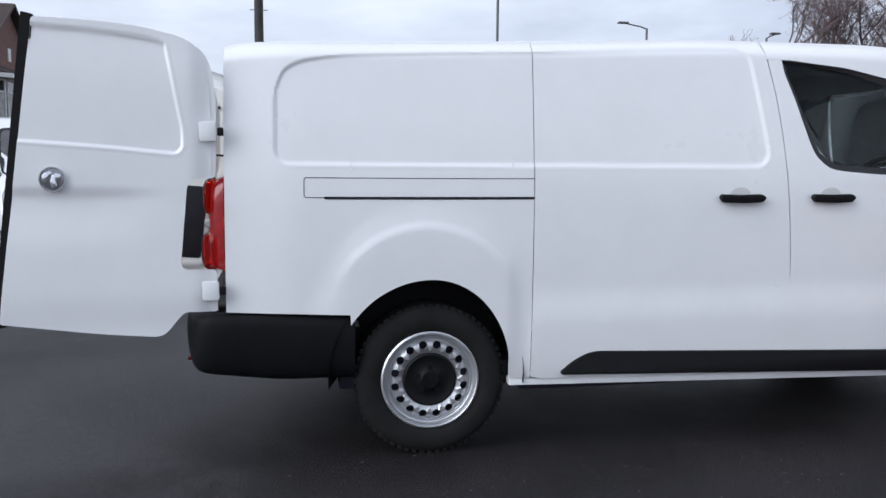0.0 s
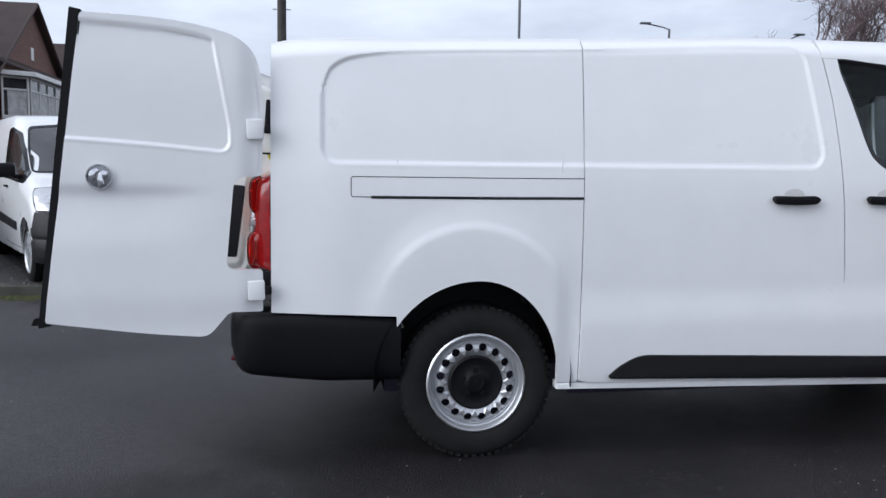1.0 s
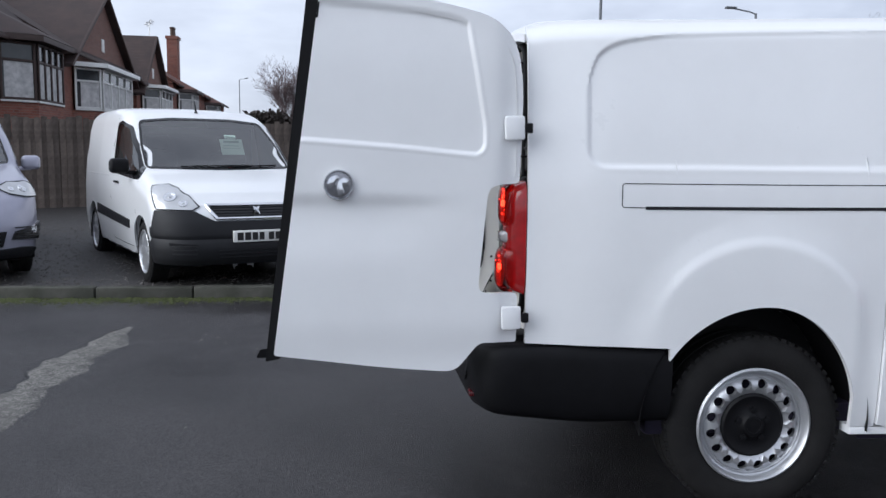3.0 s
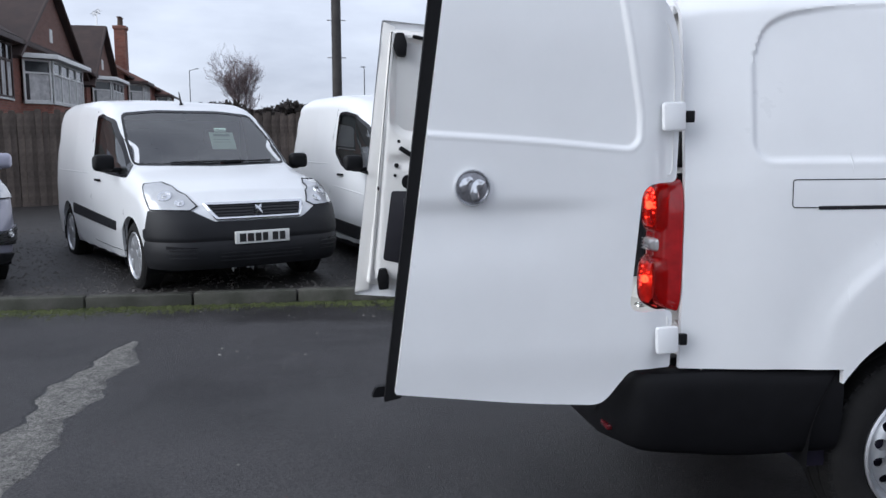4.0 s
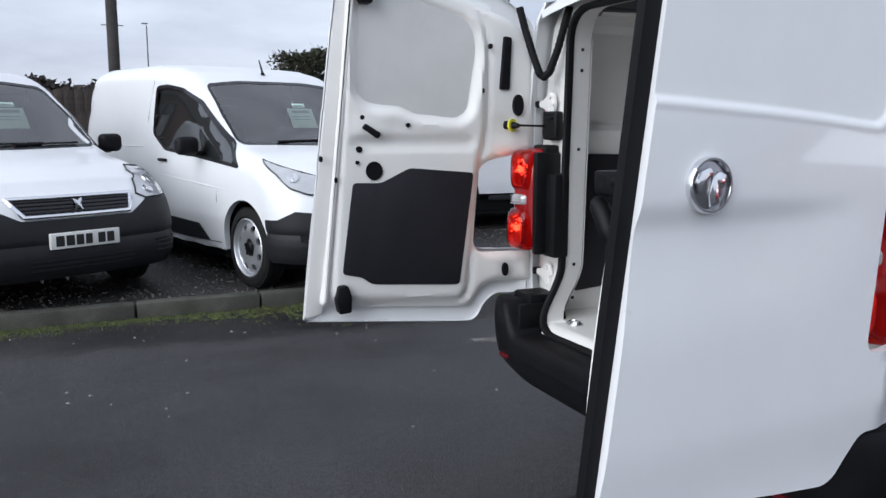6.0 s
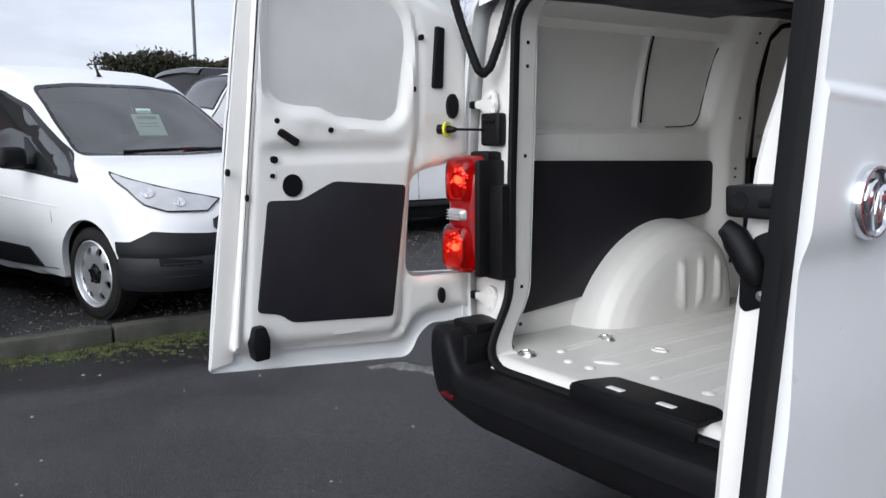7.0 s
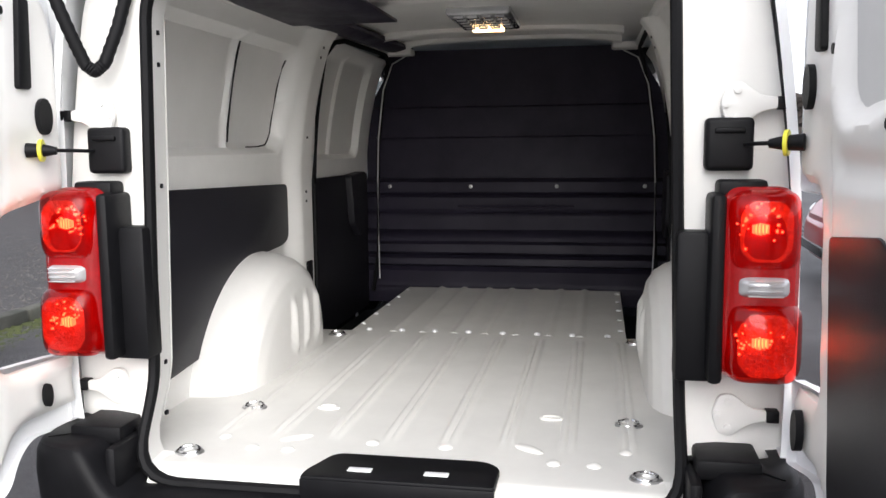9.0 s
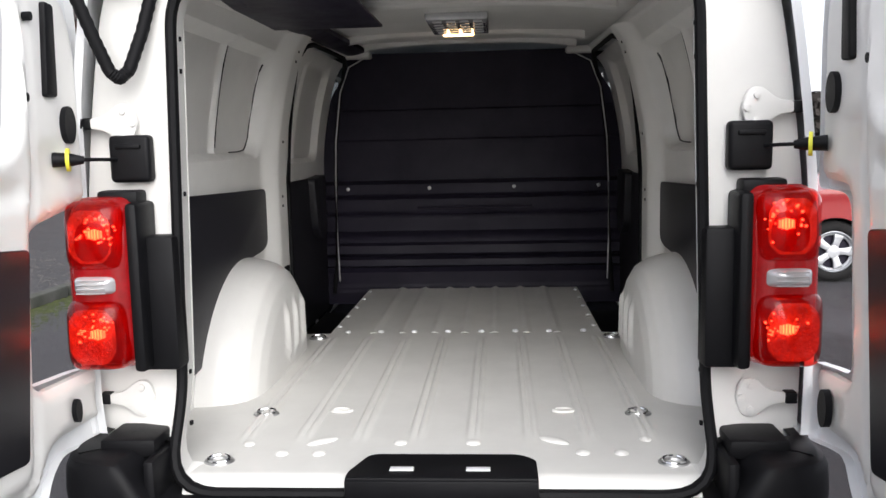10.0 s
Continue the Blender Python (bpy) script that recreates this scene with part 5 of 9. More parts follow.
    box(b, 2.40, 2.50, y0, y1, 1.895, 1.93, 0.012, 3)
    part("roof_bracket", b, WHITE_IN, van)
    b = bmesh.new()
    tube(b, [(0.10, Y(1.60), 1.86), (0.6, Y(1.615), 1.885), (1.4, Y(1.612), 1.905), (2.5, Y(1.60), 1.925)], 0.022, 10)
    part("cantrail", b, WHITE_IN, van)
    # wheel box
    b = bmesh.new()
    prof = [(0.0, 1.03), (0.06, 1.01), (0.11, 0.975), (0.15, 0.91), (0.175, 0.81), (0.186, 0.69), (0.190, 0.45), (0.192, 0.02)]

    def wheelbox(u, v):
        kk = v * (len(prof) - 1)
        j = min(int(kk), len(prof) - 2)
        f = kk - j
        d, s = prof[j][0] * (1 - f) + prof[j + 1][0] * f, prof[j][1] * (1 - f) + prof[j + 1][1] * f
        a = math.pi * u
        ca, sa = math.cos(a), math.sin(a)
        rx = 0.36 if ca > 0 else 0.50
        ex = math.copysign(abs(ca) ** (0.85 if ca > 0 else 1.05), ca)
        x, z = 0.92 + rx * ex * s, 0.600 + 0.405 * sa ** (0.8 if ca > 0 else 1.28) * s
        rib = 0.0
        if v > 0.60 and z < 0.90:
            for rx0 in (0.86, 0.98, 1.10):
                rib += 0.014 * math.exp(-((x - rx0) / 0.020) ** 4) * sm(0.64, 0.69, z) * (1 - sm(0.82, 0.87, z))
        return (x, Y(1.752 - d - rib), z)
    grid(b, wheelbox, 96, 42)
    bmesh.ops.recalc_face_normals(b, faces=b.faces)
    part("wheel_box", b, WHITE_IN, van, "white rounded wheel-arch box with pressed ribs")
    b = bmesh.new()
    bmesh.ops.create_uvsphere(b, u_segments=14, v_segments=8, radius=1, matrix=Matrix.Translation((1.07, Y(1.66), 0.905)) @ Matrix.Diagonal((0.03, 0.03, 0.014, 1)))
    part("box_boss", b, WHITE_IN, van)
    # slots in the pillar, grille on the post
    b = bmesh.new()
    y0, y1 = sorted((Y(1.688), Y(1.70)))
    box(b, 1.36, 1.42, y0, y1, 0.78, 0.92, 0.004)
    part("air_vent", b, BLACK_PL, van, "dark vent in the post")
    for z in (1.18, 1.22, 1.45, 1.78, 1.82):
        b = bmesh.new()
        yy = wall_y(1.38, z)
        y0, y1 = sorted((Y(yy - 0.003), Y(yy + 0.01)))
        box(b, 1.374, 1.386, y0, y1, z - 0.005, z + 0.005)
        part("hole", b, BLACK_PL, wall)
    # long slot beside the window mullion, gap line round the panel's corner
    b = bmesh.new()
    tube(b, [(0.80 + 0.05 * (1.6 - z) + 0.030, Y(curve(z, WALL) + 0.050), z) for z in spaced(1.43, 1.785, 10)], 0.0045, 6)
    part("slot", b, BLACK_PL, wall, "dark slot beside the window mullion")
    b = bmesh.new()
    edge_x = lambda z: 1.222 + 0.09 * (z - 1.4)
    line = [(edge_x(z), z) for z in spaced(1.76, 1.47, 9)] + [(edge_x(1.44) - 0.010, 1.440), (edge_x(1.42) - 0.030, 1.420), (1.12, 1.413), (1.0, 1.411)]
    tube(b, [(x, Y(wall_y(x, z) - 0.001), z) for x, z in line], 0.0035, 5)
    part("panel_gap", b, BLACK_PL, wall)

# bulkhead
BULK_X = [(0.52, 2.565), (0.60, 2.565), (0.615, 2.575), (0.70, 2.575), (0.725, 2.60), (0.74, 2.565), (0.775, 2.57), (0.79, 2.60), (0.81, 2.565), (0.855, 2.57), (0.87, 2.60), (0.90, 2.60), (0.925, 2.585), (0.94, 2.565), (1.02, 2.565), (1.035, 2.575), (1.05, 2.565), (1.12, 2.565), (1.135, 2.585), (1.15, 2.57), (1.205, 2.57), (1.215, 2.585), (1.225, 2.64), (1.45, 2.645), (1.46, 2.655), (1.62, 2.65), (1.63, 2.66), (1.94, 2.63)]
b = bmesh.new()
zs = sorted({z for z, _ in BULK_X} | {0.52 + 0.03 * i for i in range(47)})
prev = None
for z in zs:
    row = [b.verts.new((interp(z, BULK_X), C + (0.85 - 0.16 * sm(1.55, 1.93, z)) * (k / 12 - 1), z)) for k in range(25)]
    if prev:
        for k in range(24):
            b.faces.new((prev[k], row[k], row[k + 1], prev[k + 1]))
    prev = row
bmesh.ops.recalc_face_normals(b, faces=b.faces)
bulkhead = part("bulkhead", b, BULK, van, "black steel bulkhead with pressed ribs")
for y in (1.635, 1.170, 0.692, 0.222):
    b = bmesh.new()
    lathe(b, [(0.011, 0.0), (0.010, 0.006), (0.001, 0.008)], Matrix.Translation((2.570, y, 1.182)) @ Matrix.Rotation(radians(-90), 4, "Y"), 12)
    part("bolt", b, STEEL, bulkhead)
b = bmesh.new()
tube(b, [(2.53, C + 0.30, 1.075), (2.53, C - 0.34, 1.075)], 0.008, 8)
part("tie_bar", b, BULK, bulkhead)

# ceiling, roof bows, dark strip and plate at the far roof edge, lamp
b = bmesh.new()
grid(b, lambda u, v: (0.02 + 2.62 * u, 0.16 + 1.55 * v, 1.875 + 0.075 * u + 0.03 * (1 - abs(2 * v - 1) ** 3)), 24, 20)
part("roof_lining", b, WHITE_IN, van, "white painted underside of the roof")
for x, w in ((0.95, 0.10), (1.98, 0.06), (2.40, 0.05)):
    b = bmesh.new()
    z = 1.875 + 0.075 * (x - 0.02) / 2.62
    grid(b, lambda u, v: (x + w * (u - 0.5), 0.36 + 1.15 * v, z - 0.016 + 0.03 * (1 - abs(2 * v - 1) ** 3) - 0.006 * math.sin(math.pi * u)), 8, 20, (0, 0, 0.03))
    part("roof_bow", b, WHITE_IN, van)
b = bmesh.new()
grid(b, lambda u, v: (0.06 + 2.5 * u, 1.485 + 0.15 * v, 1.868 + 0.062 * u - 0.018 * math.sin(math.pi * v)), 20, 8, (0, 0, 0.02))
part("roof_duct", b, BULK, van, "dark strip along the far roof edge")
b = bmesh.new()
box(b, 0.04, 1.05, 1.20, 2 * C - 0.26, 1.862, 1.874, 0.004)
part("header_lining", b, BULK, van, "dark plate beside the far roof strip")
lampm = Matrix.Translation((1.50, 0.935, 1.930)) @ Matrix.Diagonal((1.5, 1.15, 1, 1))
b = bmesh.new()
box(b, -0.16, 0.14, -0.11, 0.11, -0.018, 0.02, 0.012, 3, lampm)
for i in range(5):
    for j in range(4):
        box(b, -0.14 + 0.05 * i, -0.11 + 0.05 * i, -0.09 + 0.047 * j, -0.055 + 0.047 * j, -0.026, -0.014, 0.004, 2, lampm)
ceiling_lamp = part("ceiling_lamp", b, CLEAR_LENS, van, "clear faceted ceiling lamp, lit warm at one end")
b = bmesh.new()
box(b, 0.10, 0.135, -0.05, 0.07, -0.028, -0.012, 0.006, 2, lampm)
part("bulb_window", b, mat("warm_lamp_glow", (1.0, 0.7, 0.4), 0.4, emit=(1.0, 0.62, 0.30), emit_power=3.0), ceiling_lamp, "small warm glowing lamp window")

# the load space as a whole lies between the rear frame and the cab
for ob in set(bpy.data.objects) - before:
    if ob.type == "MESH":
        ob.data.transform(Matrix.Translation((0.09, 0, -0.010)) @ Matrix.Diagonal((1.02, 1, 1, 1)))

# ---- cab fittings seen through the side windows ----
cab_before = set(bpy.data.objects)
b = bmesh.new()
box(b, 3.84, 4.37, 0.12, 2 * C - 0.12, 0.80, 1.24, 0.08, 3)
part("dashboard", b, CABIN, van, "dark grey dashboard")
b = bmesh.new()
mm = Matrix.Translation((3.66, 0.50, 1.24)) @ Matrix.Rotation(radians(-62), 4, "Y")
tube(b, [mm @ Vector((0.185 * math.cos(t), 0.185 * math.sin(t), 0)) for t in [2 * math.pi * k / 40 for k in range(41)]], 0.016, 10)
box(b, -0.06, 0.06, -0.07, 0.07, -0.03, 0.02, 0.02, 2, mm)
for a in (0, 90, 180):
    tube(b, [mm @ Vector((0, 0, 0)), mm @ Vector((0.18 * math.cos(radians(a + 90)), 0.18 * math.sin(radians(a + 90)), 0))], 0.014, 8)
part("steering_wheel", b, CABIN, van, "black steering wheel")
b = bmesh.new()
box(b, 3.0, 3.85, 0.13, 2 * C - 0.13, 1.80, 1.90, 0.03, 2)
part("head_lining", b, CABIN, van, "dark cab head lining")
for y in (0.48, 1.02, 1.40):
    b = bmesh.new()
    box(b, 3.02, 3.50, y - 0.24, y + 0.24, 0.72, 0.90, 0.06, 3)
    box(b, 2.86, 3.04, y - 0.24, y + 0.24, 0.80, 1.42, 0.06, 3, Matrix.Translation((0, 0, 0)))
    box(b, 2.87, 2.99, y - 0.14, y + 0.14, 1.44, 1.62, 0.05, 3)
    part("cab_seat", b, CABIN, van, "dark fabric cab seat")

for ob in set(bpy.data.objects) - cab_before:
    if not ob.name.startswith("cab_seat"):
        ob.data.transform(Matrix.Translation((-0.17, 0, 0.02)))

# ---- the other vehicles ----
NOTICE = mat("pale_green_notice", (0.55, 0.70, 0.62), 0.6)
PLATE_W = mat("white_number_plate", (0.75, 0.75, 0.72), 0.4)
INK = mat("black_ink", (0.02, 0.02, 0.02), 0.5)
FAINT_INK = mat("faint_grey_print", (0.22, 0.30, 0.27), 0.6)
GREY_BUMPER = mat("dark_grey_bumper_plastic", (0.013, 0.0135, 0.016), 0.55, spec=0.35, var=0.2, scale=8, bump=0.15, bump_scale=300)
CAR_WHITE = mat("white_car_paint", (0.78, 0.79, 0.80), 0.30, var=0.04, scale=2, coat=0.5)
LILAC = mat("silver_lilac_paint", (0.36, 0.36, 0.44), 0.30, 0.3, var=0.08, scale=4, coat=0.6)
DARKGREY = mat("dark_grey_paint", (0.035, 0.036, 0.040), 0.35, var=0.15, scale=3, coat=0.4)
CAR_RED = mat("red_car_paint", (0.28, 0.012, 0.015), 0.3, var=0.1, scale=3, coat=0.6)
CAR_GLASS = thin_glass("tinted_car_glass", (0.62, 0.68, 0.68), 2.6)
SEAT_RED = mat("red_cloth", (0.30, 0.03, 0.02), 0.8)


def vehicle(name, label, at, paint, top, length, half, wheels, tyre_r=0.31, bumper=GREY_BUMPER, screen=None, rear_screen=None, side_glass=(), strip=None,
            nose=0.26, low=0.24, grille=None, lamp=None, wheel_style="spoked", spokes=6, tail_lamp=False, bumper_top=0.62, plate=True, notice=False, aerial=None, mirrors=None, chrome_bar=False, bonnet_line=None, rise=0.09, end_drop=0.10, lamp_wrap=0.0):
    """A parked vehicle. Local x runs from its nose to its tail, y to its visible flank (+), z up.
    top: the upper edge of the flank along x; wheels: x of the axles; screens: (x0, x1) of the glass in the top skin."""
    car = thing(name, label, "car" if "car" in name else "van", at=at)

    def edge(x):
        return curve(x, top)

    def inset(x, z):
        t = 0.030 * sm(0.55, 0.25, z) + 0.13 * sm(0.95, 1.75, z) ** 1.4 + 0.02 * sm(length - 0.5, length, x)
        return t - 0.006 * math.exp(-((z - 0.86) / 0.05) ** 2)

    def bend(x, y):
        """Rounds the nose and the tail in plan."""
        s = min(1.0, abs(y) / half)
        if x < 0.7:
            x += nose * s ** 4 * (1 - x / 0.7)
        if x > length - 0.4:
            x -= 0.07 * s ** 5 * (x - length + 0.4) / 0.4
        return x

    for s in (1, -1):
        b = bmesh.new()
        def arch(x):
            z = low
            for w in wheels:
                d = abs(x - w)
                if d < tyre_r + 0.055:
                    z = max(z, tyre_r + (tyre_r + 0.055) * math.sqrt(max(0, 1 - (d / (tyre_r + 0.055)) ** 2)) - 0.02)
            return z
        xs = set(spaced(0.0, length, 70))
        for w in wheels:
            xs |= set(spaced(w - tyre_r - 0.056, w + tyre_r + 0.056, 30, 0.9))
        cols = []
        for x in sorted(xs):
            lo, hi = arch(x), edge(x)
            lo = min(lo, hi - 0.02)
            cols.append([b.verts.new((bend(x, half), s * (half - inset(x, lo + (hi - lo) * j / 26)), lo + (hi - lo) * j / 26)) for j in range(27)])
        for p, q in zip(cols, cols[1:]):
            for j in range(26):
                f = (p[j], q[j], q[j + 1], p[j + 1])
                b.faces.new(f if s < 0 else f[::-1])
        part("flank", b, paint, car)
        for w in wheels:
            b = bmesh.new()
            grid(b, lambda u, v: (w + (tyre_r + 0.06) * math.cos(math.pi * u), s * (half - 0.012 - 0.24 * v), tyre_r - 0.02 + (tyre_r + 0.055) * math.sin(math.pi * u)), 20, 3)
            vs = [b.verts.new((w + (tyre_r + 0.06) * math.cos(math.pi * k / 20), s * (half - 0.25), tyre_r - 0.02 + (tyre_r + 0.055) * math.sin(math.pi * k / 20))) for k in range(21)]
            b.faces.new(vs)
            part("arch_liner", b, RUBBER, car)
            steel_wheel(car, (w, s * (half - 0.025), tyre_r), s, tyre_r, 0.19, tyre_r - 0.10, spokes, 0.019, 0.12, 0.05, wheel_style)
    # top skin: bonnet, screen surround and roof, with openings left for the glass
    b = bmesh.new()
    xs = sorted(set(spaced(0.0, length, 80)) | {e for g in (screen, rear_screen) if g for e in (g[0], g[1])})

    def top_pt(x, s, lift=0.0):
        y = s * (half - inset(x, edge(x)))
        crown = 0.045 if edge(x) > 1.3 else 0.05
        return Vector((bend(x, y) - 0.03 * (1 - s * s) * (1 if x < 2 else 0) * sm(0.9, 1.4, x), y, edge(x) + crown * (1 - abs(s) ** 2.4) + lift))
    ss = [-1 + 2 * k / 24 for k in range(25)]
    rows = [[b.verts.new(top_pt(x, s)) for s in ss] for x in xs]
    for i in range(len(xs) - 1):
        for j in range(24):
            glassy = any(g and g[0] - 1e-6 <= xs[i] and xs[i + 1] <= g[1] + 1e-6 and abs(ss[j] + ss[j + 1]) / 2 < 0.90 for g in (screen, rear_screen))
            if not glassy:
                b.faces.new((rows[i][j], rows[i][j + 1], rows[i + 1][j + 1], rows[i + 1][j]))
    part("roof_and_bonnet", b, paint, car)
    for g, nm in ((screen, "windscreen"), (rear_screen, "rear_window")):
        if not g:
            continue
        b = bmesh.new()
        grid(b, lambda u, v: top_pt(g[0] + (g[1] - g[0]) * u, (2 * v - 1) * 0.925, 0.004), 12, 18)
        w = part(nm, b, CAR_GLASS, car, "tinted glass")
        w.visible_shadow = False
        b = bmesh.new()
        for s in (-0.925, 0.925):
            tube(b, [top_pt(g[0] + (g[1] - g[0]) * k / 6, s, 0.003) for k in range(7)], 0.012, 6)
        for e in g[:2]:
            tube(b, [top_pt(e, -0.925 + 1.85 * k / 8, 0.003) for k in range(9)], 0.012, 6)
        part("screen_rubber", b, BLACK_GL, car)
    # dark cabin behind the glass
    x0, x1 = (screen[0] + 0.05, screen[1] + 0.95) if screen else (1.2, 3.0)
    b = bmesh.new()
    box(b, x0, x0 + 0.55, -half + 0.10, half - 0.10, 0.70, edge(x0) - 0.02, 0.05, 2)
    cabin = part("dashboard", b, CABIN, car, "dark grey dashboard")
    for s in (1, -1):
        b = bmesh.new()
        grid(b, lambda u, v: (x0 + (x1 - x0) * u, s * (half - inset(x0, 0.7 + (edge(x0 + (x1 - x0) * u) - 0.72) * v) - 0.03), 0.70 + (edge(x0 + (x1 - x0) * u) - 0.72) * v), 16, 8)
        part("cab_lining", b, CABIN, car)
        b = bmesh.new()
        y = s * half * 0.45
        box(b, x0 + 0.85, x0 + 1.30, y - 0.24, y + 0.24, 0.62, 0.82, 0.06, 2)
        box(b, x0 + 1.25, x0 + 1.40, y - 0.23, y + 0.23, 0.75, 1.32, 0.06, 2)
        box(b, x0 + 1.27, x0 + 1.37, y - 0.13, y + 0.13, 1.34, 1.52, 0.04, 2)
        part("cab_seat", b, CABIN, car, "dark cab seat")
    b = bmesh.new()
    grid(b, lambda u, v: (x1, (2 * v - 1) * (half - 0.16), 0.6 + (edge(x1) - 0.63) * u), 2, 2)
    part("cab_bulkhead", b, CABIN, car)
    b = bmesh.new()
    grid(b, lambda u, v: (x0 + (x1 - x0) * u, (2 * v - 1) * (half - 0.10), 0.60), 2, 2)
    part("cab_floor", b, CABIN, car)
    if screen:
        b = bmesh.new()
        grid(b, lambda u, v: top_pt(screen[1] + 0.02 + (x1 - screen[1]) * u, (2 * v - 1) * 0.94, -0.03), 8, 10)
        part("headlining", b, CABIN, car)
    if notice:
        c = top_pt(screen[0] + (screen[1] - screen[0]) * 0.50, notice, -0.05)
        m = Matrix.Translation(c) @ Matrix(((0, 0.55, -0.835, 0.02), (-1, 0, 0, 0), (0, 0.835, 0.55, -0.04), (0, 0, 0, 1)))
        b = bmesh.new()
        box(b, -0.15, 0.15, -0.13, 0.10, -0.004, 0.004, 0, 1, m)
        box(b, -0.08, 0.08, 0.11, 0.16, -0.004, 0.004, 0, 1, m)
        n = part("price_notice", b, NOTICE, car, "pale green paper price notice in the windscreen")
        for k, (w0, w1, y0, y1) in enumerate(((-0.11, 0.11, 0.045, 0.075), (-0.11, 0.09, 0.005, 0.013), (-0.11, 0.10, -0.03, -0.022), (-0.06, 0.06, 0.13, 0.140))):
            b = bmesh.new()
            box(b, w0, w1, y0, y1, -0.007, 0.007, 0, 1, m)
            part("text_bar", b, FAINT_INK, n)
        b = bmesh.new()
        c2 = top_pt(screen[0] + 0.35, notice * 0.4, -0.2)
        box(b, c2.x - 0.05, c2.x + 0.10, c2.y - 0.10, c2.y + 0.10, c2.z - 0.02, c2.z + 0.14, 0.03, 2)
        part("red_cloth", b, SEAT_RED, cabin, "red cloth on the dashboard")
    # front and tail faces
    b = bmesh.new()
    grid(b, lambda u, v: (bend(0.0, half * (2 * v - 1)) + 0.10 * (1 - u) ** 2 * 0.3, (2 * v - 1) * (half - inset(0.1, 0.6)) * (0.93 if u < 0.7 else 1.0), low + (edge(0) + 0.05 * (1 - abs(2 * v - 1) ** 2.4) - low) * u), 10, 24)
    part("nose", b, paint, car)
    b = bmesh.new()
    grid(b, lambda u, v: (bend(length, half * (2 * v - 1)) - 0.05 * u * u, (2 * v - 1) * (half - inset(length, 0.3 + 1.2 * u)), low + 0.1 + (edge(length) + 0.045 * (1 - abs(2 * v - 1) ** 2.4) - low - 0.1) * u), 12, 16)
    part("tail", b, paint, car)
    b = bmesh.new()
    box(b, 0.5, length - 0.3, -half + 0.12, half - 0.12, 0.18, 0.36, 0.03)
    part("underbody", b, RUBBER, car)
    # bumper
    b = bmesh.new()

    def bump_pt(u, v):
        y = (2 * v - 1) * (half + 0.004)
        prof = [(0.10, 0.20), (0.03, 0.24), (-0.02, 0.32), (-0.035, 0.42), (-0.03, 0.52), (-0.012, bumper_top - 0.03), (0.02, bumper_top)]
        k = u * (len(prof) - 1)
        j = min(int(k), len(prof) - 2)
        f = k - j
        dx, z = prof[j][0] * (1 - f) + prof[j + 1][0] * f, prof[j][1] * (1 - f) + prof[j + 1][1] * f
        s = abs(2 * v - 1)
        wrap = 0.03 * sm(0.93, 1.0, s)
        return (bend(0, half * s * (1 if v > 0.5 else -1)) + dx - 0.015 + wrap, y * (1 - 0.03 * sm(0.93, 1, s)), z + rise * sm(0.45, 0.95, s) * (u if bumper_top > 0.5 else 0))
    grid(b, bump_pt, 18, 40)
    # side ends of the bumper, back to the wheel arch
    part("front_bumper", b, bumper, car, "dark plastic front bumper")
    for s in (1, -1):
        b = bmesh.new()
        x9 = wheels[0] - tyre_r - 0.058

        def side_pt(u, v):
            z = 0.22 + (bumper_top + rise - 0.015 - end_drop * u - 0.22) * v
            x = -0.06 + (x9 + 0.06) * u
            return (bend(max(0.0, x), half) + min(0.0, x), s * (half - inset(x, z) + 0.010 - 0.03 * max(0.0, -x) / 0.06), z)
        grid(b, side_pt, 12, 8)
        part("bumper_side", b, bumper, car)
        b = bmesh.new()
        for k in range(4):
            z = 0.34 + 0.045 * k
            y = s * (half * 0.70)
            box(b, bend(0, y) - 0.058, bend(0, y) - 0.02, y - 0.13 + 0.02 * k, y + 0.13, z - 0.008, z + 0.008, 0.004)
        part("bumper_vent", b, BLACK_GL, car)
    b = bmesh.new()
    box(b, -0.062, -0.02, -0.62, 0.62, 0.30, 0.40, 0.015)
    part("lower_grille", b, BLACK_GL, car)
    if grille:
        gw, g0, g1, rim = grille
        b = bmesh.new()
        m = Matrix(((0, 0, -1, 0.0), (1, 0, 0, 0), (0, 1, 0, 0), (0, 0, 0, 1)))
        out = rounded([(-gw, g1), (-gw * 0.72, g0), (gw * 0.72, g0), (gw, g1)], 0.05)
        prism(b, [(y, z) for y, z in out], Matrix.Translation((-0.005, 0, 0)) @ m, 0.03, 0.006)
        gr = part("grille", b, BLACK_GL, car, "black front grille")
        for k in range(3):
            b = bmesh.new()
            z = g0 + (g1 - g0) * (k + 1) / 4
            w = gw * (0.72 + 0.28 * (k + 1) / 4) - 0.04
            box(b, -0.044, -0.03, -w, w, z - 0.007, z + 0.007, 0.003)
            part("grille_bar", b, GREY_BUMPER, gr)
        if rim:
            b = bmesh.new()
            ring = [Vector((-0.036, y, z)) for y, z in out]
            tube(b, ring + ring[:1], 0.016, 8)
            part("grille_surround", b, rim, gr)
        b = bmesh.new()
        prism(b, rounded([(-0.05, -0.045), (0.0, -0.02), (0.045, -0.05), (0.02, 0.0), (0.035, 0.045), (-0.01, 0.03), (-0.045, 0.05), (-0.02, 0.0)], 0.006), Matrix.Translation((-0.046, 0, (g0 + g1) / 2)) @ m, 0.01, 0.003)
        part("badge", b, CHROME, gr, "small chrome badge")
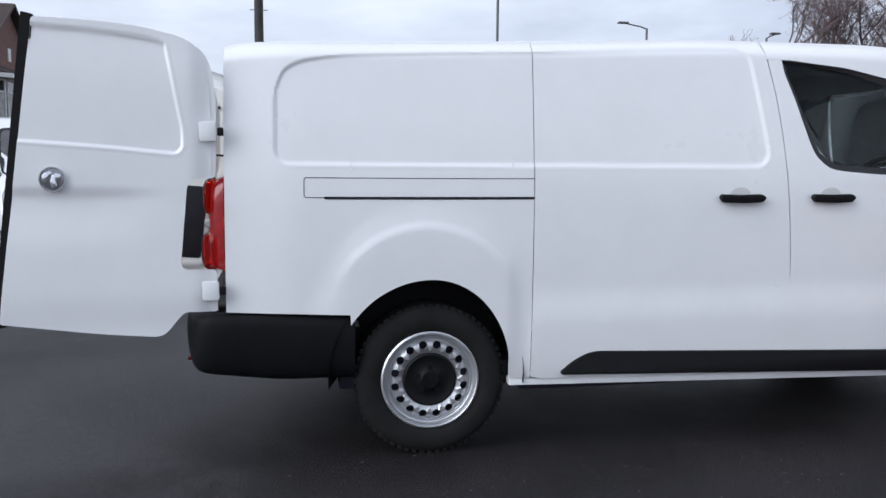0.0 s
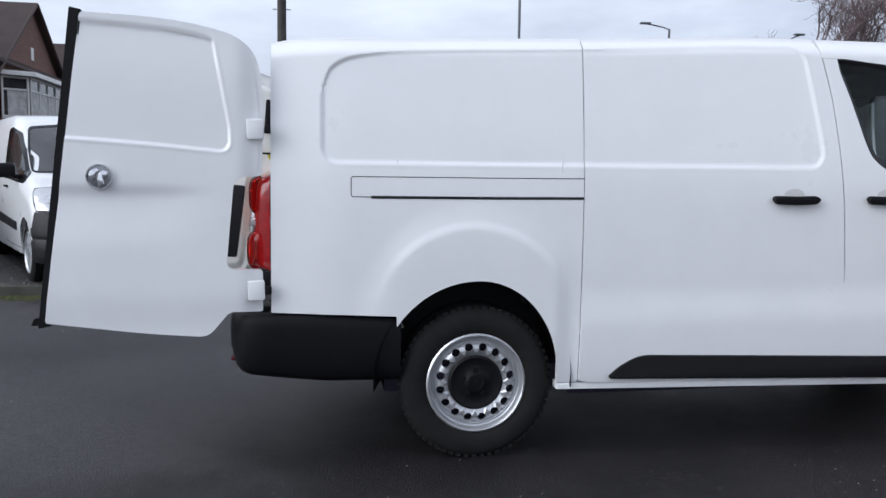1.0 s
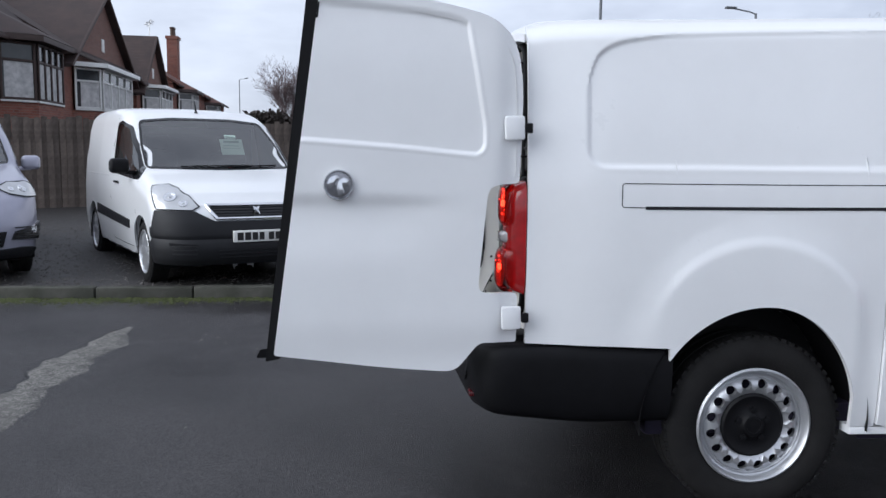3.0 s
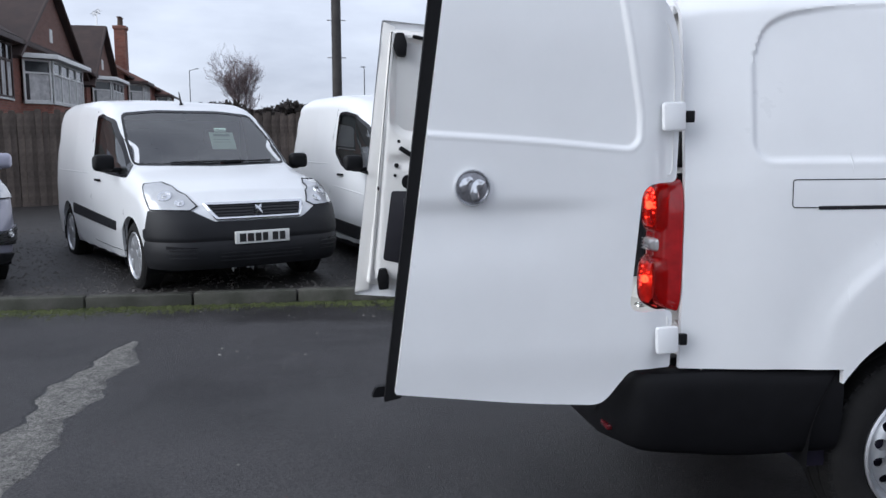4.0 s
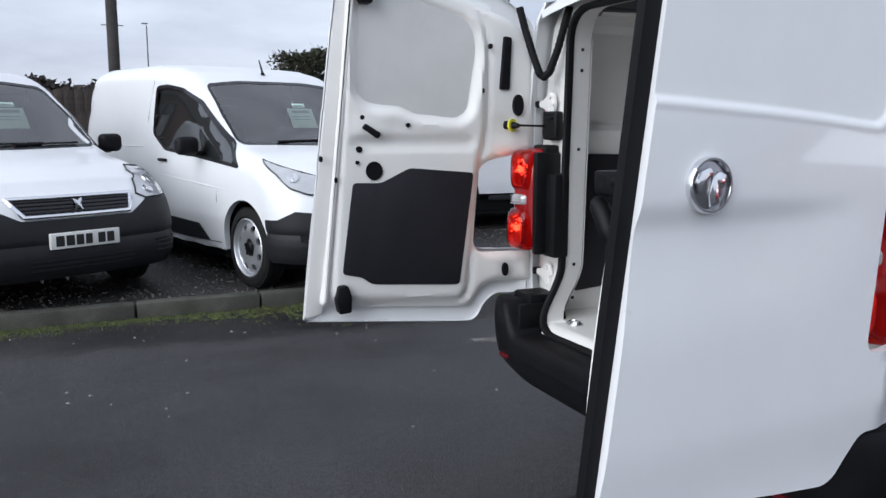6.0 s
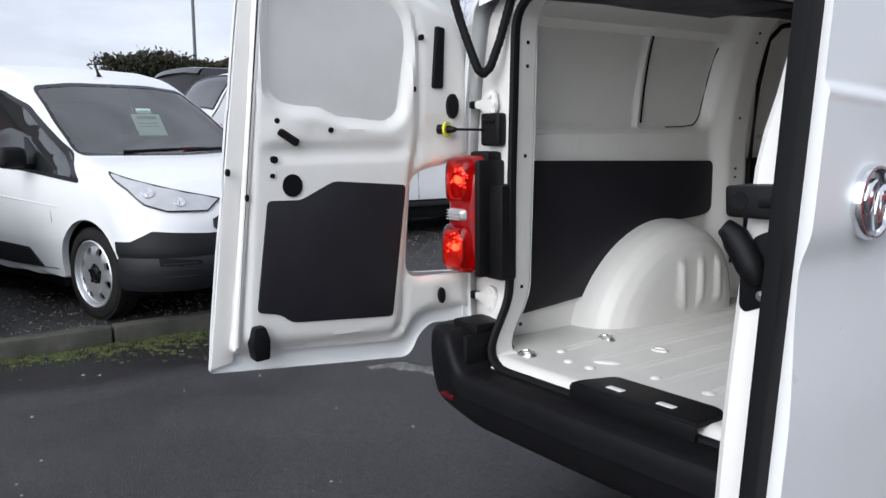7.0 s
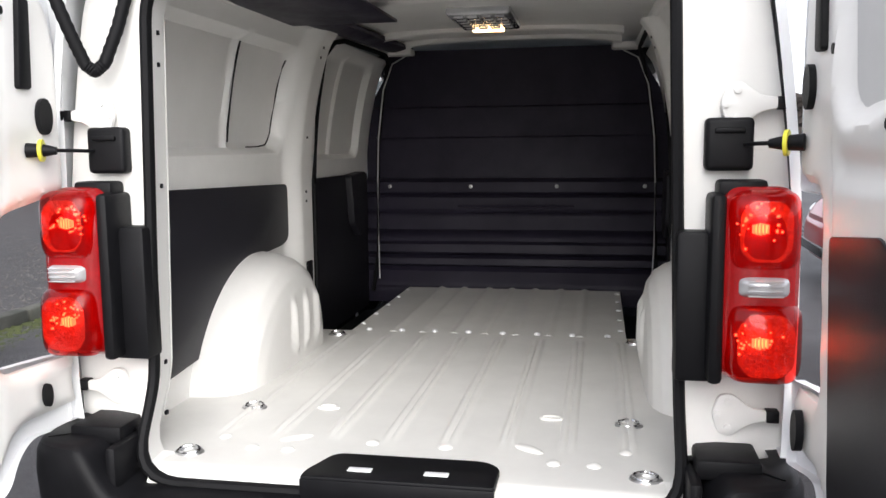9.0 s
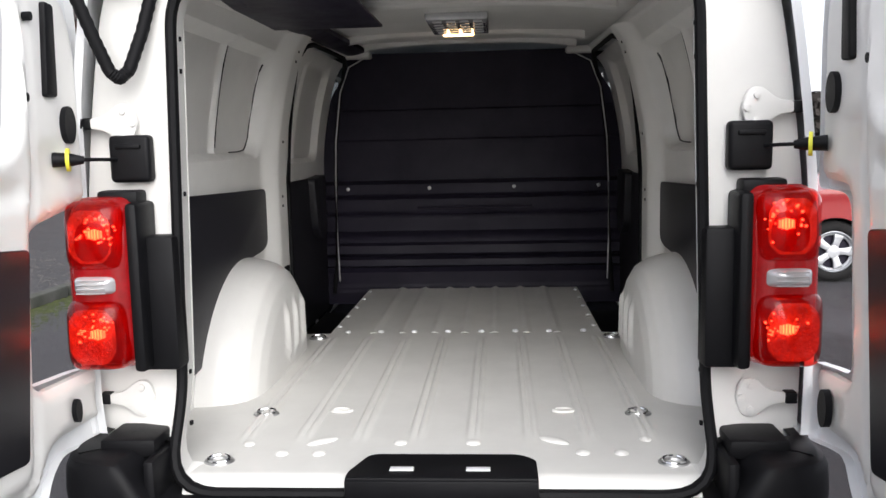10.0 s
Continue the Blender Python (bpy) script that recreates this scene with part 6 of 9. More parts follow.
    if lamp:
        for s in (1, -1):
            b = bmesh.new()
            y0, y1, z0, z1 = lamp

            def lamp_pt(u, v):
                y = y0 + (y1 - y0) * (math.sin(min(1.0, u / 0.7) * math.pi / 2) ** 1.15 if lamp_wrap else u)
                zl = z0 + 0.05 * (1 - u) ** 2
                zh = z0 + 0.10 + (z1 - z0 - 0.10) * u ** 0.8
                z = zl + (zh - zl) * v
                base = bend(0.02 + 0.16 * max(0, z - 0.66), half * y / half) + lamp_wrap * sm(0.55, 1.0, u)
                return (base - 0.028 + 0.05 * (abs(2 * v - 1) ** 4) + 0.03 * abs(2 * u - 1) ** 6, s * y, z)
            grid(b, lamp_pt, 14, 10)
            rim_b = bmesh.new()
            ring = [lamp_pt(k / 8, 0) for k in range(9)] + [lamp_pt(1, k / 4) for k in range(1, 5)] + [lamp_pt(1 - k / 8, 1) for k in range(1, 9)] + [lamp_pt(0, 1 - k / 4) for k in range(1, 4)]
            ring = [(x + 0.004, y, z) for x, y, z in ring]
            tube(rim_b, ring + ring[:1], 0.010, 6)
            part("lamp_bezel", rim_b, GREY_BUMPER, car)
            bmesh.ops.recalc_face_normals(b, faces=b.faces)
            h = part("headlamp", b, CLEAR_LENS, car, "clear headlamp")
            b = bmesh.new()
            yy = y0 + (y1 - y0) * 0.55
            lathe(b, [(0.062, -0.01), (0.060, 0.008), (0.052, 0.010), (0.03, 0.002), (0.001, 0.001)], Matrix.Translation((bend(0.04, yy) - 0.028, s * yy, (z0 + z1) / 2 + 0.02)) @ Matrix.Rotation(radians(-80), 4, "Y"), 24)
            if grille and grille[3]:
                part("reflector", b, CLEAR_LENS, h)
            else:
                b.free()
    if plate:
        b = bmesh.new()
        box(b, -0.078, -0.066, -0.26, 0.26, 0.455, 0.567, 0.004)
        pl = part("number_plate", b, PLATE_W, car, "white number plate")
        for y0, y1 in ((-0.225, -0.165), (-0.150, -0.09), (-0.075, -0.02), (-0.005, 0.045), (0.09, 0.145), (0.16, 0.215)):
            b = bmesh.new()
            box(b, -0.081, -0.076, -y1, -y0, 0.474, 0.548)
            part("plate_bar", b, INK, pl)
    # flank glass, rub strip, handle, mirror
    for pts in side_glass:
        for s in (1, -1):
            b = bmesh.new()
            vs = [b.verts.new((x, s * (half - inset(x, z) + 0.017), z)) for x, z in rounded(pts, 0.05, 4)]
            b.faces.new(vs)
            w = part("side_window", b, CAR_GLASS, car, "tinted side glass")
            w.visible_shadow = False
            # a flat dark sheet takes the place of the shade inside the cabin
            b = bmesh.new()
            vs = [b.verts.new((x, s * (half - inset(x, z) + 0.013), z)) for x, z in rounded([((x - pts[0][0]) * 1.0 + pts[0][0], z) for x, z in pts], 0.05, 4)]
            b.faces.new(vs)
            part("cabin_dark", b, CABIN, car, "dark sheet behind the glass, standing in for the shaded interior")
            b = bmesh.new()
            ring = [Vector((x, s * (half - inset(x, z) + 0.008), z)) for x, z in rounded(pts, 0.05, 4)]
            tube(b, ring + ring[:1], 0.013, 6)
            part("window_rubber", b, BLACK_GL, car)
    if strip:
        for s in (1, -1):
            for pts in strip:
                b = bmesh.new()
                m = Matrix(((1, 0, 0, 0), (0, 0, s, s * (half - 0.004)), (0, 1, 0, 0), (0, 0, 0, 1)))
                prism(b, rounded(pts, 0.02), m, 0.018, 0.005)
                part("rub_strip", b, bumper, car, "dark plastic rub strip")
    # shut lines of the doors
    for s in (1, -1):
        for x in ((wheels[0] + tyre_r + 0.16, wheels[0] + tyre_r + 1.28) if mirrors else ()):
            b = bmesh.new()
            top_z = edge(x) - 0.06
            tube(b, [(x + 0.03 * math.sin(3 * k / 12), s * (half - inset(x, 0.32 + (top_z - 0.32) * k / 12) - 0.001), 0.32 + (top_z - 0.32) * k / 12) for k in range(13)], 0.0045, 6)
            part("door_seam", b, BLACK_GL, car)
        for hx, hz in ((1.95, 0.98),) if mirrors else ():
            b = bmesh.new()
            box(b, hx - 0.09, hx + 0.09, s * (half - 0.006) - 0.02, s * (half - 0.006) + 0.02, hz - 0.014, hz + 0.014, 0.008)
            part("door_handle", b, BLACK_PL, car, "black door handle")
        if mirrors:
            mx, mz = mirrors
            b = bmesh.new()
            y = s * (half + 0.12)
            box(b, mx - 0.05, mx + 0.05, y - 0.11, y + 0.11, mz - 0.08, mz + 0.10, 0.04, 3)
            box(b, mx - 0.02, mx + 0.03, min(y, s * (half - 0.08)), max(y, s * (half - 0.08)), mz - 0.09, mz - 0.04, 0.01)
            part("door_mirror", b, paint if chrome_bar else BLACK_PL, car, "door mirror")
    if aerial:
        ax = aerial
        p = top_pt(ax, 0.0)
        b = bmesh.new()
        tube(b, [p, p + Vector((0.01, 0, 0.03)), p + Vector((0.14, 0, 0.22))], 0.006, 8, [0.022, 0.012, 0.004])
        part("aerial", b, BLACK_PL, car, "short black roof aerial")
    if tail_lamp:
        for s in (1, -1):
            b = bmesh.new()
            z0, z1 = tail_lamp
            y0, y1 = sorted((s * (half - 0.17), s * (half + 0.004)))
            box(b, length - 0.20, length + 0.012, y0, y1, z0, z1, 0.02, 3)
            part("tail_lamp", b, RED_PLAIN, car, "red tail lamp")
    return car


def placed(x, y, hx, hy, z=None):
    """Nose at x, y on the ground there, facing (hx, hy)."""
    a = math.atan2(-hy, -hx)
    return Matrix.Translation((x, y, ground_z(x, max(y, KERB_Y + 0.3)) if z is None else z)) @ Matrix.Rotation(a, 4, "Z")


def table(x, pts):
    """A smooth curve through pts, for arrays."""
    xs, ys = np.array([p[0] for p in pts]), np.array([p[1] for p in pts])
    a = np.clip(x, xs[0], xs[-1])
    w = 0.035
    return sum(np.interp(a + k * w, xs, ys) for k in (-1.5, -0.5, 0.5, 1.5)) / 4


def round_meet(a, b, r):
    """Where two solids overlap, with the edge rounded by r."""
    return np.minimum(-r, np.maximum(a, b)) + np.hypot(np.maximum(a + r, 0), np.maximum(b + r, 0))


class Shell:
    """A vehicle's smooth outer form. x runs from the nose to the tail, y to the sides, z up."""

    def __init__(self, nose, top, length, half, low, bow=0.10, corner=0.32, shoulder=0.13, tuck=0.13):
        self.nose, self.top, self.length, self.half, self.low = nose, top, length, half, low
        self.bow, self.corner, self.shoulder, self.tuck = bow, corner, shoulder, tuck

    def f(self, x, y, z):
        """Below nought inside."""
        s2 = (y / self.half) ** 2
        wide = self.half - self.tuck * np.clip((z - 0.85) / 0.95, 0, 1.2) ** 1.5 - 0.04 * np.clip((0.55 - z) / 0.3, 0, 1) - 0.03 * np.clip((x - self.length + 1.2) / 1.2, 0, 1)
        side = np.abs(y) - wide
        front = table(z, self.nose) + self.bow * s2 - x
        xx = x - (self.bow * 0.9 * s2) * np.clip((2.6 - x) / 0.8, 0, 1)
        slope = (table(xx + 0.02, self.top) - table(xx - 0.02, self.top)) / 0.04
        roof = (z - table(xx, self.top) - 0.035 * (1 - s2)) / np.sqrt(1 + slope ** 2)
        back = x - self.length + 0.05 * np.clip(z - 0.5, 0, 2)
        d = round_meet(front, side, self.corner)
        d = round_meet(d, roof, self.shoulder)
        d = round_meet(d, back, 0.09)
        return np.maximum(d, self.low - z)

    def cast(self, o, d, far, steps=160):
        """From outside at o along d to the skin: arrays of points."""
        o, d = np.asarray(o, float), np.asarray(d, float)
        hit = np.full(len(o), far)
        open_ = np.ones(len(o), bool)
        for k in range(steps + 1):
            t = far * k / steps
            p = o + d * t
            inside = (self.f(p[:, 0], p[:, 1], p[:, 2]) < 0) & open_
            hit[inside] = t
            open_ &= ~inside
        lo, hi = hit - far / steps, hit.copy()
        for _ in range(18):
            mid = (lo + hi) / 2
            p = o + d * mid[:, None]
            ins = self.f(p[:, 0], p[:, 1], p[:, 2]) < 0
            hi, lo = np.where(ins, mid, hi), np.where(ins, lo, mid)
        return o + d * ((lo + hi) / 2)[:, None]

    def on_front(self, pts, out=0.0):
        a = np.array([(-0.4, p[0], p[1]) for p in pts])
        h = self.cast(a, np.tile((1.0, 0, 0), (len(a), 1)), 3.2, 80)
        return h + self.normal(h) * out

    def on_side(self, pts, s, out=0.0):
        a = np.array([(p[0], s * 1.3, p[1]) for p in pts])
        h = self.cast(a, np.tile((0, -s, 0.0), (len(a), 1)), 1.2, 40)
        return h + self.normal(h) * out

    def normal(self, p):
        e = 0.004
        g = np.stack([self.f(*(p + e * v).T) - self.f(*(p - e * v).T) for v in np.eye(3)], 1)
        return g / np.maximum(1e-9, np.linalg.norm(g, axis=1))[:, None]

    def on_round(self, pts, out=0.0):
        """Points by bearing round the nose (degrees from straight ahead, towards +y) and height."""
        a = np.radians([p[0] for p in pts])
        z = np.array([p[1] for p in pts], float)
        o = np.stack([np.full(len(z), 0.95), np.zeros(len(z)), z], 1)
        d = np.stack([-np.cos(a), np.sin(a), np.zeros(len(z))], 1)
        h = self.out_from(o, d, 1.6)
        return h + self.normal(h) * out

    def out_from(self, o, d, far):
        lo, hi = np.zeros(len(o)), np.full(len(o), far)
        for _ in range(22):
            mid = (lo + hi) / 2
            ins = self.f(*(o + d * mid[:, None]).T) < 0
            lo, hi = np.where(ins, mid, lo), np.where(ins, hi, mid)
        return o + d * ((lo + hi) / 2)[:, None]

    def mesh(self, holes, inset=0.0, keep=None):
        """The whole skin as a bmesh, but for faces whose middle lies in one of the holes."""
        n = 232
        a, e = np.array((1.05, 0, 0.66)), np.array((self.length - 0.75, 0, 0.85))
        st = [(0.0, t) for t in np.radians(np.linspace(1.0, 90, 100))] + [(u, math.pi / 2) for u in np.linspace(0.0, 1.0, 110)[1:]] + [(1.0, t) for t in np.radians(np.linspace(90, 179, 22))[1:]]
        o, d = [], []
        for u, th in st:
            for k in range(n):
                ph = 2 * math.pi * k / n
                o.append(a + (e - a) * u)
                d.append((-math.cos(th), math.sin(th) * math.cos(ph), math.sin(th) * math.sin(ph)))
        p = self.out_from(np.array(o), np.array(d), 3.0)
        if inset:
            p = p - self.normal(p) * inset
        m = len(st)
        q = p.reshape(m, n, 3)
        mid = (q[:-1] + q[1:] + np.roll(q, -1, 1)[:-1] + np.roll(q, -1, 1)[1:]) / 4
        cut = np.zeros(mid.shape[:2], bool)
        for h in holes:
            cut |= h(mid[..., 0], mid[..., 1], mid[..., 2])
        if keep:
            cut |= ~keep(mid[..., 0], mid[..., 1], mid[..., 2])
        ii, kk = np.nonzero(~cut)
        gg = (kk + 1) % n
        faces = np.stack([ii * n + kk, (ii + 1) * n + kk, (ii + 1) * n + gg, ii * n + gg], 1).tolist()
        if not keep:
            faces += [list(range(n)), list(range((m - 1) * n, m * n))[::-1]]
        me = bpy.data.meshes.new("skin")
        me.from_pydata(p.tolist(), [], faces)
        bm = bmesh.new()
        bm.from_mesh(me)
        bpy.data.meshes.remove(me)
        bmesh.ops.delete(bm, geom=[v for v in bm.verts if not v.link_faces], context="VERTS")
        return bm


def skin_patch(project, outline, out, su, sv, depth=0.012, shape=None, rim=True):
    """A sheet that follows a vehicle's skin inside an outline, its rim turned in by depth."""
    b = bmesh.new()
    b.faces.new([b.verts.new((u, v, 0)) for u, v in outline])
    us, vs = [p[0] for p in outline], [p[1] for p in outline]
    for c, s, no in ((us, su, (1, 0, 0)), (vs, sv, (0, 1, 0))):
        n = max(1, int((max(c) - min(c)) / s))
        for i in range(1, n):
            w = min(c) + (max(c) - min(c)) * i / n
            bmesh.ops.bisect_plane(b, geom=b.verts[:] + b.edges[:] + b.faces[:], plane_co=[w * k for k in no], plane_no=no)
    verts = b.verts[:]
    flat = [(v.co.x, v.co.y) for v in verts]
    edge = [e for e in b.edges if len(e.link_faces) == 1]
    base, top = project(flat, -depth), project(flat, out)
    for v, q in zip(verts, top):
        v.co = q
    if shape:
        for v, q, w, lo in zip(verts, flat, top, project(flat, 0.0)):
            v.co = Vector(w) + (Vector(w) - Vector(lo)).normalized() * shape(*q)
    at = {v: k for k, v in enumerate(verts)}
    b.normal_update()
    if sum(f.normal.dot(Vector(top[at[f.verts[0]]]) - Vector(base[at[f.verts[0]]])) for f in b.faces) < 0:
        bmesh.ops.reverse_faces(b, faces=b.faces)
    if not rim:
        return b
    low = {}
    for e in edge:
        f = e.link_faces[0]
        ends = [l for l in f.loops if l.edge == e][0]
        p, q = ends.vert, ends.link_loop_next.vert
        for v in (p, q):
            if v not in low:
                low[v] = b.verts.new(base[at[v]])
        b.faces.new((q, p, low[p], low[q]))
    return b


def skin_band(project, outline, inner, outer, out, thick=0.008):
    """A band along a closed outline on the skin; inner and outer: its widths to either side."""
    n = len(outline)
    area = sum(outline[i - 1][0] * outline[i][1] - outline[i][0] * outline[i - 1][1] for i in range(n))
    sgn = 1 if area > 0 else -1
    a, c = [], []
    for i in range(n):
        dx, dy = outline[(i + 1) % n][0] - outline[i - 1][0], outline[(i + 1) % n][1] - outline[i - 1][1]
        l = math.hypot(dx, dy) or 1
        nx, ny = -dy / l * sgn, dx / l * sgn
        u, v = outline[i]
        a.append((u + nx * inner, v + ny * inner))
        c.append((u - nx * outer, v - ny * outer))
    rows = [project(a, -thick), project(a, out), project(c, out), project(c, -thick)]
    b = bmesh.new()
    rows = [[b.verts.new(q) for q in r] for r in rows]
    for r, s in zip(rows, rows[1:]):
        for i in range(n):
            k = (i + 1) % n
            b.faces.new((r[i], r[k], s[k], s[i]))
    bmesh.ops.recalc_face_normals(b, faces=b.faces)
    return b


def fine_line(pts, step):
    """A closed outline cut into short pieces."""
    res = []
    for p, q in zip(pts, pts[1:] + pts[:1]):
        n = max(1, int(math.hypot(q[0] - p[0], q[1] - p[1]) / step))
        res += [(p[0] + (q[0] - p[0]) * k / n, p[1] + (q[1] - p[1]) * k / n) for k in range(n)]
    return res


HEADLAMP = mat("clear_headlamp_cover", (0.55, 0.56, 0.58), 0.15, 0.2, scale=4, alt=(0.42, 0.43, 0.44), coat=0.9)
LAMP_BOWL = mat("bright_lamp_reflector", (0.80, 0.81, 0.83), 0.12, 0.8, var=0.2, scale=20)


def parked_van(name, label, S, at, paint, wheels, tyre_r, screen, side_window, bumper_line, bumper_mat, lamp, grille, grille_rim, vent, seams, handle, mirror, notice=None, cloth=None,
               strip=None, aerial=2.10, plate_z=None, wheel=("spoked", 9, 0.019, 0.12, 0.05), lamp_bowls=(), lower=None, mirror_paint=None, fog=None, side_pressing=None):
    """A parked van with a rounded skin; outlines on the nose are (bearing, height), on the flanks (x, height), of the windscreen (y, height)."""
    car = thing(name, label, "van", at=at)
    arch = tyre_r + 0.052
    scr = fine_line(rounded(screen, 0.06, 5), 0.05)
    win = fine_line(rounded(side_window, 0.05, 4), 0.05)
    in_screen = lambda x, y, z: inside_poly(y, z, scr) & (x < 2.6)
    in_window = lambda x, y, z: inside_poly(x, z, win) & (np.abs(y) > 0.55)
    in_arch = lambda x, y, z: np.any([((x - w) ** 2 + (z - tyre_r) ** 2 < (arch + 0.02) ** 2) for w in wheels], axis=0) & (np.abs(y) > S.half - 0.27)
    part("body_shell", S.mesh([in_screen, in_window, in_arch]), paint, car)
    screen_back = max(p[0] for p in side_window) + 0.12
    # uncut at the side windows: a dark sheet there for the shaded cab
    part("cab_lining", S.mesh([in_screen], 0.035, lambda x, y, z: (x > 0.75) & (x < screen_back) & (z > 0.70)), CABIN, car, "dark cab lining, drawn across behind the side windows too")
    # windscreen with its black border
    front = lambda pts, out: S.on_front(pts, out)
    glass = part("windscreen", skin_patch(front, scr, 0.001, 0.06, 0.06, 0.004, rim=False), CAR_GLASS, car, "tinted windscreen glass")
    glass.visible_shadow = False
    part("screen_border", skin_band(front, scr, 0.020, 0.004, 0.004), BLACK_GL, glass, "black windscreen border")
    part("screen_surround", skin_band(front, scr, -0.003, 0.012, 0.003), paint, car)
    b = bmesh.new()
    lo = min(p[1] for p in screen)
    for y0, y1 in ((0.45, -0.30), (-0.05, -0.62)):
        p = S.on_front([(y0, lo + 0.022), ((y0 + y1) / 2, lo + 0.030), (y1, lo + 0.035)], 0.018)
        tube(b, [Vector(q) for q in p], 0.009, 6)
    part("wiper", b, BLACK_PL, car, "black windscreen wiper")
    # cab: dashboard, seats, wall
    x0 = float(S.on_front([(0.0, lo)])[0][0])
    b = bmesh.new()
    box(b, x0 + 0.06, x0 + 0.55, -S.half + 0.16, S.half - 0.16, 0.66, lo - 0.03, 0.05, 2)
    cabin = part("dashboard", b, CABIN, car, "dark grey dashboard")
    for y in (S.half * 0.45, -S.half * 0.45):
        b = bmesh.new()
        box(b, x0 + 0.75, x0 + 1.20, y - 0.24, y + 0.24, 0.62, 0.82, 0.06, 2)
        box(b, x0 + 1.15, x0 + 1.30, y - 0.23, y + 0.23, 0.75, 1.32, 0.06, 2)
        box(b, x0 + 1.17, x0 + 1.27, y - 0.13, y + 0.13, 1.34, 1.52, 0.04, 2)
        part("cab_seat", b, CABIN, car, "dark cab seat")
    b = bmesh.new()
    box(b, screen_back - 0.05, screen_back, -S.half + 0.16, S.half - 0.16, 0.62, 1.62, 0.02)
    part("cab_wall", b, CABIN, car)
    if notice:
        ny, nz = notice
        c = Vector(S.on_front([(ny, nz)], -0.05)[0])
        m = Matrix.Translation(c) @ Matrix(((0, 0.55, -0.835, 0), (-1, 0, 0, 0), (0, 0.835, 0.55, 0), (0, 0, 0, 1)))
        b = bmesh.new()
        box(b, -0.13, 0.13, -0.12, 0.09, -0.003, 0.003, 0, 1, m)
        box(b, -0.065, 0.065, 0.10, 0.145, -0.003, 0.003, 0, 1, m)
        paper = part("price_notice", b, NOTICE, car, "pale green paper price notice in the windscreen")
        for w0, w1, y0, y1 in ((-0.09, 0.09, 0.040, 0.068), (-0.10, 0.08, -0.005, 0.001), (-0.10, 0.09, -0.035, -0.030), (-0.045, 0.045, 0.118, 0.126)):
            b = bmesh.new()
            box(b, w0, w1, y0, y1, -0.005, 0.005, 0, 1, m)
            part("text_bar", b, FAINT_INK, paper)
    if cloth:
        c = Vector(S.on_front([cloth], -0.16)[0])
        b = bmesh.new()
        bmesh.ops.create_icosphere(b, subdivisions=3, radius=1, matrix=Matrix.Translation(c) @ Matrix.Diagonal((0.07, 0.075, 0.09, 1)))
        for v in b.verts:
            v.co += Vector((0.012 * math.sin(v.co.z * 60), 0.014 * math.sin(v.co.x * 50 + v.co.z * 30), 0))
        part("red_cloth", b, SEAT_RED, cabin, "red cloth on the dashboard")
    # bumper round the nose
    rnd_ = lambda pts, out: S.on_round(pts, out)
    bumper_line = [(a, max(z, S.low + 0.004)) for a, z in bumper_line]
    crease = lambda u, z: 0.016 * sm(0.50, 0.40, z) * sm(0.24, 0.32, z) - 0.010 * math.exp(-((z - 0.50) / 0.012) ** 2)
    bumper = part("front_bumper", skin_patch(rnd_, fine_line(rounded(bumper_line, 0.0, 1), 3.0), 0.014, 2.5, 0.022, 0.010, crease), bumper_mat, car, "dark plastic front bumper")
    if lower:
        lw, z0, z1 = lower
        part("lower_grille", skin_patch(rnd_, rounded([(-lw, z0), (lw, z0), (lw + 2, z1), (-lw - 2, z1)], 0.02, 2), 0.022, 3.0, 0.05), BLACK_GL, bumper, "black lower air intake")
        for z in np.linspace(z0, z1, 5)[1:-1]:
            b = bmesh.new()
            tube(b, [Vector(q) for q in S.on_round([(a, z) for a in np.linspace(-lw + 1, lw - 1, 14)], 0.030)], 0.006, 5)
            part("intake_bar", b, bumper_mat, bumper)
    for s in (1, -1):
        vent_line = [(s * a, z) for a, z in vent]
        v = part("bumper_vent", skin_patch(rnd_, rounded(vent_line, 0.012, 3), 0.024, 3.0, 0.04), BLACK_GL, bumper, "black moulded corner vent")
        za, zb = min(p[1] for p in vent), max(p[1] for p in vent)
        for z in np.linspace(za, zb, 5)[1:-1]:
            b = bmesh.new()
            aa = [p[0] for p in vent]
            tube(b, [Vector(q) for q in S.on_round([(s * a, z) for a in np.linspace(min(aa) + 1.5, max(aa) - 1.5, 8)], 0.028)], 0.007, 5)
            part("vent_slat", b, bumper_mat, v)
        # headlamps: a dark rim, the clear cover and its bright bowls
        line = fine_line(rounded([(s * a, z) for a, z in lamp], [0.03] * len(lamp), 3), 2.0)
        h = part("headlamp", skin_patch(rnd_, line, 0.012, 2.0, 0.025, 0.01, lambda u, z: 0.008 * math.sin(u * 0.5) * 0.3), HEADLAMP, car, "clear glossy headlamp cover")
        b = bmesh.new()
        tube(b, [Vector(q) for q in S.on_round(line + line[:1], 0.010)], 0.0065, 6)
        part("lamp_bezel", b, BLACK_GL if not grille_rim else GREY_BUMPER, h, "dark lamp rim")
        for a, z, r in lamp_bowls:
            p, q = Vector(S.on_round([(s * a, z)], 0.010)[0]), Vector(S.on_round([(s * a, z)], 0.05)[0])
            m = Matrix.Translation(p) @ (q - p).normalized().to_track_quat("Z", "Y").to_matrix().to_4x4()
            b = bmesh.new()
            lathe(b, [(r, 0.0), (r * 0.97, 0.009), (r * 0.86, 0.009), (r * 0.6, 0.003), (r * 0.25, 0.002), (r * 0.2, 0.009), (0.001, 0.010)], m, 28)
            part("lamp_bowl", b, LAMP_BOWL, h, "bright reflector bowl")
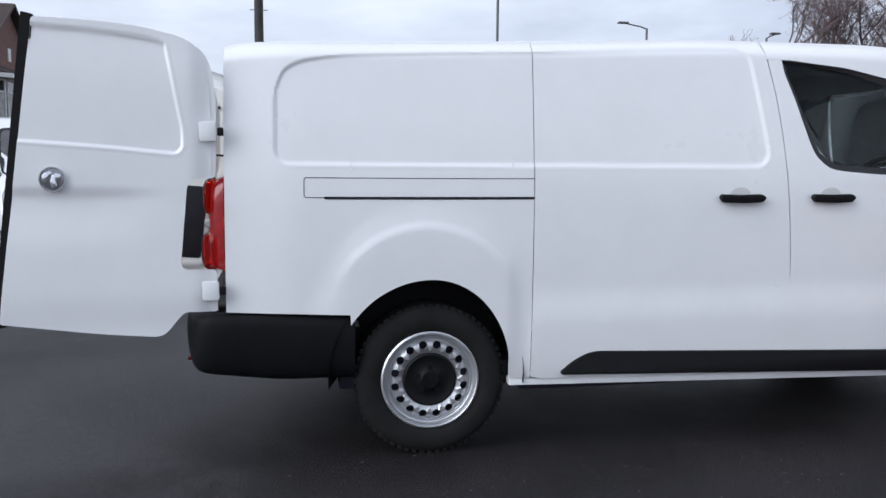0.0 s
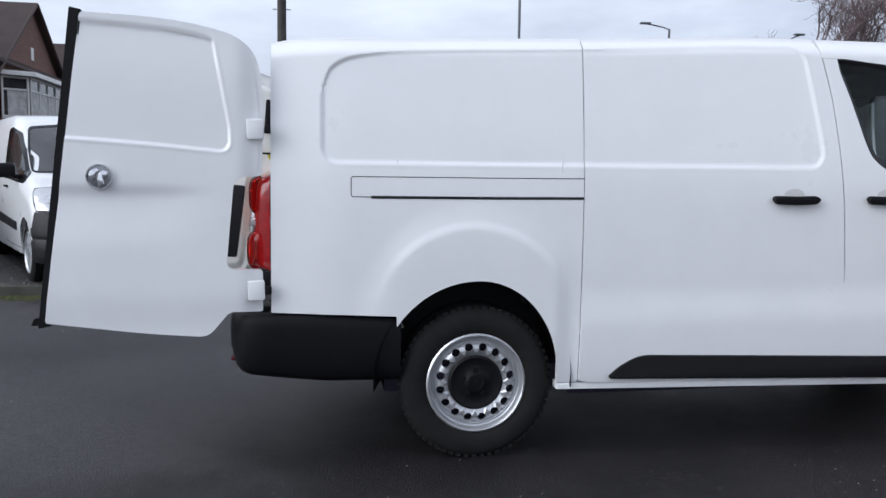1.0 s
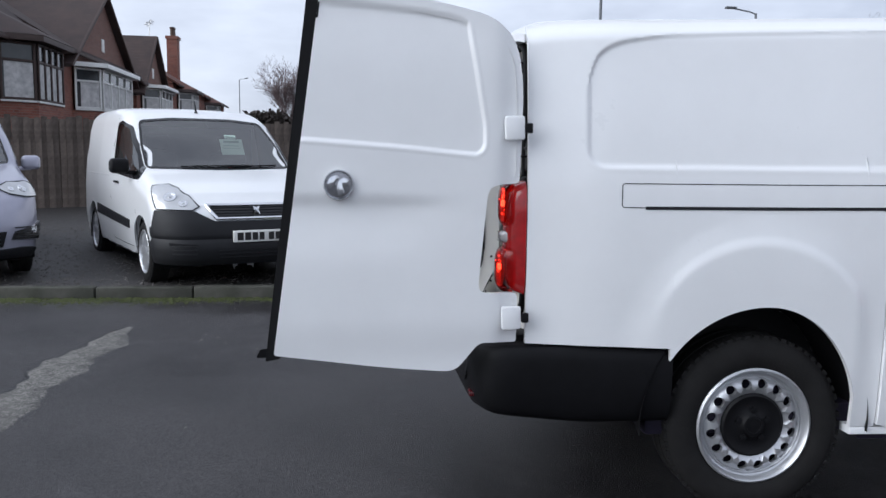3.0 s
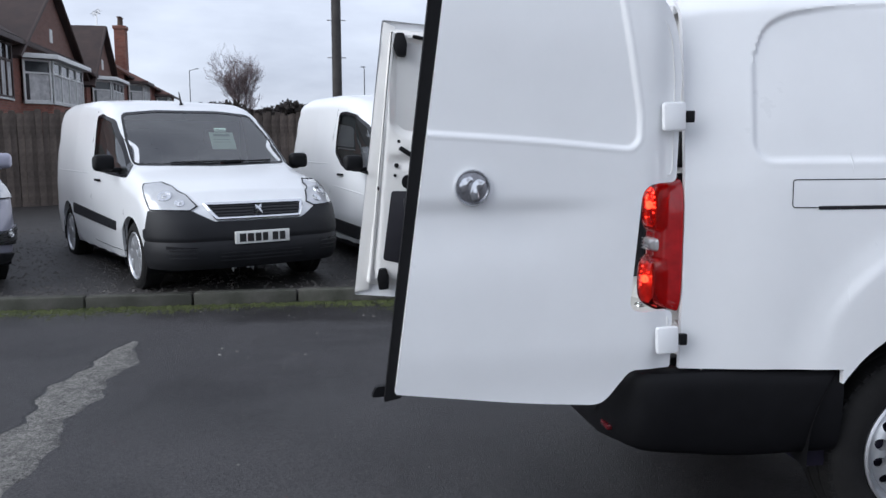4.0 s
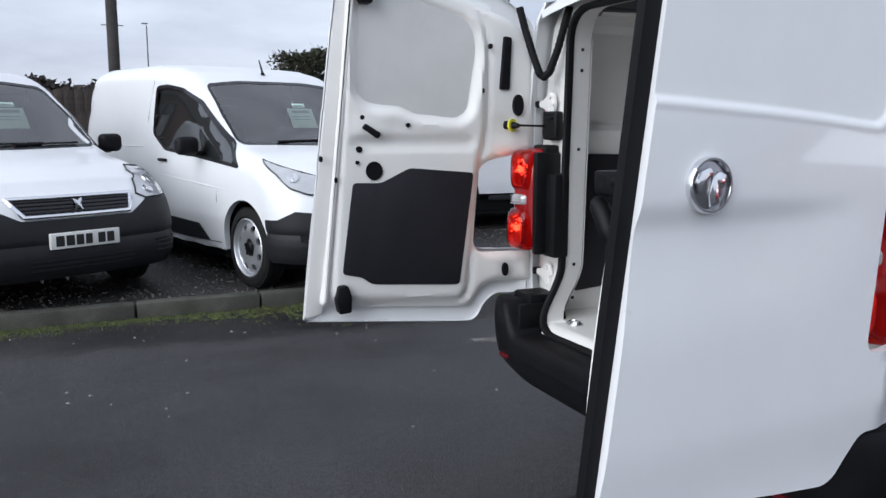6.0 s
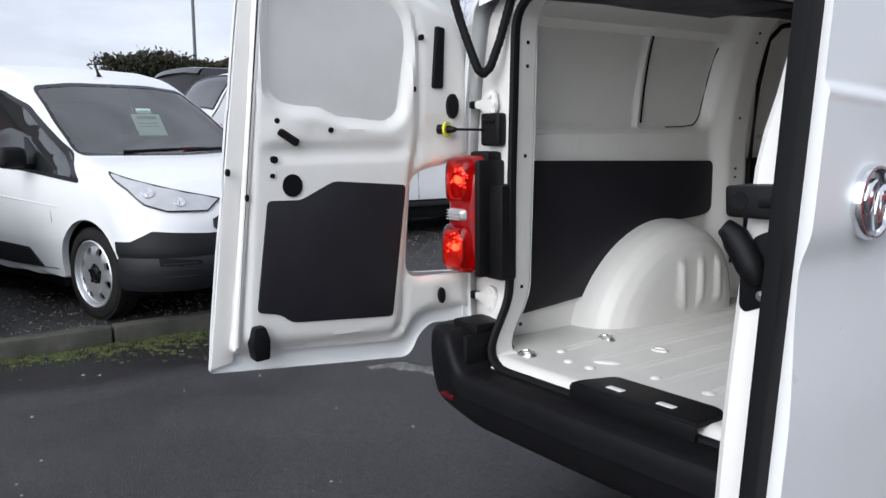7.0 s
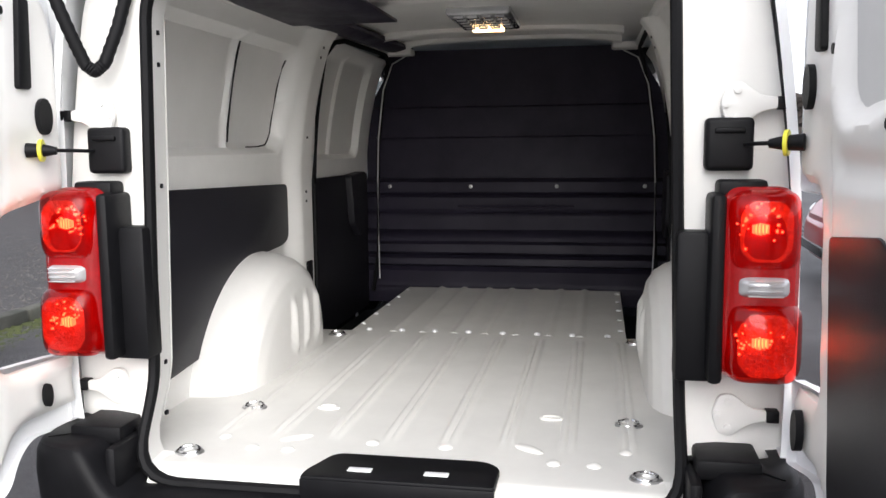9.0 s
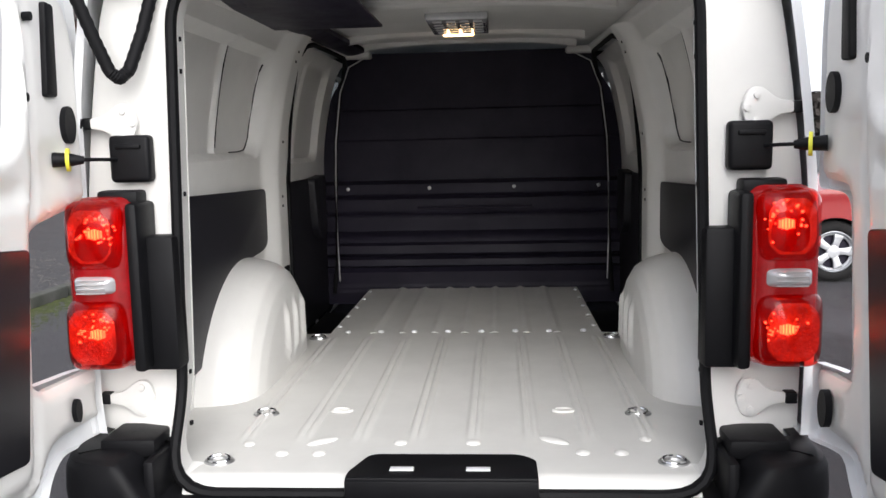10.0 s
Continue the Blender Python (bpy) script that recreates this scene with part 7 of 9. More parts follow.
        if fog:
            p, q = Vector(S.on_round([(s * fog[0], fog[1])], 0.024)[0]), Vector(S.on_round([(s * fog[0], fog[1])], 0.06)[0])
            m = Matrix.Translation(p) @ (q - p).normalized().to_track_quat("Z", "Y").to_matrix().to_4x4()
            b = bmesh.new()
            lathe(b, [(0.045, 0.0), (0.044, 0.010), (0.036, 0.012), (0.03, 0.006), (0.001, 0.010)], m, 24)
            part("fog_lamp", b, LAMP_BOWL, bumper, "small round fog lamp")
    # grille with bars, surround and a plain badge
    gl = fine_line(rounded(grille, 0.03, 3), 2.0)
    g = part("grille", skin_patch(rnd_, gl, 0.016, 2.5, 0.03), BLACK_GL, car, "black front grille")
    g0, g1 = min(p[1] for p in grille), max(p[1] for p in grille)
    for k in range(1, 5):
        z = g0 + (g1 - g0) * k / 5
        reach = [u for u in np.linspace(-40, 40, 161) if inside_poly(np.array([u]), np.array([z]), gl)[0]]
        b = bmesh.new()
        tube(b, [Vector(q) for q in S.on_round([(a, z) for a in np.linspace(reach[0] + 1, reach[-1] - 1, 16)], 0.019)], 0.005, 5)
        part("grille_bar", b, GREY_BUMPER, g)
    if grille_rim:
        b = bmesh.new()
        tube(b, [Vector(q) for q in S.on_round(gl + gl[:1], 0.018)], 0.017, 8)
        part("grille_surround", b, grille_rim, g, "bright chrome grille surround")
    p = Vector(S.on_round([(0, (g0 + g1) / 2)], 0.03)[0])
    b = bmesh.new()
    m = Matrix.Translation(p) @ Matrix(((0, 0, -1, 0), (1, 0, 0, 0), (0, 1, 0, 0), (0, 0, 0, 1)))
    if grille_rim:
        prism(b, rounded([(-0.045, -0.050), (0.0, -0.015), (0.04, -0.052), (0.022, 0.0), (0.045, 0.050), (0.0, 0.03), (-0.03, 0.052), (-0.022, 0.0)], 0.006), m, 0.012, 0.003)
        part("badge", b, CHROME, g, "small chrome badge")
    else:
        prism(b, [(0.075 * math.cos(t), 0.034 * math.sin(t)) for t in [2 * math.pi * k / 28 for k in range(28)]], m, 0.012, 0.004)
        part("badge", b, mat("dark_blue_badge", (0.01, 0.02, 0.08), 0.25, coat=0.6), g, "oval dark blue badge")
    if plate_z:
        p = Vector(S.on_round([(0, plate_z)], 0.036)[0])
        b = bmesh.new()
        box(b, p.x - 0.006, p.x + 0.03, -0.26, 0.26, plate_z - 0.056, plate_z + 0.056, 0.004)
        pl = part("number_plate", b, PLATE_W, car, "white number plate")
        for y0, y1 in ((-0.225, -0.165), (-0.150, -0.09), (-0.075, -0.02), (-0.005, 0.045), (0.09, 0.145), (0.16, 0.215)):
            b = bmesh.new()
            box(b, p.x - 0.009, p.x - 0.004, -y1, -y0, plate_z - 0.037, plate_z + 0.037)
            part("plate_bar", b, INK, pl)
    # flanks
    for s in (1, -1):
        side = lambda pts, out, s=s: S.on_side(pts, s, out)
        w = part("side_window", skin_patch(side, win, 0.000, 0.15, 0.12, 0.004, rim=False), CAR_GLASS, car, "tinted side glass")
        w.visible_shadow = False
        part("window_rubber", skin_band(side, win, 0.024, 0.006, 0.004), BLACK_GL, w, "black window surround")
        part("window_surround", skin_band(side, win, -0.005, 0.012, 0.003), paint, car)
        for wx in wheels:
            ring = [(wx + (arch + 0.006) * math.cos(t), tyre_r + (arch + 0.006) * math.sin(t)) for t in np.radians(np.linspace(-24, 204, 44))]
            rim_in = side(ring, 0.004)
            rim_out = side([(wx + (x - wx) * 1.17, tyre_r + (z - tyre_r) * 1.17) for x, z in ring], 0.003)
            back = rim_in.copy()
            back[:, 1] -= s * 0.05
            b = bmesh.new()
            rows = [[b.verts.new(q) for q in r] for r in (back, rim_in, rim_out)]
            for r, r2 in zip(rows, rows[1:]):
                for i in range(len(ring) - 1):
                    b.faces.new((r[i], r[i + 1], r2[i + 1], r2[i]))
            bmesh.ops.recalc_face_normals(b, faces=b.faces)
            part("arch_lip", b, paint, car)
            b = bmesh.new()
            ra = arch + 0.03
            grid(b, lambda u, v: (wx + ra * math.cos(math.pi * (-0.1 + 1.2 * u)), s * (S.half - 0.03 - 0.25 * v), tyre_r + ra * math.sin(math.pi * (-0.1 + 1.2 * u))), 24, 3)
            b.faces.new([b.verts.new((wx + ra * math.cos(math.pi * (-0.1 + 1.2 * k / 24)), s * (S.half - 0.28), tyre_r + ra * math.sin(math.pi * (-0.1 + 1.2 * k / 24)))) for k in range(25)])
            part("arch_liner", b, RUBBER, car)
            st, holes, hr, hring, cap = wheel
            steel_wheel(car, (wx, s * (S.half - 0.03), tyre_r), s, tyre_r, 0.19, tyre_r - 0.095, holes, hr, hring, cap, st)
        for line in strip or ():
            part("rub_strip", skin_patch(side, fine_line(rounded(line, 0.015, 2), 0.2), 0.012, 0.15, 0.06), bumper_mat, car, "dark plastic rub strip")
        for line in seams:
            b = bmesh.new()
            tube(b, [Vector(q) for q in side(line, -0.001)], 0.0042, 5)
            part("door_seam", b, GREY_BUMPER, car)
        for line in side_pressing or ():
            b = bmesh.new()
            tube(b, [Vector(q) for q in side(line, -0.003)], 0.008, 8)
            part("side_pressing", b, paint, car)
        p = Vector(side([handle], 0.016)[0])
        b = bmesh.new()
        box(b, p.x - 0.085, p.x + 0.085, p.y - 0.014, p.y + 0.014, p.z - 0.013, p.z + 0.013, 0.009, 3)
        part("door_handle", b, BLACK_PL, car, "black door handle")
        p = Vector(side([mirror], 0.0)[0])
        b = bmesh.new()
        yy = p.y + s * 0.14
        box(b, p.x - 0.07, p.x + 0.06, yy - 0.10, yy + 0.10, p.z - 0.075, p.z + 0.085, 0.05, 4)
        box(b, p.x - 0.03, p.x + 0.05, min(yy, p.y - s * 0.03), max(yy, p.y - s * 0.03), p.z - 0.085, p.z - 0.04, 0.012)
        part("door_mirror", b, mirror_paint or BLACK_PL, car, "rounded door mirror")
    b = bmesh.new()
    box(b, 0.55, S.length - 0.3, -S.half + 0.14, S.half - 0.14, 0.17, 0.40, 0.03)
    part("underbody", b, RUBBER, car, "dark underside")
    if aerial:
        z = float(table(np.array([aerial]), S.top)[0]) + 0.03
        p = Vector((aerial, 0, z))
        b = bmesh.new()
        tube(b, [p, p + Vector((0.01, 0, 0.03)), p + Vector((0.07, 0, 0.15))], 0.006, 8, [0.026, 0.012, 0.005])
        part("aerial", b, BLACK_PL, car, "short black roof aerial")
    return car


SMALL_VAN = Shell([(0.15, 0.10), (0.30, 0.02), (0.42, 0.0), (0.60, 0.015), (0.70, 0.05), (0.80, 0.11), (0.9, 0.22)],
                  [(0.0, 0.74), (0.10, 0.82), (0.25, 0.885), (0.55, 0.985), (1.0, 1.085), (1.10, 1.12), (1.20, 1.19), (1.55, 1.45), (1.90, 1.67), (2.05, 1.735), (2.3, 1.785), (2.8, 1.82), (4.0, 1.82), (4.4, 1.77)],
                  4.36, 0.93, 0.25)
MEDIUM_VAN = Shell([(0.15, 0.12), (0.30, 0.03), (0.42, 0.0), (0.60, 0.012), (0.72, 0.04), (0.85, 0.10), (0.98, 0.22)],
                   [(0.0, 0.80), (0.10, 0.88), (0.25, 0.95), (0.60, 1.055), (1.0, 1.135), (1.10, 1.17), (1.20, 1.25), (1.60, 1.52), (2.00, 1.74), (2.15, 1.80), (2.5, 1.87), (3.0, 1.91), (4.4, 1.92), (4.85, 1.86)],
                   4.80, 0.91, 0.265, corner=0.36)
SILVER_VAN = Shell([(0.15, 0.10), (0.30, 0.02), (0.42, 0.0), (0.60, 0.01), (0.75, 0.04), (0.88, 0.11), (0.98, 0.22)],
                   [(0.0, 0.82), (0.10, 0.90), (0.25, 0.965), (0.60, 1.06), (1.0, 1.14), (1.10, 1.17), (1.20, 1.25), (1.55, 1.50), (1.95, 1.71), (2.1, 1.76), (2.4, 1.81), (3.0, 1.83), (4.0, 1.80), (4.4, 1.72)],
                   4.40, 0.91, 0.25, corner=0.34)
parked_van("small_panel_van", "small white panel van with dark plastic bumper, parked on gravel", SMALL_VAN, placed(-1.671, 5.295, 0.455, -0.890, 0.06), CAR_WHITE, (0.86, 3.58), 0.315,
           [(-0.79, 1.150), (0.0, 1.135), (0.79, 1.150), (0.76, 1.42), (0.695, 1.670), (0.35, 1.705), (-0.35, 1.705), (-0.695, 1.670), (-0.76, 1.42)],
           [(1.06, 1.04), (1.42, 1.32), (1.86, 1.60), (2.12, 1.665), (2.28, 1.64), (2.24, 1.09)],
           [(-60, 0.24), (-20, 0.235), (20, 0.235), (60, 0.24), (61, 0.60), (58.5, 0.61), (57, 0.765), (36, 0.757), (25, 0.665), (-25, 0.665), (-36, 0.757), (-57, 0.765), (-58.5, 0.61), (-61, 0.60)],
           GREY_BUMPER, [(56, 0.775), (66, 0.93), (71, 0.985), (64, 1.0), (54, 0.965), (43, 0.90), (34.5, 0.80), (37, 0.765)],
           [(31, 0.805), (24, 0.685), (-24, 0.685), (-31, 0.805)], CHROME, [(46, 0.47), (33, 0.45), (32, 0.33), (45, 0.34)],
           ([(1.12, 0.40), (1.10, 0.70), (1.08, 1.02)], [(2.34, 0.33), (2.36, 0.80), (2.36, 1.40), (2.32, 1.70)], [(1.14, 0.33), (1.7, 0.32), (2.34, 0.33)]),
           (2.02, 0.985), (1.36, 1.17), notice=(-0.24, 1.44), cloth=(-0.12, 1.20), strip=([(1.40, 0.515), (1.38, 0.605), (3.20, 0.69), (3.22, 0.575)],), plate_z=0.52,
           lamp_bowls=((52, 0.885, 0.066), (43, 0.825, 0.045)), lower=(24, 0.30, 0.42),
           side_pressing=([(2.45, 1.05), (3.2, 1.05), (4.1, 1.05)],))
parked_van("medium_panel_van", "white panel van with steel wheels, parked on gravel", MEDIUM_VAN, placed(0.645, 5.02, 0.28, -0.96, 0.06), CAR_WHITE, (0.84, 3.80), 0.335,
           [(-0.77, 1.170), (0.0, 1.155), (0.77, 1.170), (0.745, 1.42), (0.675, 1.70), (0.35, 1.735), (-0.35, 1.735), (-0.675, 1.70), (-0.745, 1.42)],
           [(0.90, 0.985), (1.20, 1.20), (1.76, 1.54), (2.12, 1.665), (2.50, 1.71), (2.74, 1.70), (2.70, 1.25), (2.40, 1.10), (1.70, 1.055)],
           [(-60, 0.25), (-20, 0.24), (20, 0.24), (60, 0.25), (62, 0.60), (55, 0.605), (47, 0.675), (28, 0.645), (-28, 0.645), (-47, 0.675), (-55, 0.605), (-62, 0.60)],
           GREY_BUMPER, [(71, 1.055), (53, 0.985), (37, 0.92), (20, 0.862), (27, 0.790), (42, 0.80), (50, 0.845), (58, 0.94)],
           [(6, 0.815), (17, 0.79), (25, 0.735), (25, 0.68), (18, 0.585), (0, 0.565), (-18, 0.585), (-25, 0.68), (-25, 0.735), (-17, 0.79), (-6, 0.815)], None, [(45, 0.50), (31, 0.47), (31, 0.33), (44, 0.35)],
           ([(1.30, 0.33), (1.32, 0.70), (1.33, 1.06)], [(2.82, 0.33), (2.84, 0.80), (2.86, 1.40), (2.82, 1.76)], [(1.30, 0.33), (2.0, 0.32), (2.82, 0.33)]),
           (2.42, 1.005), (1.62, 1.15), notice=(-0.05, 1.45), cloth=(-0.30, 1.26), strip=([(1.52, 0.33), (1.70, 0.468), (3.35, 0.515), (3.40, 0.36), (1.82, 0.325)],),
           wheel=("steel", 8, 0.028, 0.170, 0.06), lamp_bowls=((50, 0.915, 0.046), (38, 0.855, 0.040)), lower=(22, 0.30, 0.44),
           side_pressing=([(2.95, 1.12), (3.6, 1.12), (4.5, 1.12)], [(1.2, 0.80), (2.4, 0.86), (4.4, 0.92)]))
parked_van("silver_van", "silver-lilac passenger van with dark grille, parked on gravel", SILVER_VAN, placed(-4.64, 5.25, 0.50, -0.866, 0.06), LILAC, (0.88, 3.66), 0.325,
           [(-0.77, 1.175), (0.0, 1.16), (0.77, 1.175), (0.74, 1.42), (0.67, 1.67), (0.3, 1.70), (-0.3, 1.70), (-0.67, 1.67), (-0.74, 1.42)],
           [(1.10, 1.08), (1.45, 1.30), (1.90, 1.60), (2.40, 1.665), (2.52, 1.64), (2.50, 1.10)],
           [(-50, 0.24), (-20, 0.235), (20, 0.235), (50, 0.24), (52, 0.34), (40, 0.36), (20, 0.33), (-20, 0.33), (-40, 0.36), (-52, 0.34)],
           GREY_BUMPER, [(36, 0.945), (46, 0.995), (60, 1.0), (66, 0.97), (60, 0.85), (48, 0.85), (40, 0.88)],
           [(25, 0.965), (32, 0.93), (30, 0.79), (19, 0.69), (0, 0.67), (-19, 0.69), (-30, 0.79), (-32, 0.93), (-25, 0.965)], None, [(58, 0.60), (36, 0.52), (34, 0.44), (56, 0.42)],
           ([(1.20, 0.40), (1.20, 1.04)], [(2.58, 0.33), (2.60, 1.0), (2.56, 1.70)]), (2.30, 1.0), (1.42, 1.18), notice=(-0.35, 1.42), wheel=("spoked", 5, 0.019, 0.12, 0.05),
           lamp_bowls=((50, 0.925, 0.045), (43, 0.925, 0.03)), lower=(30, 0.37, 0.52), mirror_paint=LILAC, fog=(47, 0.53))
vehicle("pickup_car", "white pickup with canopy, red tail lamps and alloy wheels", placed(6.55, 8.50, 0.998, -0.06, 0.14), CAR_WHITE,
        [(0.0, 0.90), (0.08, 1.06), (0.4, 1.14), (1.3, 1.22), (1.45, 1.26), (2.05, 1.78), (2.3, 1.84), (3.3, 1.87), (4.55, 1.89), (4.78, 1.84), (5.10, 1.46), (5.14, 1.42), (5.2, 1.38)],
        5.22, 0.92, (0.95, 4.10), 0.38, screen=(1.42, 2.10), rear_screen=(4.80, 5.08), side_glass=([(1.75, 1.18), (2.15, 1.60), (3.3, 1.62), (3.3, 1.16)],),
        strip=([(1.45, 0.34), (3.55, 0.34), (3.55, 0.40), (1.45, 0.40)],), low=0.42, tail_lamp=(1.08, 1.34), spokes=6, plate=False, chrome_bar=True, mirrors=(1.8, 1.25))
vehicle("dark_van", "dark grey boxy van parked at the back", placed(7.0, 11.8, 0.995, 0.05), DARKGREY,
        [(0.0, 0.9), (0.1, 1.05), (0.8, 1.2), (1.5, 1.85), (2.0, 2.05), (4.7, 2.08), (4.78, 2.05), (4.8, 2.0)], 4.8, 0.98, (0.95, 3.9), 0.34, screen=(0.85, 1.6), plate=False, spokes=6)
vehicle("red_car", "red hatchback car parked on the yard", placed(7.2, -1.72, 0.05, 0.999, -0.012), CAR_RED,
        [(0.0, 0.62), (0.08, 0.74), (0.3, 0.84), (1.0, 0.96), (1.1, 0.99), (1.8, 1.40), (2.2, 1.46), (3.2, 1.42), (3.8, 1.10), (4.0, 0.95)], 4.0, 0.86, (0.8, 3.3), 0.30,
        screen=(1.05, 1.85), side_glass=([(1.4, 0.98), (1.85, 1.32), (2.9, 1.34), (3.2, 1.0)],), bumper=CAR_RED, plate=False, spokes=5, lamp=(0.4, 0.8, 0.60, 0.80))

# ---- kerb, moss, stones and patches in the yard ----
rnd = random.Random(11)
MOSS = mat("wet_moss", (0.066, 0.078, 0.020), 0.9, scale=9, alt=(0.030, 0.038, 0.012), bump=0.6, bump_scale=140)
GRASS = mat("short_grass", (0.075, 0.105, 0.024), 0.8, scale=3, alt=(0.055, 0.052, 0.020))
KERB = mat("weathered_kerb_stone", (0.085, 0.082, 0.072), 0.85, scale=4, alt=(0.036, 0.038, 0.028), bump=0.5, bump_scale=60, rand=0.15)
PEBBLE = mat("mixed_pebbles", (0.20, 0.18, 0.165), 0.7, scale=15, alt=(0.055, 0.05, 0.05))
WET_STONE = mat("wet_gravel_stones", (0.13, 0.12, 0.112), 0.6, scale=15, alt=(0.030, 0.028, 0.028))
GRIT = mat("pale_grit", (0.30, 0.29, 0.27), 0.8, scale=15, alt=(0.12, 0.11, 0.10))
PATCH = mat("bare_worn_concrete", (0.150, 0.145, 0.135), 0.9, scale=11, alt=(0.075, 0.073, 0.070), bump=0.9, bump_scale=90, speck=0.75, speck_scale=70)
CRACK = mat("dark_wet_crack", (0.010, 0.010, 0.011), 0.5, var=0.3, scale=20)

kerb = thing("kerb", "low weathered concrete kerb with moss along its foot", "kerb", kind="structure")
KL = 0.915
stone_mesh = None
for i in range(40):
    if stone_mesh is None:
        b = bmesh.new()
        box(b, 0.006, KL - 0.006, -0.065, 0.065, -0.12, 0.104, 0.022, 2)
        stone_mesh = finish("kerb_stone", b, KERB)
    o = new("kerb_stone", stone_mesh)
    o.parent = kerb
    o.matrix_world = Matrix.Translation((-16 + KL * i, KERB_Y + rnd.uniform(-0.006, 0.006), rnd.uniform(-0.008, 0.004))) @ Matrix.Rotation(rnd.uniform(-0.008, 0.008), 4, "Z")


def lumps(name, label, category, material, count, place, size, flat=0.6, seed=1, steps=1):
    """Small loose stones, each a jittered low-poly lump, in one mesh."""
    r = random.Random(seed)
    verts, faces = [], []
    base_v = [(1, 0, 0), (-1, 0, 0), (0, 1, 0), (0, -1, 0), (0, 0, 1), (0, 0, -0.5)]
    base_f = [(0, 2, 4), (2, 1, 4), (1, 3, 4), (3, 0, 4), (2, 0, 5), (1, 2, 5), (3, 1, 5), (0, 3, 5)]
    for _ in range(count):
        x, y = place(r)
        s = size * (0.35 + r.random() ** 2.2 * 1.5)
        a = r.uniform(0, 6.28)
        k = len(verts)
        z = ground_z(x, y)
        for vx, vy, vz in base_v:
            vx, vy, vz = vx * r.uniform(.7, 1.3), vy * r.uniform(.6, 1.1), vz * r.uniform(.7, 1.2)
            verts.append((x + s * (vx * math.cos(a) - vy * math.sin(a)), y + s * (vx * math.sin(a) + vy * math.cos(a)), z + s * flat * vz + 0.2 * s * flat))
        faces += [tuple(k + q for q in f) for f in base_f]
    me = bpy.data.meshes.new(name)
    me.from_pydata(verts, [], faces)
    me.materials.append(material)
    return tagged(new(name, me), label, category, "", "stuff")


lumps("gravel", "wet mixed gravel stones under the parked vans", "gravel", WET_STONE, 26000, lambda r: (r.uniform(-9, 9), KERB_Y + 0.1 + 5.5 * r.random() ** 1.5), 0.013, seed=3)
lumps("grit", "pale loose grit scattered on the asphalt", "grit", GRIT, 420, lambda r: (r.uniform(-6, 7), 5.05 - 4.2 * r.random() ** 2.6), 0.008, seed=4)
lumps("fine_grit", "fine pale specks lying on the asphalt", "grit", PEBBLE, 9000, lambda r: (r.uniform(-5, 6), r.uniform(-3.0, 5)), 0.0034, seed=5)


def moss_fn(x):
    n = 0.5 + 0.5 * math.sin(x * 1.3 + 0.6) * math.sin(x * 0.47 + 2.0)
    n += 0.9 * math.exp(-((x - 0.1) / 1.0) ** 2) + 1.0 * math.exp(-((x - 5.2) / 1.6) ** 2) + 0.35 * math.exp(-((x + 2.4) / 0.8) ** 2)
    return n


b = bmesh.new()
for i in range(4200):
    x = rnd.uniform(-9, 9)
    w = 0.10 + 0.38 * min(1.6, moss_fn(x))
    d = w * abs(rnd.gauss(0, 0.45))
    y = KERB_Y - 0.062 - d
    r = rnd.uniform(0.012, 0.04) * (1.2 - 0.6 * min(1, d / w))
    a0 = rnd.uniform(0, 6.28)
    ring = [b.verts.new((x + r * rnd.uniform(.6, 1.2) * math.cos(a0 + k * 1.2566), min(KERB_Y - 0.05, y + r * rnd.uniform(.6, 1.2) * math.sin(a0 + k * 1.2566)), -0.011)) for k in range(5)]
    top = b.verts.new((x, y, -0.012 + r * 0.42))
    for k in range(5):
        b.faces.new((ring[k], ring[(k + 1) % 5], top))
thing("moss", "green and brown moss clumps along the kerb foot", "moss", b, MOSS, kind="stuff")
b = bmesh.new()
for i in range(9000):
    x = rnd.choice((rnd.gauss(5.4, 1.2), rnd.gauss(0.0, 0.7), rnd.gauss(-2.6, 0.8), rnd.uniform(-9, 9)))
    y = KERB_Y - 0.06 - abs(rnd.gauss(0, 0.16 + 0.25 * math.exp(-((x - 5.4) / 1.4) ** 2)))
    h = rnd.uniform(0.010, 0.032)
    a, l = rnd.uniform(0, 6.28), rnd.uniform(0.0, 0.02)
    w = 0.0022
    p = Vector((x, y, -0.014))
    v = [b.verts.new(p + Vector((w * math.cos(a), w * math.sin(a), 0))), b.verts.new(p - Vector((w * math.cos(a), w * math.sin(a), 0))), b.verts.new(p + Vector((l * math.sin(a), -l * math.cos(a), h)))]
    b.faces.new(v)
thing("grass", "thin green grass growing at the kerb foot", "grass", b, GRASS, kind="stuff")


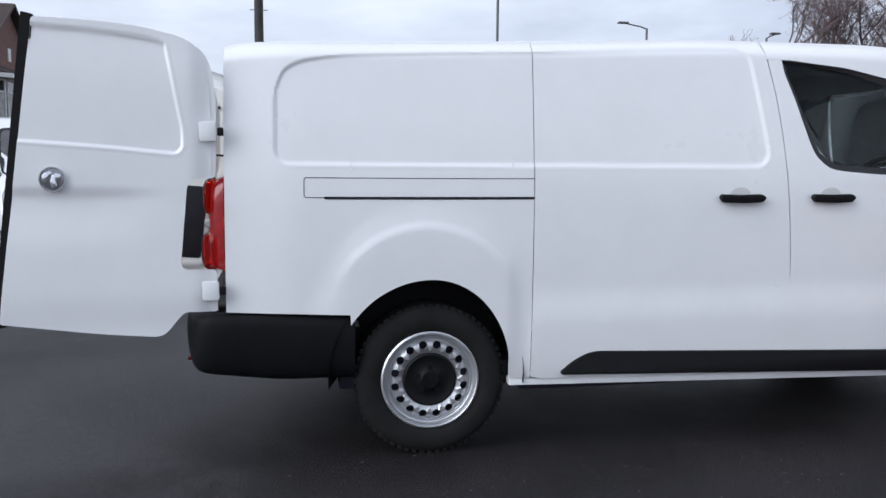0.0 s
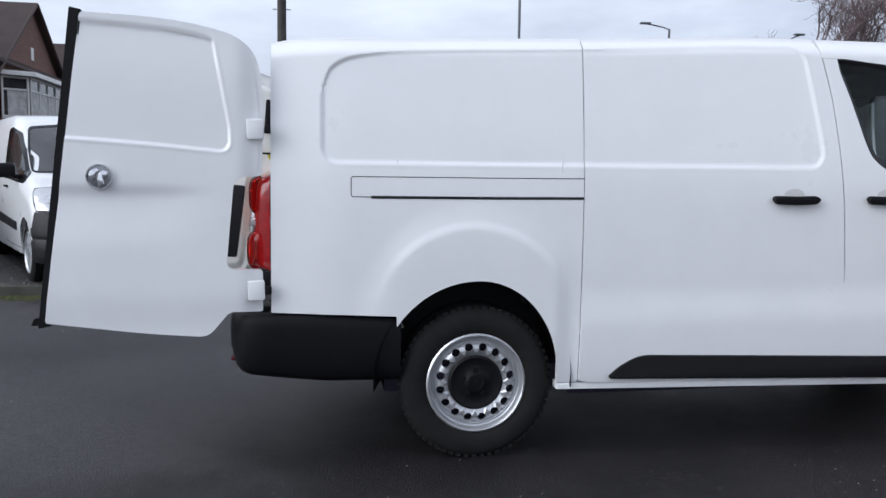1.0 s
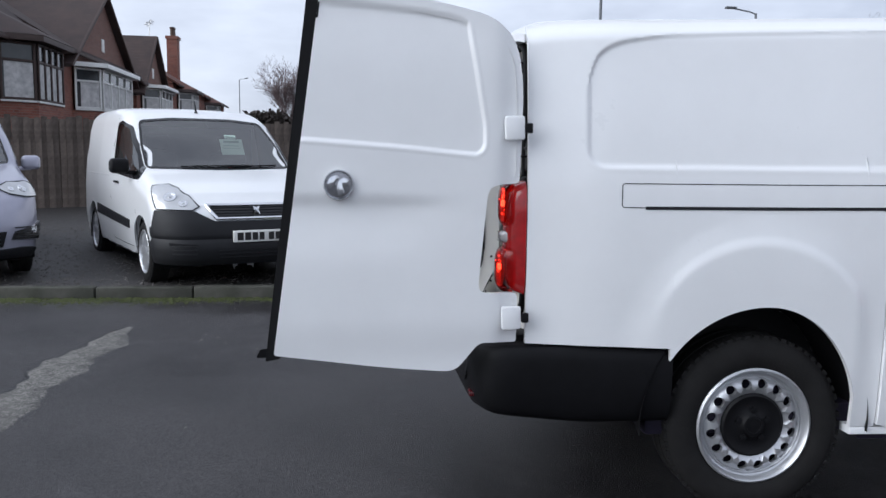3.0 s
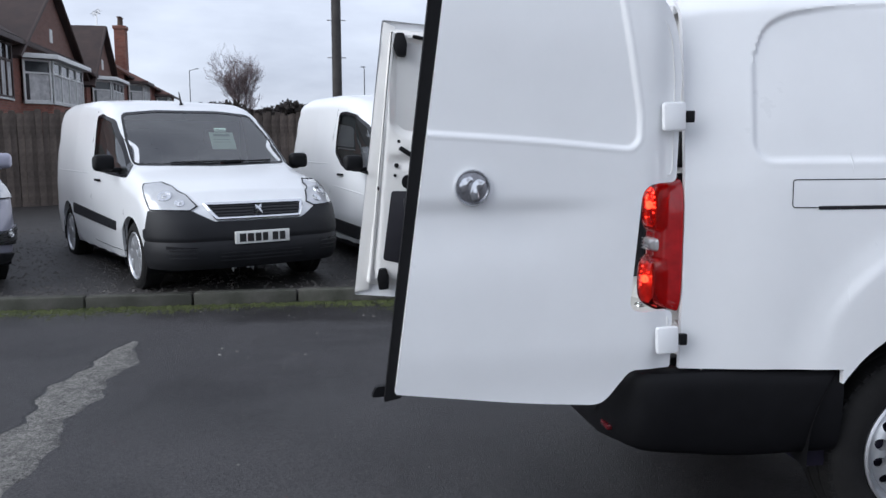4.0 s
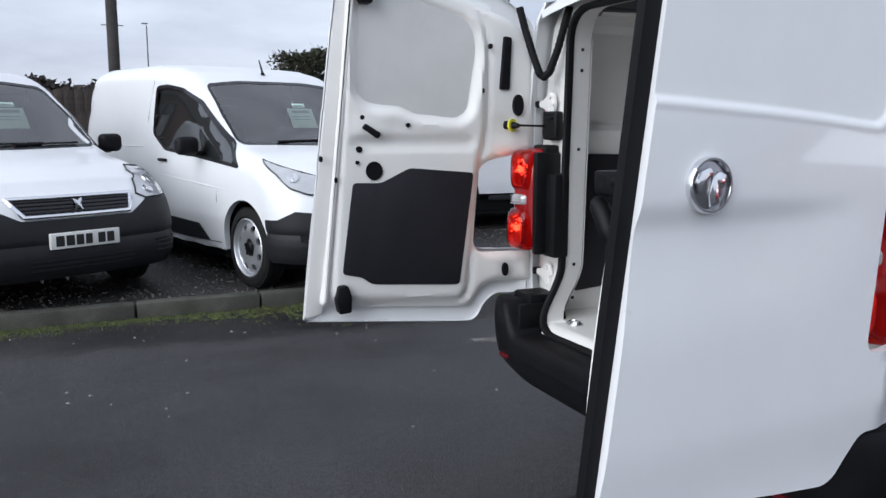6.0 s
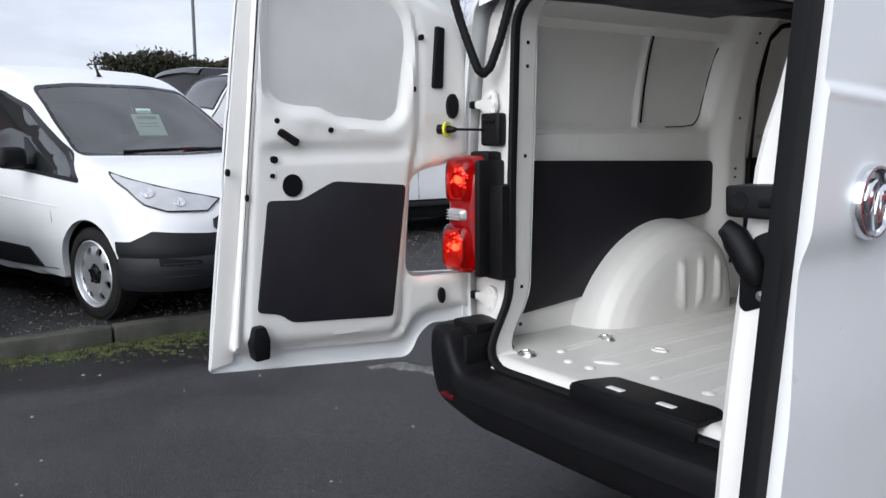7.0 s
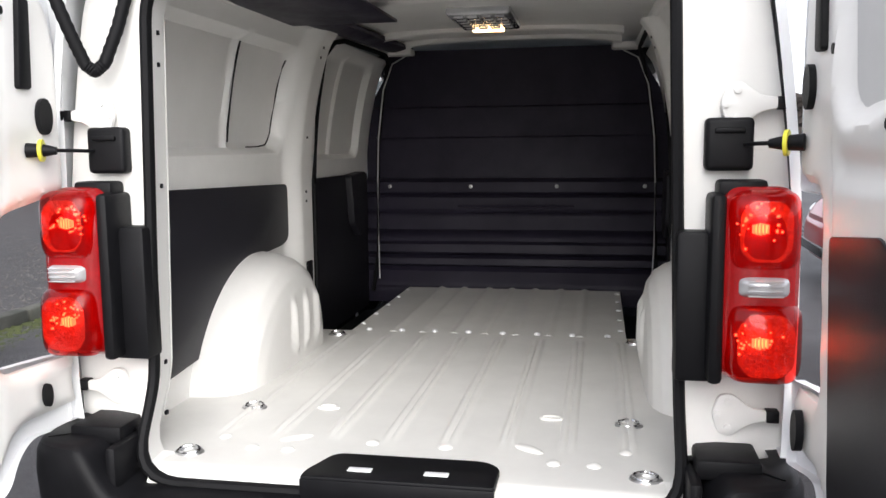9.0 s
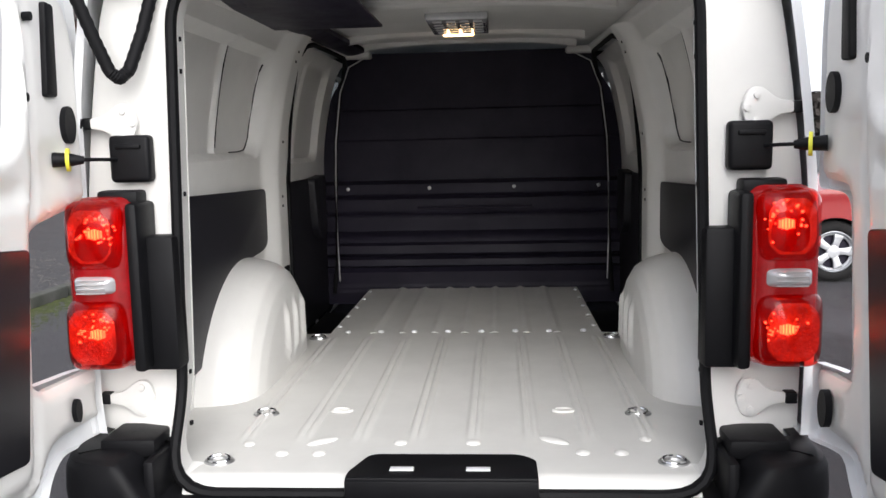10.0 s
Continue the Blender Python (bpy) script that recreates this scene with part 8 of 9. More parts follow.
def patch(name, label, line, width, seed):
    """A ragged worn strip that lies flush on the asphalt: a line of (x, y), some millimetres proud."""
    r = random.Random(seed)
    b = bmesh.new()
    n = 220
    rows, edge_line = [], []
    for i in range(n + 1):
        t = i / n
        x, y = interp(t, [(k / (len(line) - 1), p[0]) for k, p in enumerate(line)]), interp(t, [(k / (len(line) - 1), p[1]) for k, p in enumerate(line)])
        dx, dy = line[-1][0] - line[0][0], line[-1][1] - line[0][1]
        q = math.hypot(dx, dy)
        nx, ny = -dy / q, dx / q
        w = width * min(1, 6 * t + 0.15, 5 * (1 - t) + 0.1)
        l, rr = w * (0.5 + 0.13 * math.sin(t * 23 + seed) + 0.05 * math.sin(t * 71 + seed) + r.uniform(-.025, .025)), w * (0.5 + 0.16 * math.sin(t * 17 + 2 * seed) + 0.06 * math.sin(t * 63) + r.uniform(-.025, .025))
        c = [b.verts.new((x + nx * s, y + ny * s, z)) for s, z in ((-l - 0.01, -0.013), (-l, -0.0085), (-0.3 * l, -0.008), (0.3 * rr, -0.008), (rr, -0.0085), (rr + 0.01, -0.013))]
        rows.append(c)
        edge_line.append((x + nx * rr, y + ny * rr, 0))
    for p, q in zip(rows, rows[1:]):
        for j in range(5):
            b.faces.new((p[j], q[j], q[j + 1], p[j + 1]))
    strip_ob = thing(name, label, "ground patch", b, PATCH, kind="structure")
    # the crack where the asphalt has broken away along one edge
    b = bmesh.new()
    prev = None
    for k in range(8, n - 6):
        q = Vector(edge_line[k])
        w = 0.006 + 0.010 * abs(math.sin(k * 0.7 + seed)) + r.uniform(0, 0.006)
        pair = [b.verts.new((q.x + nx * g, q.y + ny * g, -0.0078)) for g in (-0.004, w)]
        if prev:
            b.faces.new((prev[0], prev[1], pair[1], pair[0]))
        prev = pair
    part("crack", b, CRACK, strip_ob, "dark wet crack along the strip")


patch("concrete_patch", "ragged pale strip of bare concrete showing in the asphalt", [(-2.5, 0.6), (-2.59, 1.6), (-2.58, 2.3), (-2.54, 3.0), (-2.49, 3.75)], 0.28, 2)
patch("concrete_patch", "small ragged patch of pale concrete in the asphalt", [(0.62, 3.58), (0.80, 3.48), (0.92, 3.20), (0.88, 2.85)], 0.13, 5)

# ---- fence ----
FENCE = mat("weathered_fence_timber", (0.155, 0.125, 0.105), 0.85, scale=6, alt=(0.070, 0.056, 0.048), bump=0.5, bump_scale=80, rand=0.25)
fence = thing("fence", "weathered grey-brown close-boarded wooden fence", "fence")
fpts = [Vector((-14.0, 10.3)), Vector((-6.7, 14.3)), Vector((0.2, 18.1))]
plank_meshes = []
for k in range(4):
    b = bmesh.new()
    hgt = 1.80 + (-0.03, 0.0, 0.02, 0.05)[k]
    prism(b, rounded([(-0.058, 0.02), (0.058, 0.02), (0.058, hgt), (-0.058, hgt)], (0, 0, 0.03, 0.03), 2), Matrix.Rotation(radians(90), 4, "X"), 0.018)
    plank_meshes.append(finish("plank", b, FENCE))
step = 0.0
for p, q in zip(fpts, fpts[1:]):
    d = (q - p)
    a = math.atan2(d.y, d.x)
    dirv = d.normalized()
    n = int(d.length / 0.105)
    for i in range(n):
        c = p + dirv * (0.105 * i + 0.05)
        side = 0.012 if i % 2 else -0.012
        o = new("plank", plank_meshes[rnd.randrange(4)])
        o.parent = fence
        o.matrix_world = Matrix.Translation((c.x - side * math.sin(a) * -1, c.y + side * math.cos(a) * -1, ground_z(c.x, c.y) - 0.02)) @ Matrix.Rotation(a + rnd.uniform(-.02, .02), 4, "Z") @ Matrix.Rotation(rnd.uniform(-.012, .012), 4, "Y")
    for i in range(int(d.length / 1.83) + 1):
        c = p + dirv * (1.83 * i) + Vector((-dirv.y, dirv.x)) * 0.07
        b = bmesh.new()
        z = ground_z(c.x, c.y)
        box(b, c.x - 0.05, c.x + 0.05, c.y - 0.05, c.y + 0.05, z - 0.1, z + 1.75, 0.006)
        part("fence_post", b, FENCE, fence)
    for z0 in (0.35, 1.0, 1.5):
        b = bmesh.new()
        off = Vector((-dirv.y, dirv.x)) * 0.045
        z = ground_z(p.x, p.y)
        m = Matrix.Translation((p.x + off.x, p.y + off.y, z + z0)) @ Matrix.Rotation(a, 4, "Z")
        box(b, 0, d.length, -0.018, 0.018, -0.04, 0.04, 0, 1, m)
        part("fence_rail", b, FENCE, fence)


# ---- houses ----
def brick_mat(name, c1, c2, mortar):
    m = mat(name, c1, 0.85, var=0.3, scale=1.2, bump=0.3, bump_scale=40)
    n, l = m.node_tree.nodes, m.node_tree.links
    br = n.new("ShaderNodeTexBrick")
    br.inputs["Scale"].default_value = 1.0
    br.inputs["Brick Width"].default_value, br.inputs["Row Height"].default_value, br.inputs["Mortar Size"].default_value = 0.225, 0.075, 0.006
    br.inputs["Color1"].default_value, br.inputs["Color2"].default_value, br.inputs["Mortar"].default_value = (*c1, 1), (*c2, 1), (*mortar, 1)
    tc = n.new("ShaderNodeTexCoord")
    sep, add, com = n.new("ShaderNodeSeparateXYZ"), n.new("ShaderNodeMath"), n.new("ShaderNodeCombineXYZ")
    l.new(tc.outputs["Object"], sep.inputs[0])
    l.new(sep.outputs[0], add.inputs[0])
    l.new(sep.outputs[1], add.inputs[1])
    l.new(add.outputs[0], com.inputs[0])
    l.new(sep.outputs[2], com.inputs[1])
    l.new(com.outputs[0], br.inputs["Vector"])
    l.new(br.outputs["Color"], n["Principled BSDF"].inputs["Base Color"])
    return m


def tile_mat(name, c1, c2):
    m = mat(name, c1, 0.8, scale=1.5, alt=c2, bump=0.4, bump_scale=20)
    n, l = m.node_tree.nodes, m.node_tree.links
    wv = n.new("ShaderNodeTexWave")
    wv.bands_direction = "Z"
    wv.wave_profile = "SAW"
    wv.inputs["Scale"].default_value = 1.9
    wv.inputs["Distortion"].default_value = 0.4
    wv.inputs["Detail Scale"].default_value = 4.0
    l.new(n["Texture Coordinate"].outputs["Object"], wv.inputs["Vector"])
    bp = n.new("ShaderNodeBump")
    bp.inputs["Strength"].default_value = 0.8
    bp.inputs["Distance"].default_value = 0.03
    l.new(wv.outputs[0], bp.inputs["Height"])
    l.new(bp.outputs[0], n["Principled BSDF"].inputs["Normal"])
    return m


BRICK = brick_mat("red_brown_brick", (0.25, 0.095, 0.066), (0.17, 0.062, 0.046), (0.19, 0.145, 0.125))
BRICK_L = brick_mat("pinkish_brick", (0.20, 0.105, 0.085), (0.15, 0.075, 0.06), (0.16, 0.13, 0.11))
TILE = tile_mat("dark_roof_tiles", (0.040, 0.029, 0.028), (0.060, 0.040, 0.036))
TILE_R = tile_mat("brown_red_roof_tiles", (0.140, 0.062, 0.046), (0.085, 0.042, 0.034))
TILEHUNG = tile_mat("hung_wall_tiles", (0.090, 0.048, 0.038), (0.060, 0.035, 0.030))
UPVC = mat("white_window_frame", (0.72, 0.72, 0.70), 0.4, var=0.1, scale=6)
BROWNWOOD = mat("dark_brown_paint", (0.05, 0.03, 0.025), 0.6, var=0.2, scale=6)
CURTAIN = mat("net_curtain_and_blind", (0.62, 0.61, 0.60), 0.8, scale=5, alt=(0.36, 0.36, 0.36))
PANE = mat("house_window_glass", (0.05, 0.055, 0.06), 0.06, spec=0.6, var=0.4, scale=1.5)
POT = mat("chimney_pot_clay", (0.10, 0.065, 0.05), 0.8, var=0.3, scale=6)


def window(house, a, b2, z0, z1, cols=3, blind=0.5, frame_mat=None):
    """A framed window between ground points a and b2 (the right-hand side of a to b2 is outdoors), with a transom and mullions."""
    a, b2 = Vector((a[0], a[1], 0)), Vector((b2[0], b2[1], 0))
    d = b2 - a
    L = d.length
    ang = math.atan2(d.y, d.x)
    m = Matrix.Translation(a) @ Matrix.Rotation(ang, 4, "Z")
    win = part("window", box(bmesh.new(), 0, L, -0.05, 0.02, z0 - 0.06, z0, 0.01, 1, m), UPVC, house, "white-framed window with small top lights")
    zt = z0 + (z1 - z0) * 0.68
    b = bmesh.new()
    box(b, 0.03, L - 0.03, 0.0, 0.02, z0, z1, 0, 1, m)
    part("pane", b, PANE, win)
    for k in range(cols + 1):
        x = 0.04 + (L - 0.08) * k / cols
        b = bmesh.new()
        box(b, x - 0.04, x + 0.04, -0.05, 0.0, z0, z1, 0.008, 1, m)
        part("mullion", b, frame_mat or UPVC, win)
    for z in (z0 + 0.035, zt, z1 - 0.035):
        b = bmesh.new()
        box(b, 0.0, L, -0.045, 0.002, z - 0.035, z + 0.035, 0.008, 1, m)
        part("window_rail", b, frame_mat or UPVC, win)
    if blind:
        for k in range(cols):
            x0 = 0.04 + (L - 0.08) * k / cols
            w = (L - 0.08) / cols
            b = bmesh.new()
            box(b, x0 + 0.05 + (1 - blind) * w * 0.5, x0 + w - 0.045, -0.006, -0.002, z0 + 0.05, zt - 0.04, 0, 1, m)
            part("curtain", b, CURTAIN, win)
    return win


def slab(bm, pts, thick=0.12):
    """A flat roof plane: outline in space, thickened straight down."""
    hi = [bm.verts.new(p) for p in pts]
    lo = [bm.verts.new(Vector(p) - Vector((0, 0, thick))) for p in pts]
    bm.faces.new(hi)
    bm.faces.new(lo[::-1])
    n = len(pts)
    for i in range(n):
        bm.faces.new((hi[i], lo[i], lo[(i + 1) % n], hi[(i + 1) % n]))
    bmesh.ops.recalc_face_normals(bm, faces=bm.faces)
    return bm


def house(label, fx, y0, y1, bay, eaves, ridge, bay_z, gable=None, bay_wall=BRICK, hung=False, depth=8.5, tiles=TILE, small=None, bay_out=0.85, cols=4, blind=0.7, frame_mat=None):
    """A brick house whose front lies at x = fx and faces +x, from y0 to y1, with an upper bay between bay[0] and bay[1]."""
    h = thing("house", label, "house", group="brick houses")
    b = bmesh.new()
    box(b, fx - depth, fx, y0, y1, 0.0, eaves)
    part("wall", b, BRICK, h, "red-brown brick wall")
    xm = fx - depth / 2
    for s in (1, -1):
        e = fx + 0.35 if s > 0 else fx - depth - 0.35
        b = bmesh.new()
        slab(b, [(e, y0 - 0.2, eaves - 0.05), (e, y1 + 0.2, eaves - 0.05), (xm, y1 + 0.2, ridge), (xm, y0 - 0.2, ridge)])
        part("roof", b, tiles, h, "dark tiled roof slope")
    for y in (y0, y1):
        b = bmesh.new()
        prism(b, [(fx - depth, eaves - 0.02), (fx, eaves - 0.02), (xm, ridge - 0.16)], Matrix(((1, 0, 0, 0), (0, 0, 1, y - 0.1), (0, 1, 0, 0), (0, 0, 0, 1))), 0.2)
        part("gable_wall", b, BRICK, h)
    b = bmesh.new()
    tube(b, [(xm, y0 - 0.2, ridge + 0.02), (xm, y1 + 0.2, ridge + 0.02)], 0.11, 8)
    part("ridge_tiles", b, tiles, h)
    b = bmesh.new()
    box(b, fx + 0.30, fx + 0.42, y0 - 0.2, y1 + 0.2, eaves - 0.22, eaves - 0.10, 0.02)
    part("gutter", b, BROWNWOOD, h, "dark eaves gutter")
    c0, c1 = bay
    bx = fx + bay_out
    k = 0.75
    b = bmesh.new()
    out = [(fx, c0), (bx, c0 + k), (bx, c1 - k), (fx, c1)]
    prism(b, out, Matrix.Identity(4), bay_z[0] - 0.05)
    part("bay_wall", b, bay_wall, h, "brick bay below the window")
    b = bmesh.new()
    prism(b, [(fx, c0 + 0.12), (bx - 0.12, c0 + k + 0.05), (bx - 0.12, c1 - k - 0.05), (fx, c1 - 0.12)], Matrix.Translation((0, 0, bay_z[0] - 0.05)), bay_z[1] - bay_z[0] + 0.1)
    part("bay_core", b, BROWNWOOD, h)
    window(h, (fx + 0.08, c0 + 0.02), (bx - 0.03, c0 + k - 0.03), bay_z[0], bay_z[1], 1, blind, frame_mat)
    window(h, (bx, c0 + k), (bx, c1 - k), bay_z[0], bay_z[1], cols, blind, frame_mat)
    window(h, (bx - 0.03, c1 - k + 0.03), (fx + 0.08, c1 - 0.02), bay_z[0], bay_z[1], 1, blind, frame_mat)
    b = bmesh.new()
    prism(b, [(fx, c0 - 0.35), (bx + 0.3, c0 + k - 0.3), (bx + 0.3, c1 - k + 0.3), (fx, c1 + 0.35)], Matrix.Translation((0, 0, bay_z[1] + 0.02)), 0.16, 0.02)
    part("eaves_board", b, UPVC if gable else BROWNWOOD, h, "eaves board over the bay")
    rt = bay_z[1] + 0.19
    if not gable:
        b = bmesh.new()
        t = 1.6
        base = [b.verts.new(p) for p in ((fx - 0.1, c0 - 0.35, rt), (bx + 0.3, c0 + k - 0.3, rt), (bx + 0.3, c1 - k + 0.3, rt), (fx - 0.1, c1 + 0.35, rt))]
        ap = [b.verts.new((fx - 2.0, (c0 + c1) / 2 - 0.1, rt + t)), b.verts.new((fx - 2.0, (c0 + c1) / 2 + 0.1, rt + t))]
        b.faces.new((base[0], base[1], ap[0]))
        b.faces.new((base[1], base[2], ap[1], ap[0]))
        b.faces.new((base[2], base[3], ap[1]))
        b.faces.new((base[3], base[0], ap[0], ap[1]))
        bmesh.ops.recalc_face_normals(b, faces=b.faces)
        part("bay_roof", b, tiles, h, "tiled hip over the bay")
    else:
        g0, g1, gz = gable
        gm = (g0 + g1) / 2
        b = bmesh.new()
        prism(b, [(g0, eaves - 0.6), (g1, eaves - 0.6), (gm, gz - 0.14)], Matrix(((0, 0, 1, fx - 0.12), (1, 0, 0, 0), (0, 1, 0, 0), (0, 0, 0, 1))), 0.25)
        part("front_gable", b, TILEHUNG if hung else BRICK_L, h, "brown front gable wall")
        for s, g in ((1, g0), (-1, g1)):
            b = bmesh.new()
            slab(b, [(fx + 0.35, g - 0.25 * s, eaves - 0.6), (fx + 0.35, gm, gz), (xm, gm, gz), (xm, g - 0.25 * s, eaves - 0.6)])
            part("gable_roof", b, tiles, h)
            b = bmesh.new()
            tube(b, [(fx + 0.38, g - 0.25 * s, eaves - 0.68), (fx + 0.38, gm, gz - 0.06)], 0.07, 6)
            part("barge_board", b, BROWNWOOD, h)
        b = bmesh.new()
        box(b, fx + 0.10, fx + 0.16, gm - 0.18, gm + 0.18, eaves + 0.35, eaves + 0.85, 0.01)
        part("gable_window", b, UPVC, h, "small white gable window")
    if small:
        window(h, (fx + 0.06, small[0]), (fx + 0.06, small[1]), small[2], small[3], 2, blind, frame_mat)
    return h


def chimney(h, x, y, z0, z1, pots=2):
    b = bmesh.new()
    box(b, x - 0.35, x + 0.35, y - 0.5, y + 0.5, z0, z1 - 0.18)
    box(b, x - 0.42, x + 0.42, y - 0.57, y + 0.57, z1 - 0.20, z1)
    c = part("chimney", b, BRICK, h, "brick chimney stack")
    for k in range(pots):
        b = bmesh.new()
        lathe(b, [(0.16, 0), (0.14, 0.1), (0.13, 0.5), (0.17, 0.54), (0.17, 0.62), (0.12, 0.62), (0.11, 0.1)], Matrix.Translation((x, y + (k - (pots - 1) / 2) * 0.5, z1 - 0.01)), 14)
        part("chimney_pot", b, POT, c, "clay chimney pot")
    return c


def aerial(h, x, y, z0, z1):
    b = bmesh.new()
    tube(b, [(x, y, z0), (x, y, z1)], 0.025, 6)
    m = part("aerial_mast", b, STEEL, h, "television aerial")
    b = bmesh.new()
    tube(b, [(x - 0.1, y - 0.5, z1 - 0.1), (x + 0.1, y + 0.5, z1 - 0.08)], 0.018, 6)
    part("aerial_boom", b, STEEL, m)
    for k in range(7):
        b = bmesh.new()
        yy = y - 0.45 + 0.15 * k
        tube(b, [(x - 0.2, yy, z1 - 0.24), (x + 0.2, yy, z1 + 0.06)], 0.009, 4)
        part("aerial_rod", b, STEEL, m)


h1 = house("red-brick house with a timber-framed upper bay and dark tiled roof", -9.5, 13.2, 26.2, (21.6, 25.4), 4.55, 8.4, (2.75, 4.35), small=(19.9, 20.9, 2.6, 4.1), cols=4, blind=0.9, frame_mat=BROWNWOOD)
h2 = house("red-brick house with white bay window below a brown front gable", -9.5, 27.0, 38.2, (28.6, 34.8), 4.9, 7.6, (2.85, 4.30), gable=(27.6, 37.4, 7.5), cols=4)
h3 = house("further red-brick house with a bay and twin-pot chimney", -9.5, 39.0, 47.0, (39.8, 44.2), 4.7, 7.0, (3.0, 4.4), gable=(39.0, 45.6, 7.2), cols=3)
chimney(h3, -10.4, 45.6, 4.8, 6.9)
aerial(h3, -10.4, 47.0, 5.5, 8.6)
h4 = house("small far brick house with brown-red roof and chimney", -9.5, 49.0, 58.0, (50.0, 53.6), 5.4, 8.2, (3.6, 4.9), tiles=TILE_R, cols=3)
chimney(h4, -11.0, 58.0, 5.6, 9.2)
h5 = house("far low brick house with brown-red hipped roof", -9.5, 60.0, 74.0, (62, 65), 5.4, 7.8, (3.6, 4.8), tiles=TILE_R, cols=3)
turn = Matrix.Translation((-0.7, -2.7, 0)) @ Matrix.Rotation(radians(3.0), 4, "Z") @ Matrix.Translation((0.7, 2.7, 0))
for h in (h1, h2, h3, h4, h5):
    h.matrix_world = turn
h6 = thing("house", "brown brick house behind the hedge with a chimney", "house", group="brick houses")
part("wall", box(bmesh.new(), 13.9, 20.3, 35, 43, 0, 4.3), BRICK, h6)
b = bmesh.new()
slab(b, [(13.6, 34.7, 4.2), (20.6, 34.7, 4.2), (17.9, 39, 6.0), (16.2, 39, 6.0)])
part("roof", b, TILE_R, h6)
b = bmesh.new()
slab(b, [(13.6, 43.3, 4.2), (20.6, 43.3, 4.2), (17.9, 39, 6.0), (16.2, 39, 6.0)])
part("roof", b, TILE_R, h6)
chimney(h6, 15.7, 37.0, 4.3, 6.6, 1)
h7 = thing("house", "brown brick house end wall standing beyond the yard", "house", group="brick houses")
part("wall", box(bmesh.new(), 26, 34, 15.2, 22, 0, 6.0), BRICK, h7)
b = bmesh.new()
slab(b, [(25.6, 14.8, 5.9), (34.4, 14.8, 5.9), (34.4, 18.6, 9.0), (25.6, 18.6, 9.0)])
part("roof", b, TILE, h7)
b = bmesh.new()
slab(b, [(25.6, 22.4, 5.9), (34.4, 22.4, 5.9), (34.4, 18.6, 9.0), (25.6, 18.6, 9.0)])
part("roof", b, TILE, h7)
window(h7, (28, 15.16), (30, 15.16), 3.4, 4.8, 3)

# ---- poles ----
POLE_W = mat("tarred_pole_timber", (0.040, 0.036, 0.034), 0.8, scale=3, alt=(0.075, 0.07, 0.065), bump=0.4, bump_scale=50)
GALV = mat("galvanised_post", (0.16, 0.17, 0.18), 0.5, 0.4, var=0.2, scale=4)


def pole(x, y, z1, r0, r1, material, name="utility_pole", label="tall dark timber utility pole"):
    z = ground_z(x, y)
    p = thing(name, label, "pole", at=Matrix.Translation((x, y, z)))
    b = bmesh.new()
    tube(b, [(0, 0, -0.3), (0, 0, (z1 - z) * 0.5), (0, 0, z1 - z)], r0, 14, [r0, (r0 + r1) / 2, r1])
    part("shaft", b, material, p)
    return p


def lamp_post(x, y, z1, arm, side=-1):
    p = pole(x, y, z1, 0.055, 0.035, GALV, "street_lamp", "grey steel street lamp with a short arm")
    p["category"] = "street lamp"
    h = z1 - ground_z(x, y)
    b = bmesh.new()
    tube(b, [(0, 0, h - 0.02), (side * arm * 0.3, 0, h + 0.05), (side * arm, 0, h + 0.14)], 0.022, 8)
    part("arm", b, GALV, p)
    b = bmesh.new()
    box(b, side * arm - 0.22, side * arm + 0.12, -0.08, 0.08, h + 0.12, h + 0.18, 0.02, 2)
    part("lantern", b, GALV, p, "flat grey lantern head")


u = pole(-0.72, 16.4, 8.5, 0.115, 0.095, POLE_W)
for k in range(4):
    b = bmesh.new()
    tube(b, [(-0.20, 0, 3.0 + 0.8 * k), (0.20, 0, 3.0 + 0.8 * k)], 0.012, 6)
    part("step_iron", b, STEEL, u)
pole(5.9, 20.7, 9.0, 0.045, 0.035, GALV, "steel_pole", "thin plain grey steel pole")
lamp_post(11.1, 22.1, 5.75, 0.75)
lamp_post(3.35, 52.0, 7.1, 0.05)
lamp_post(2.1, 57.8, 6.6, 0.05, -1)
lamp_post(-12.5, 76.0, 7.9, 0.7, 1)
lamp_post(15.3, 22.2, 5.6, 0.35, 1)

# ---- trees, hedge and bushes ----
BARK = mat("dark_bark", (0.050, 0.040, 0.038), 0.85, scale=6, alt=(0.085, 0.070, 0.066), bump=0.6, bump_scale=30)
TWIG = mat("reddish_bare_twigs", (0.17, 0.125, 0.125), 0.85, scale=2, alt=(0.10, 0.075, 0.078))


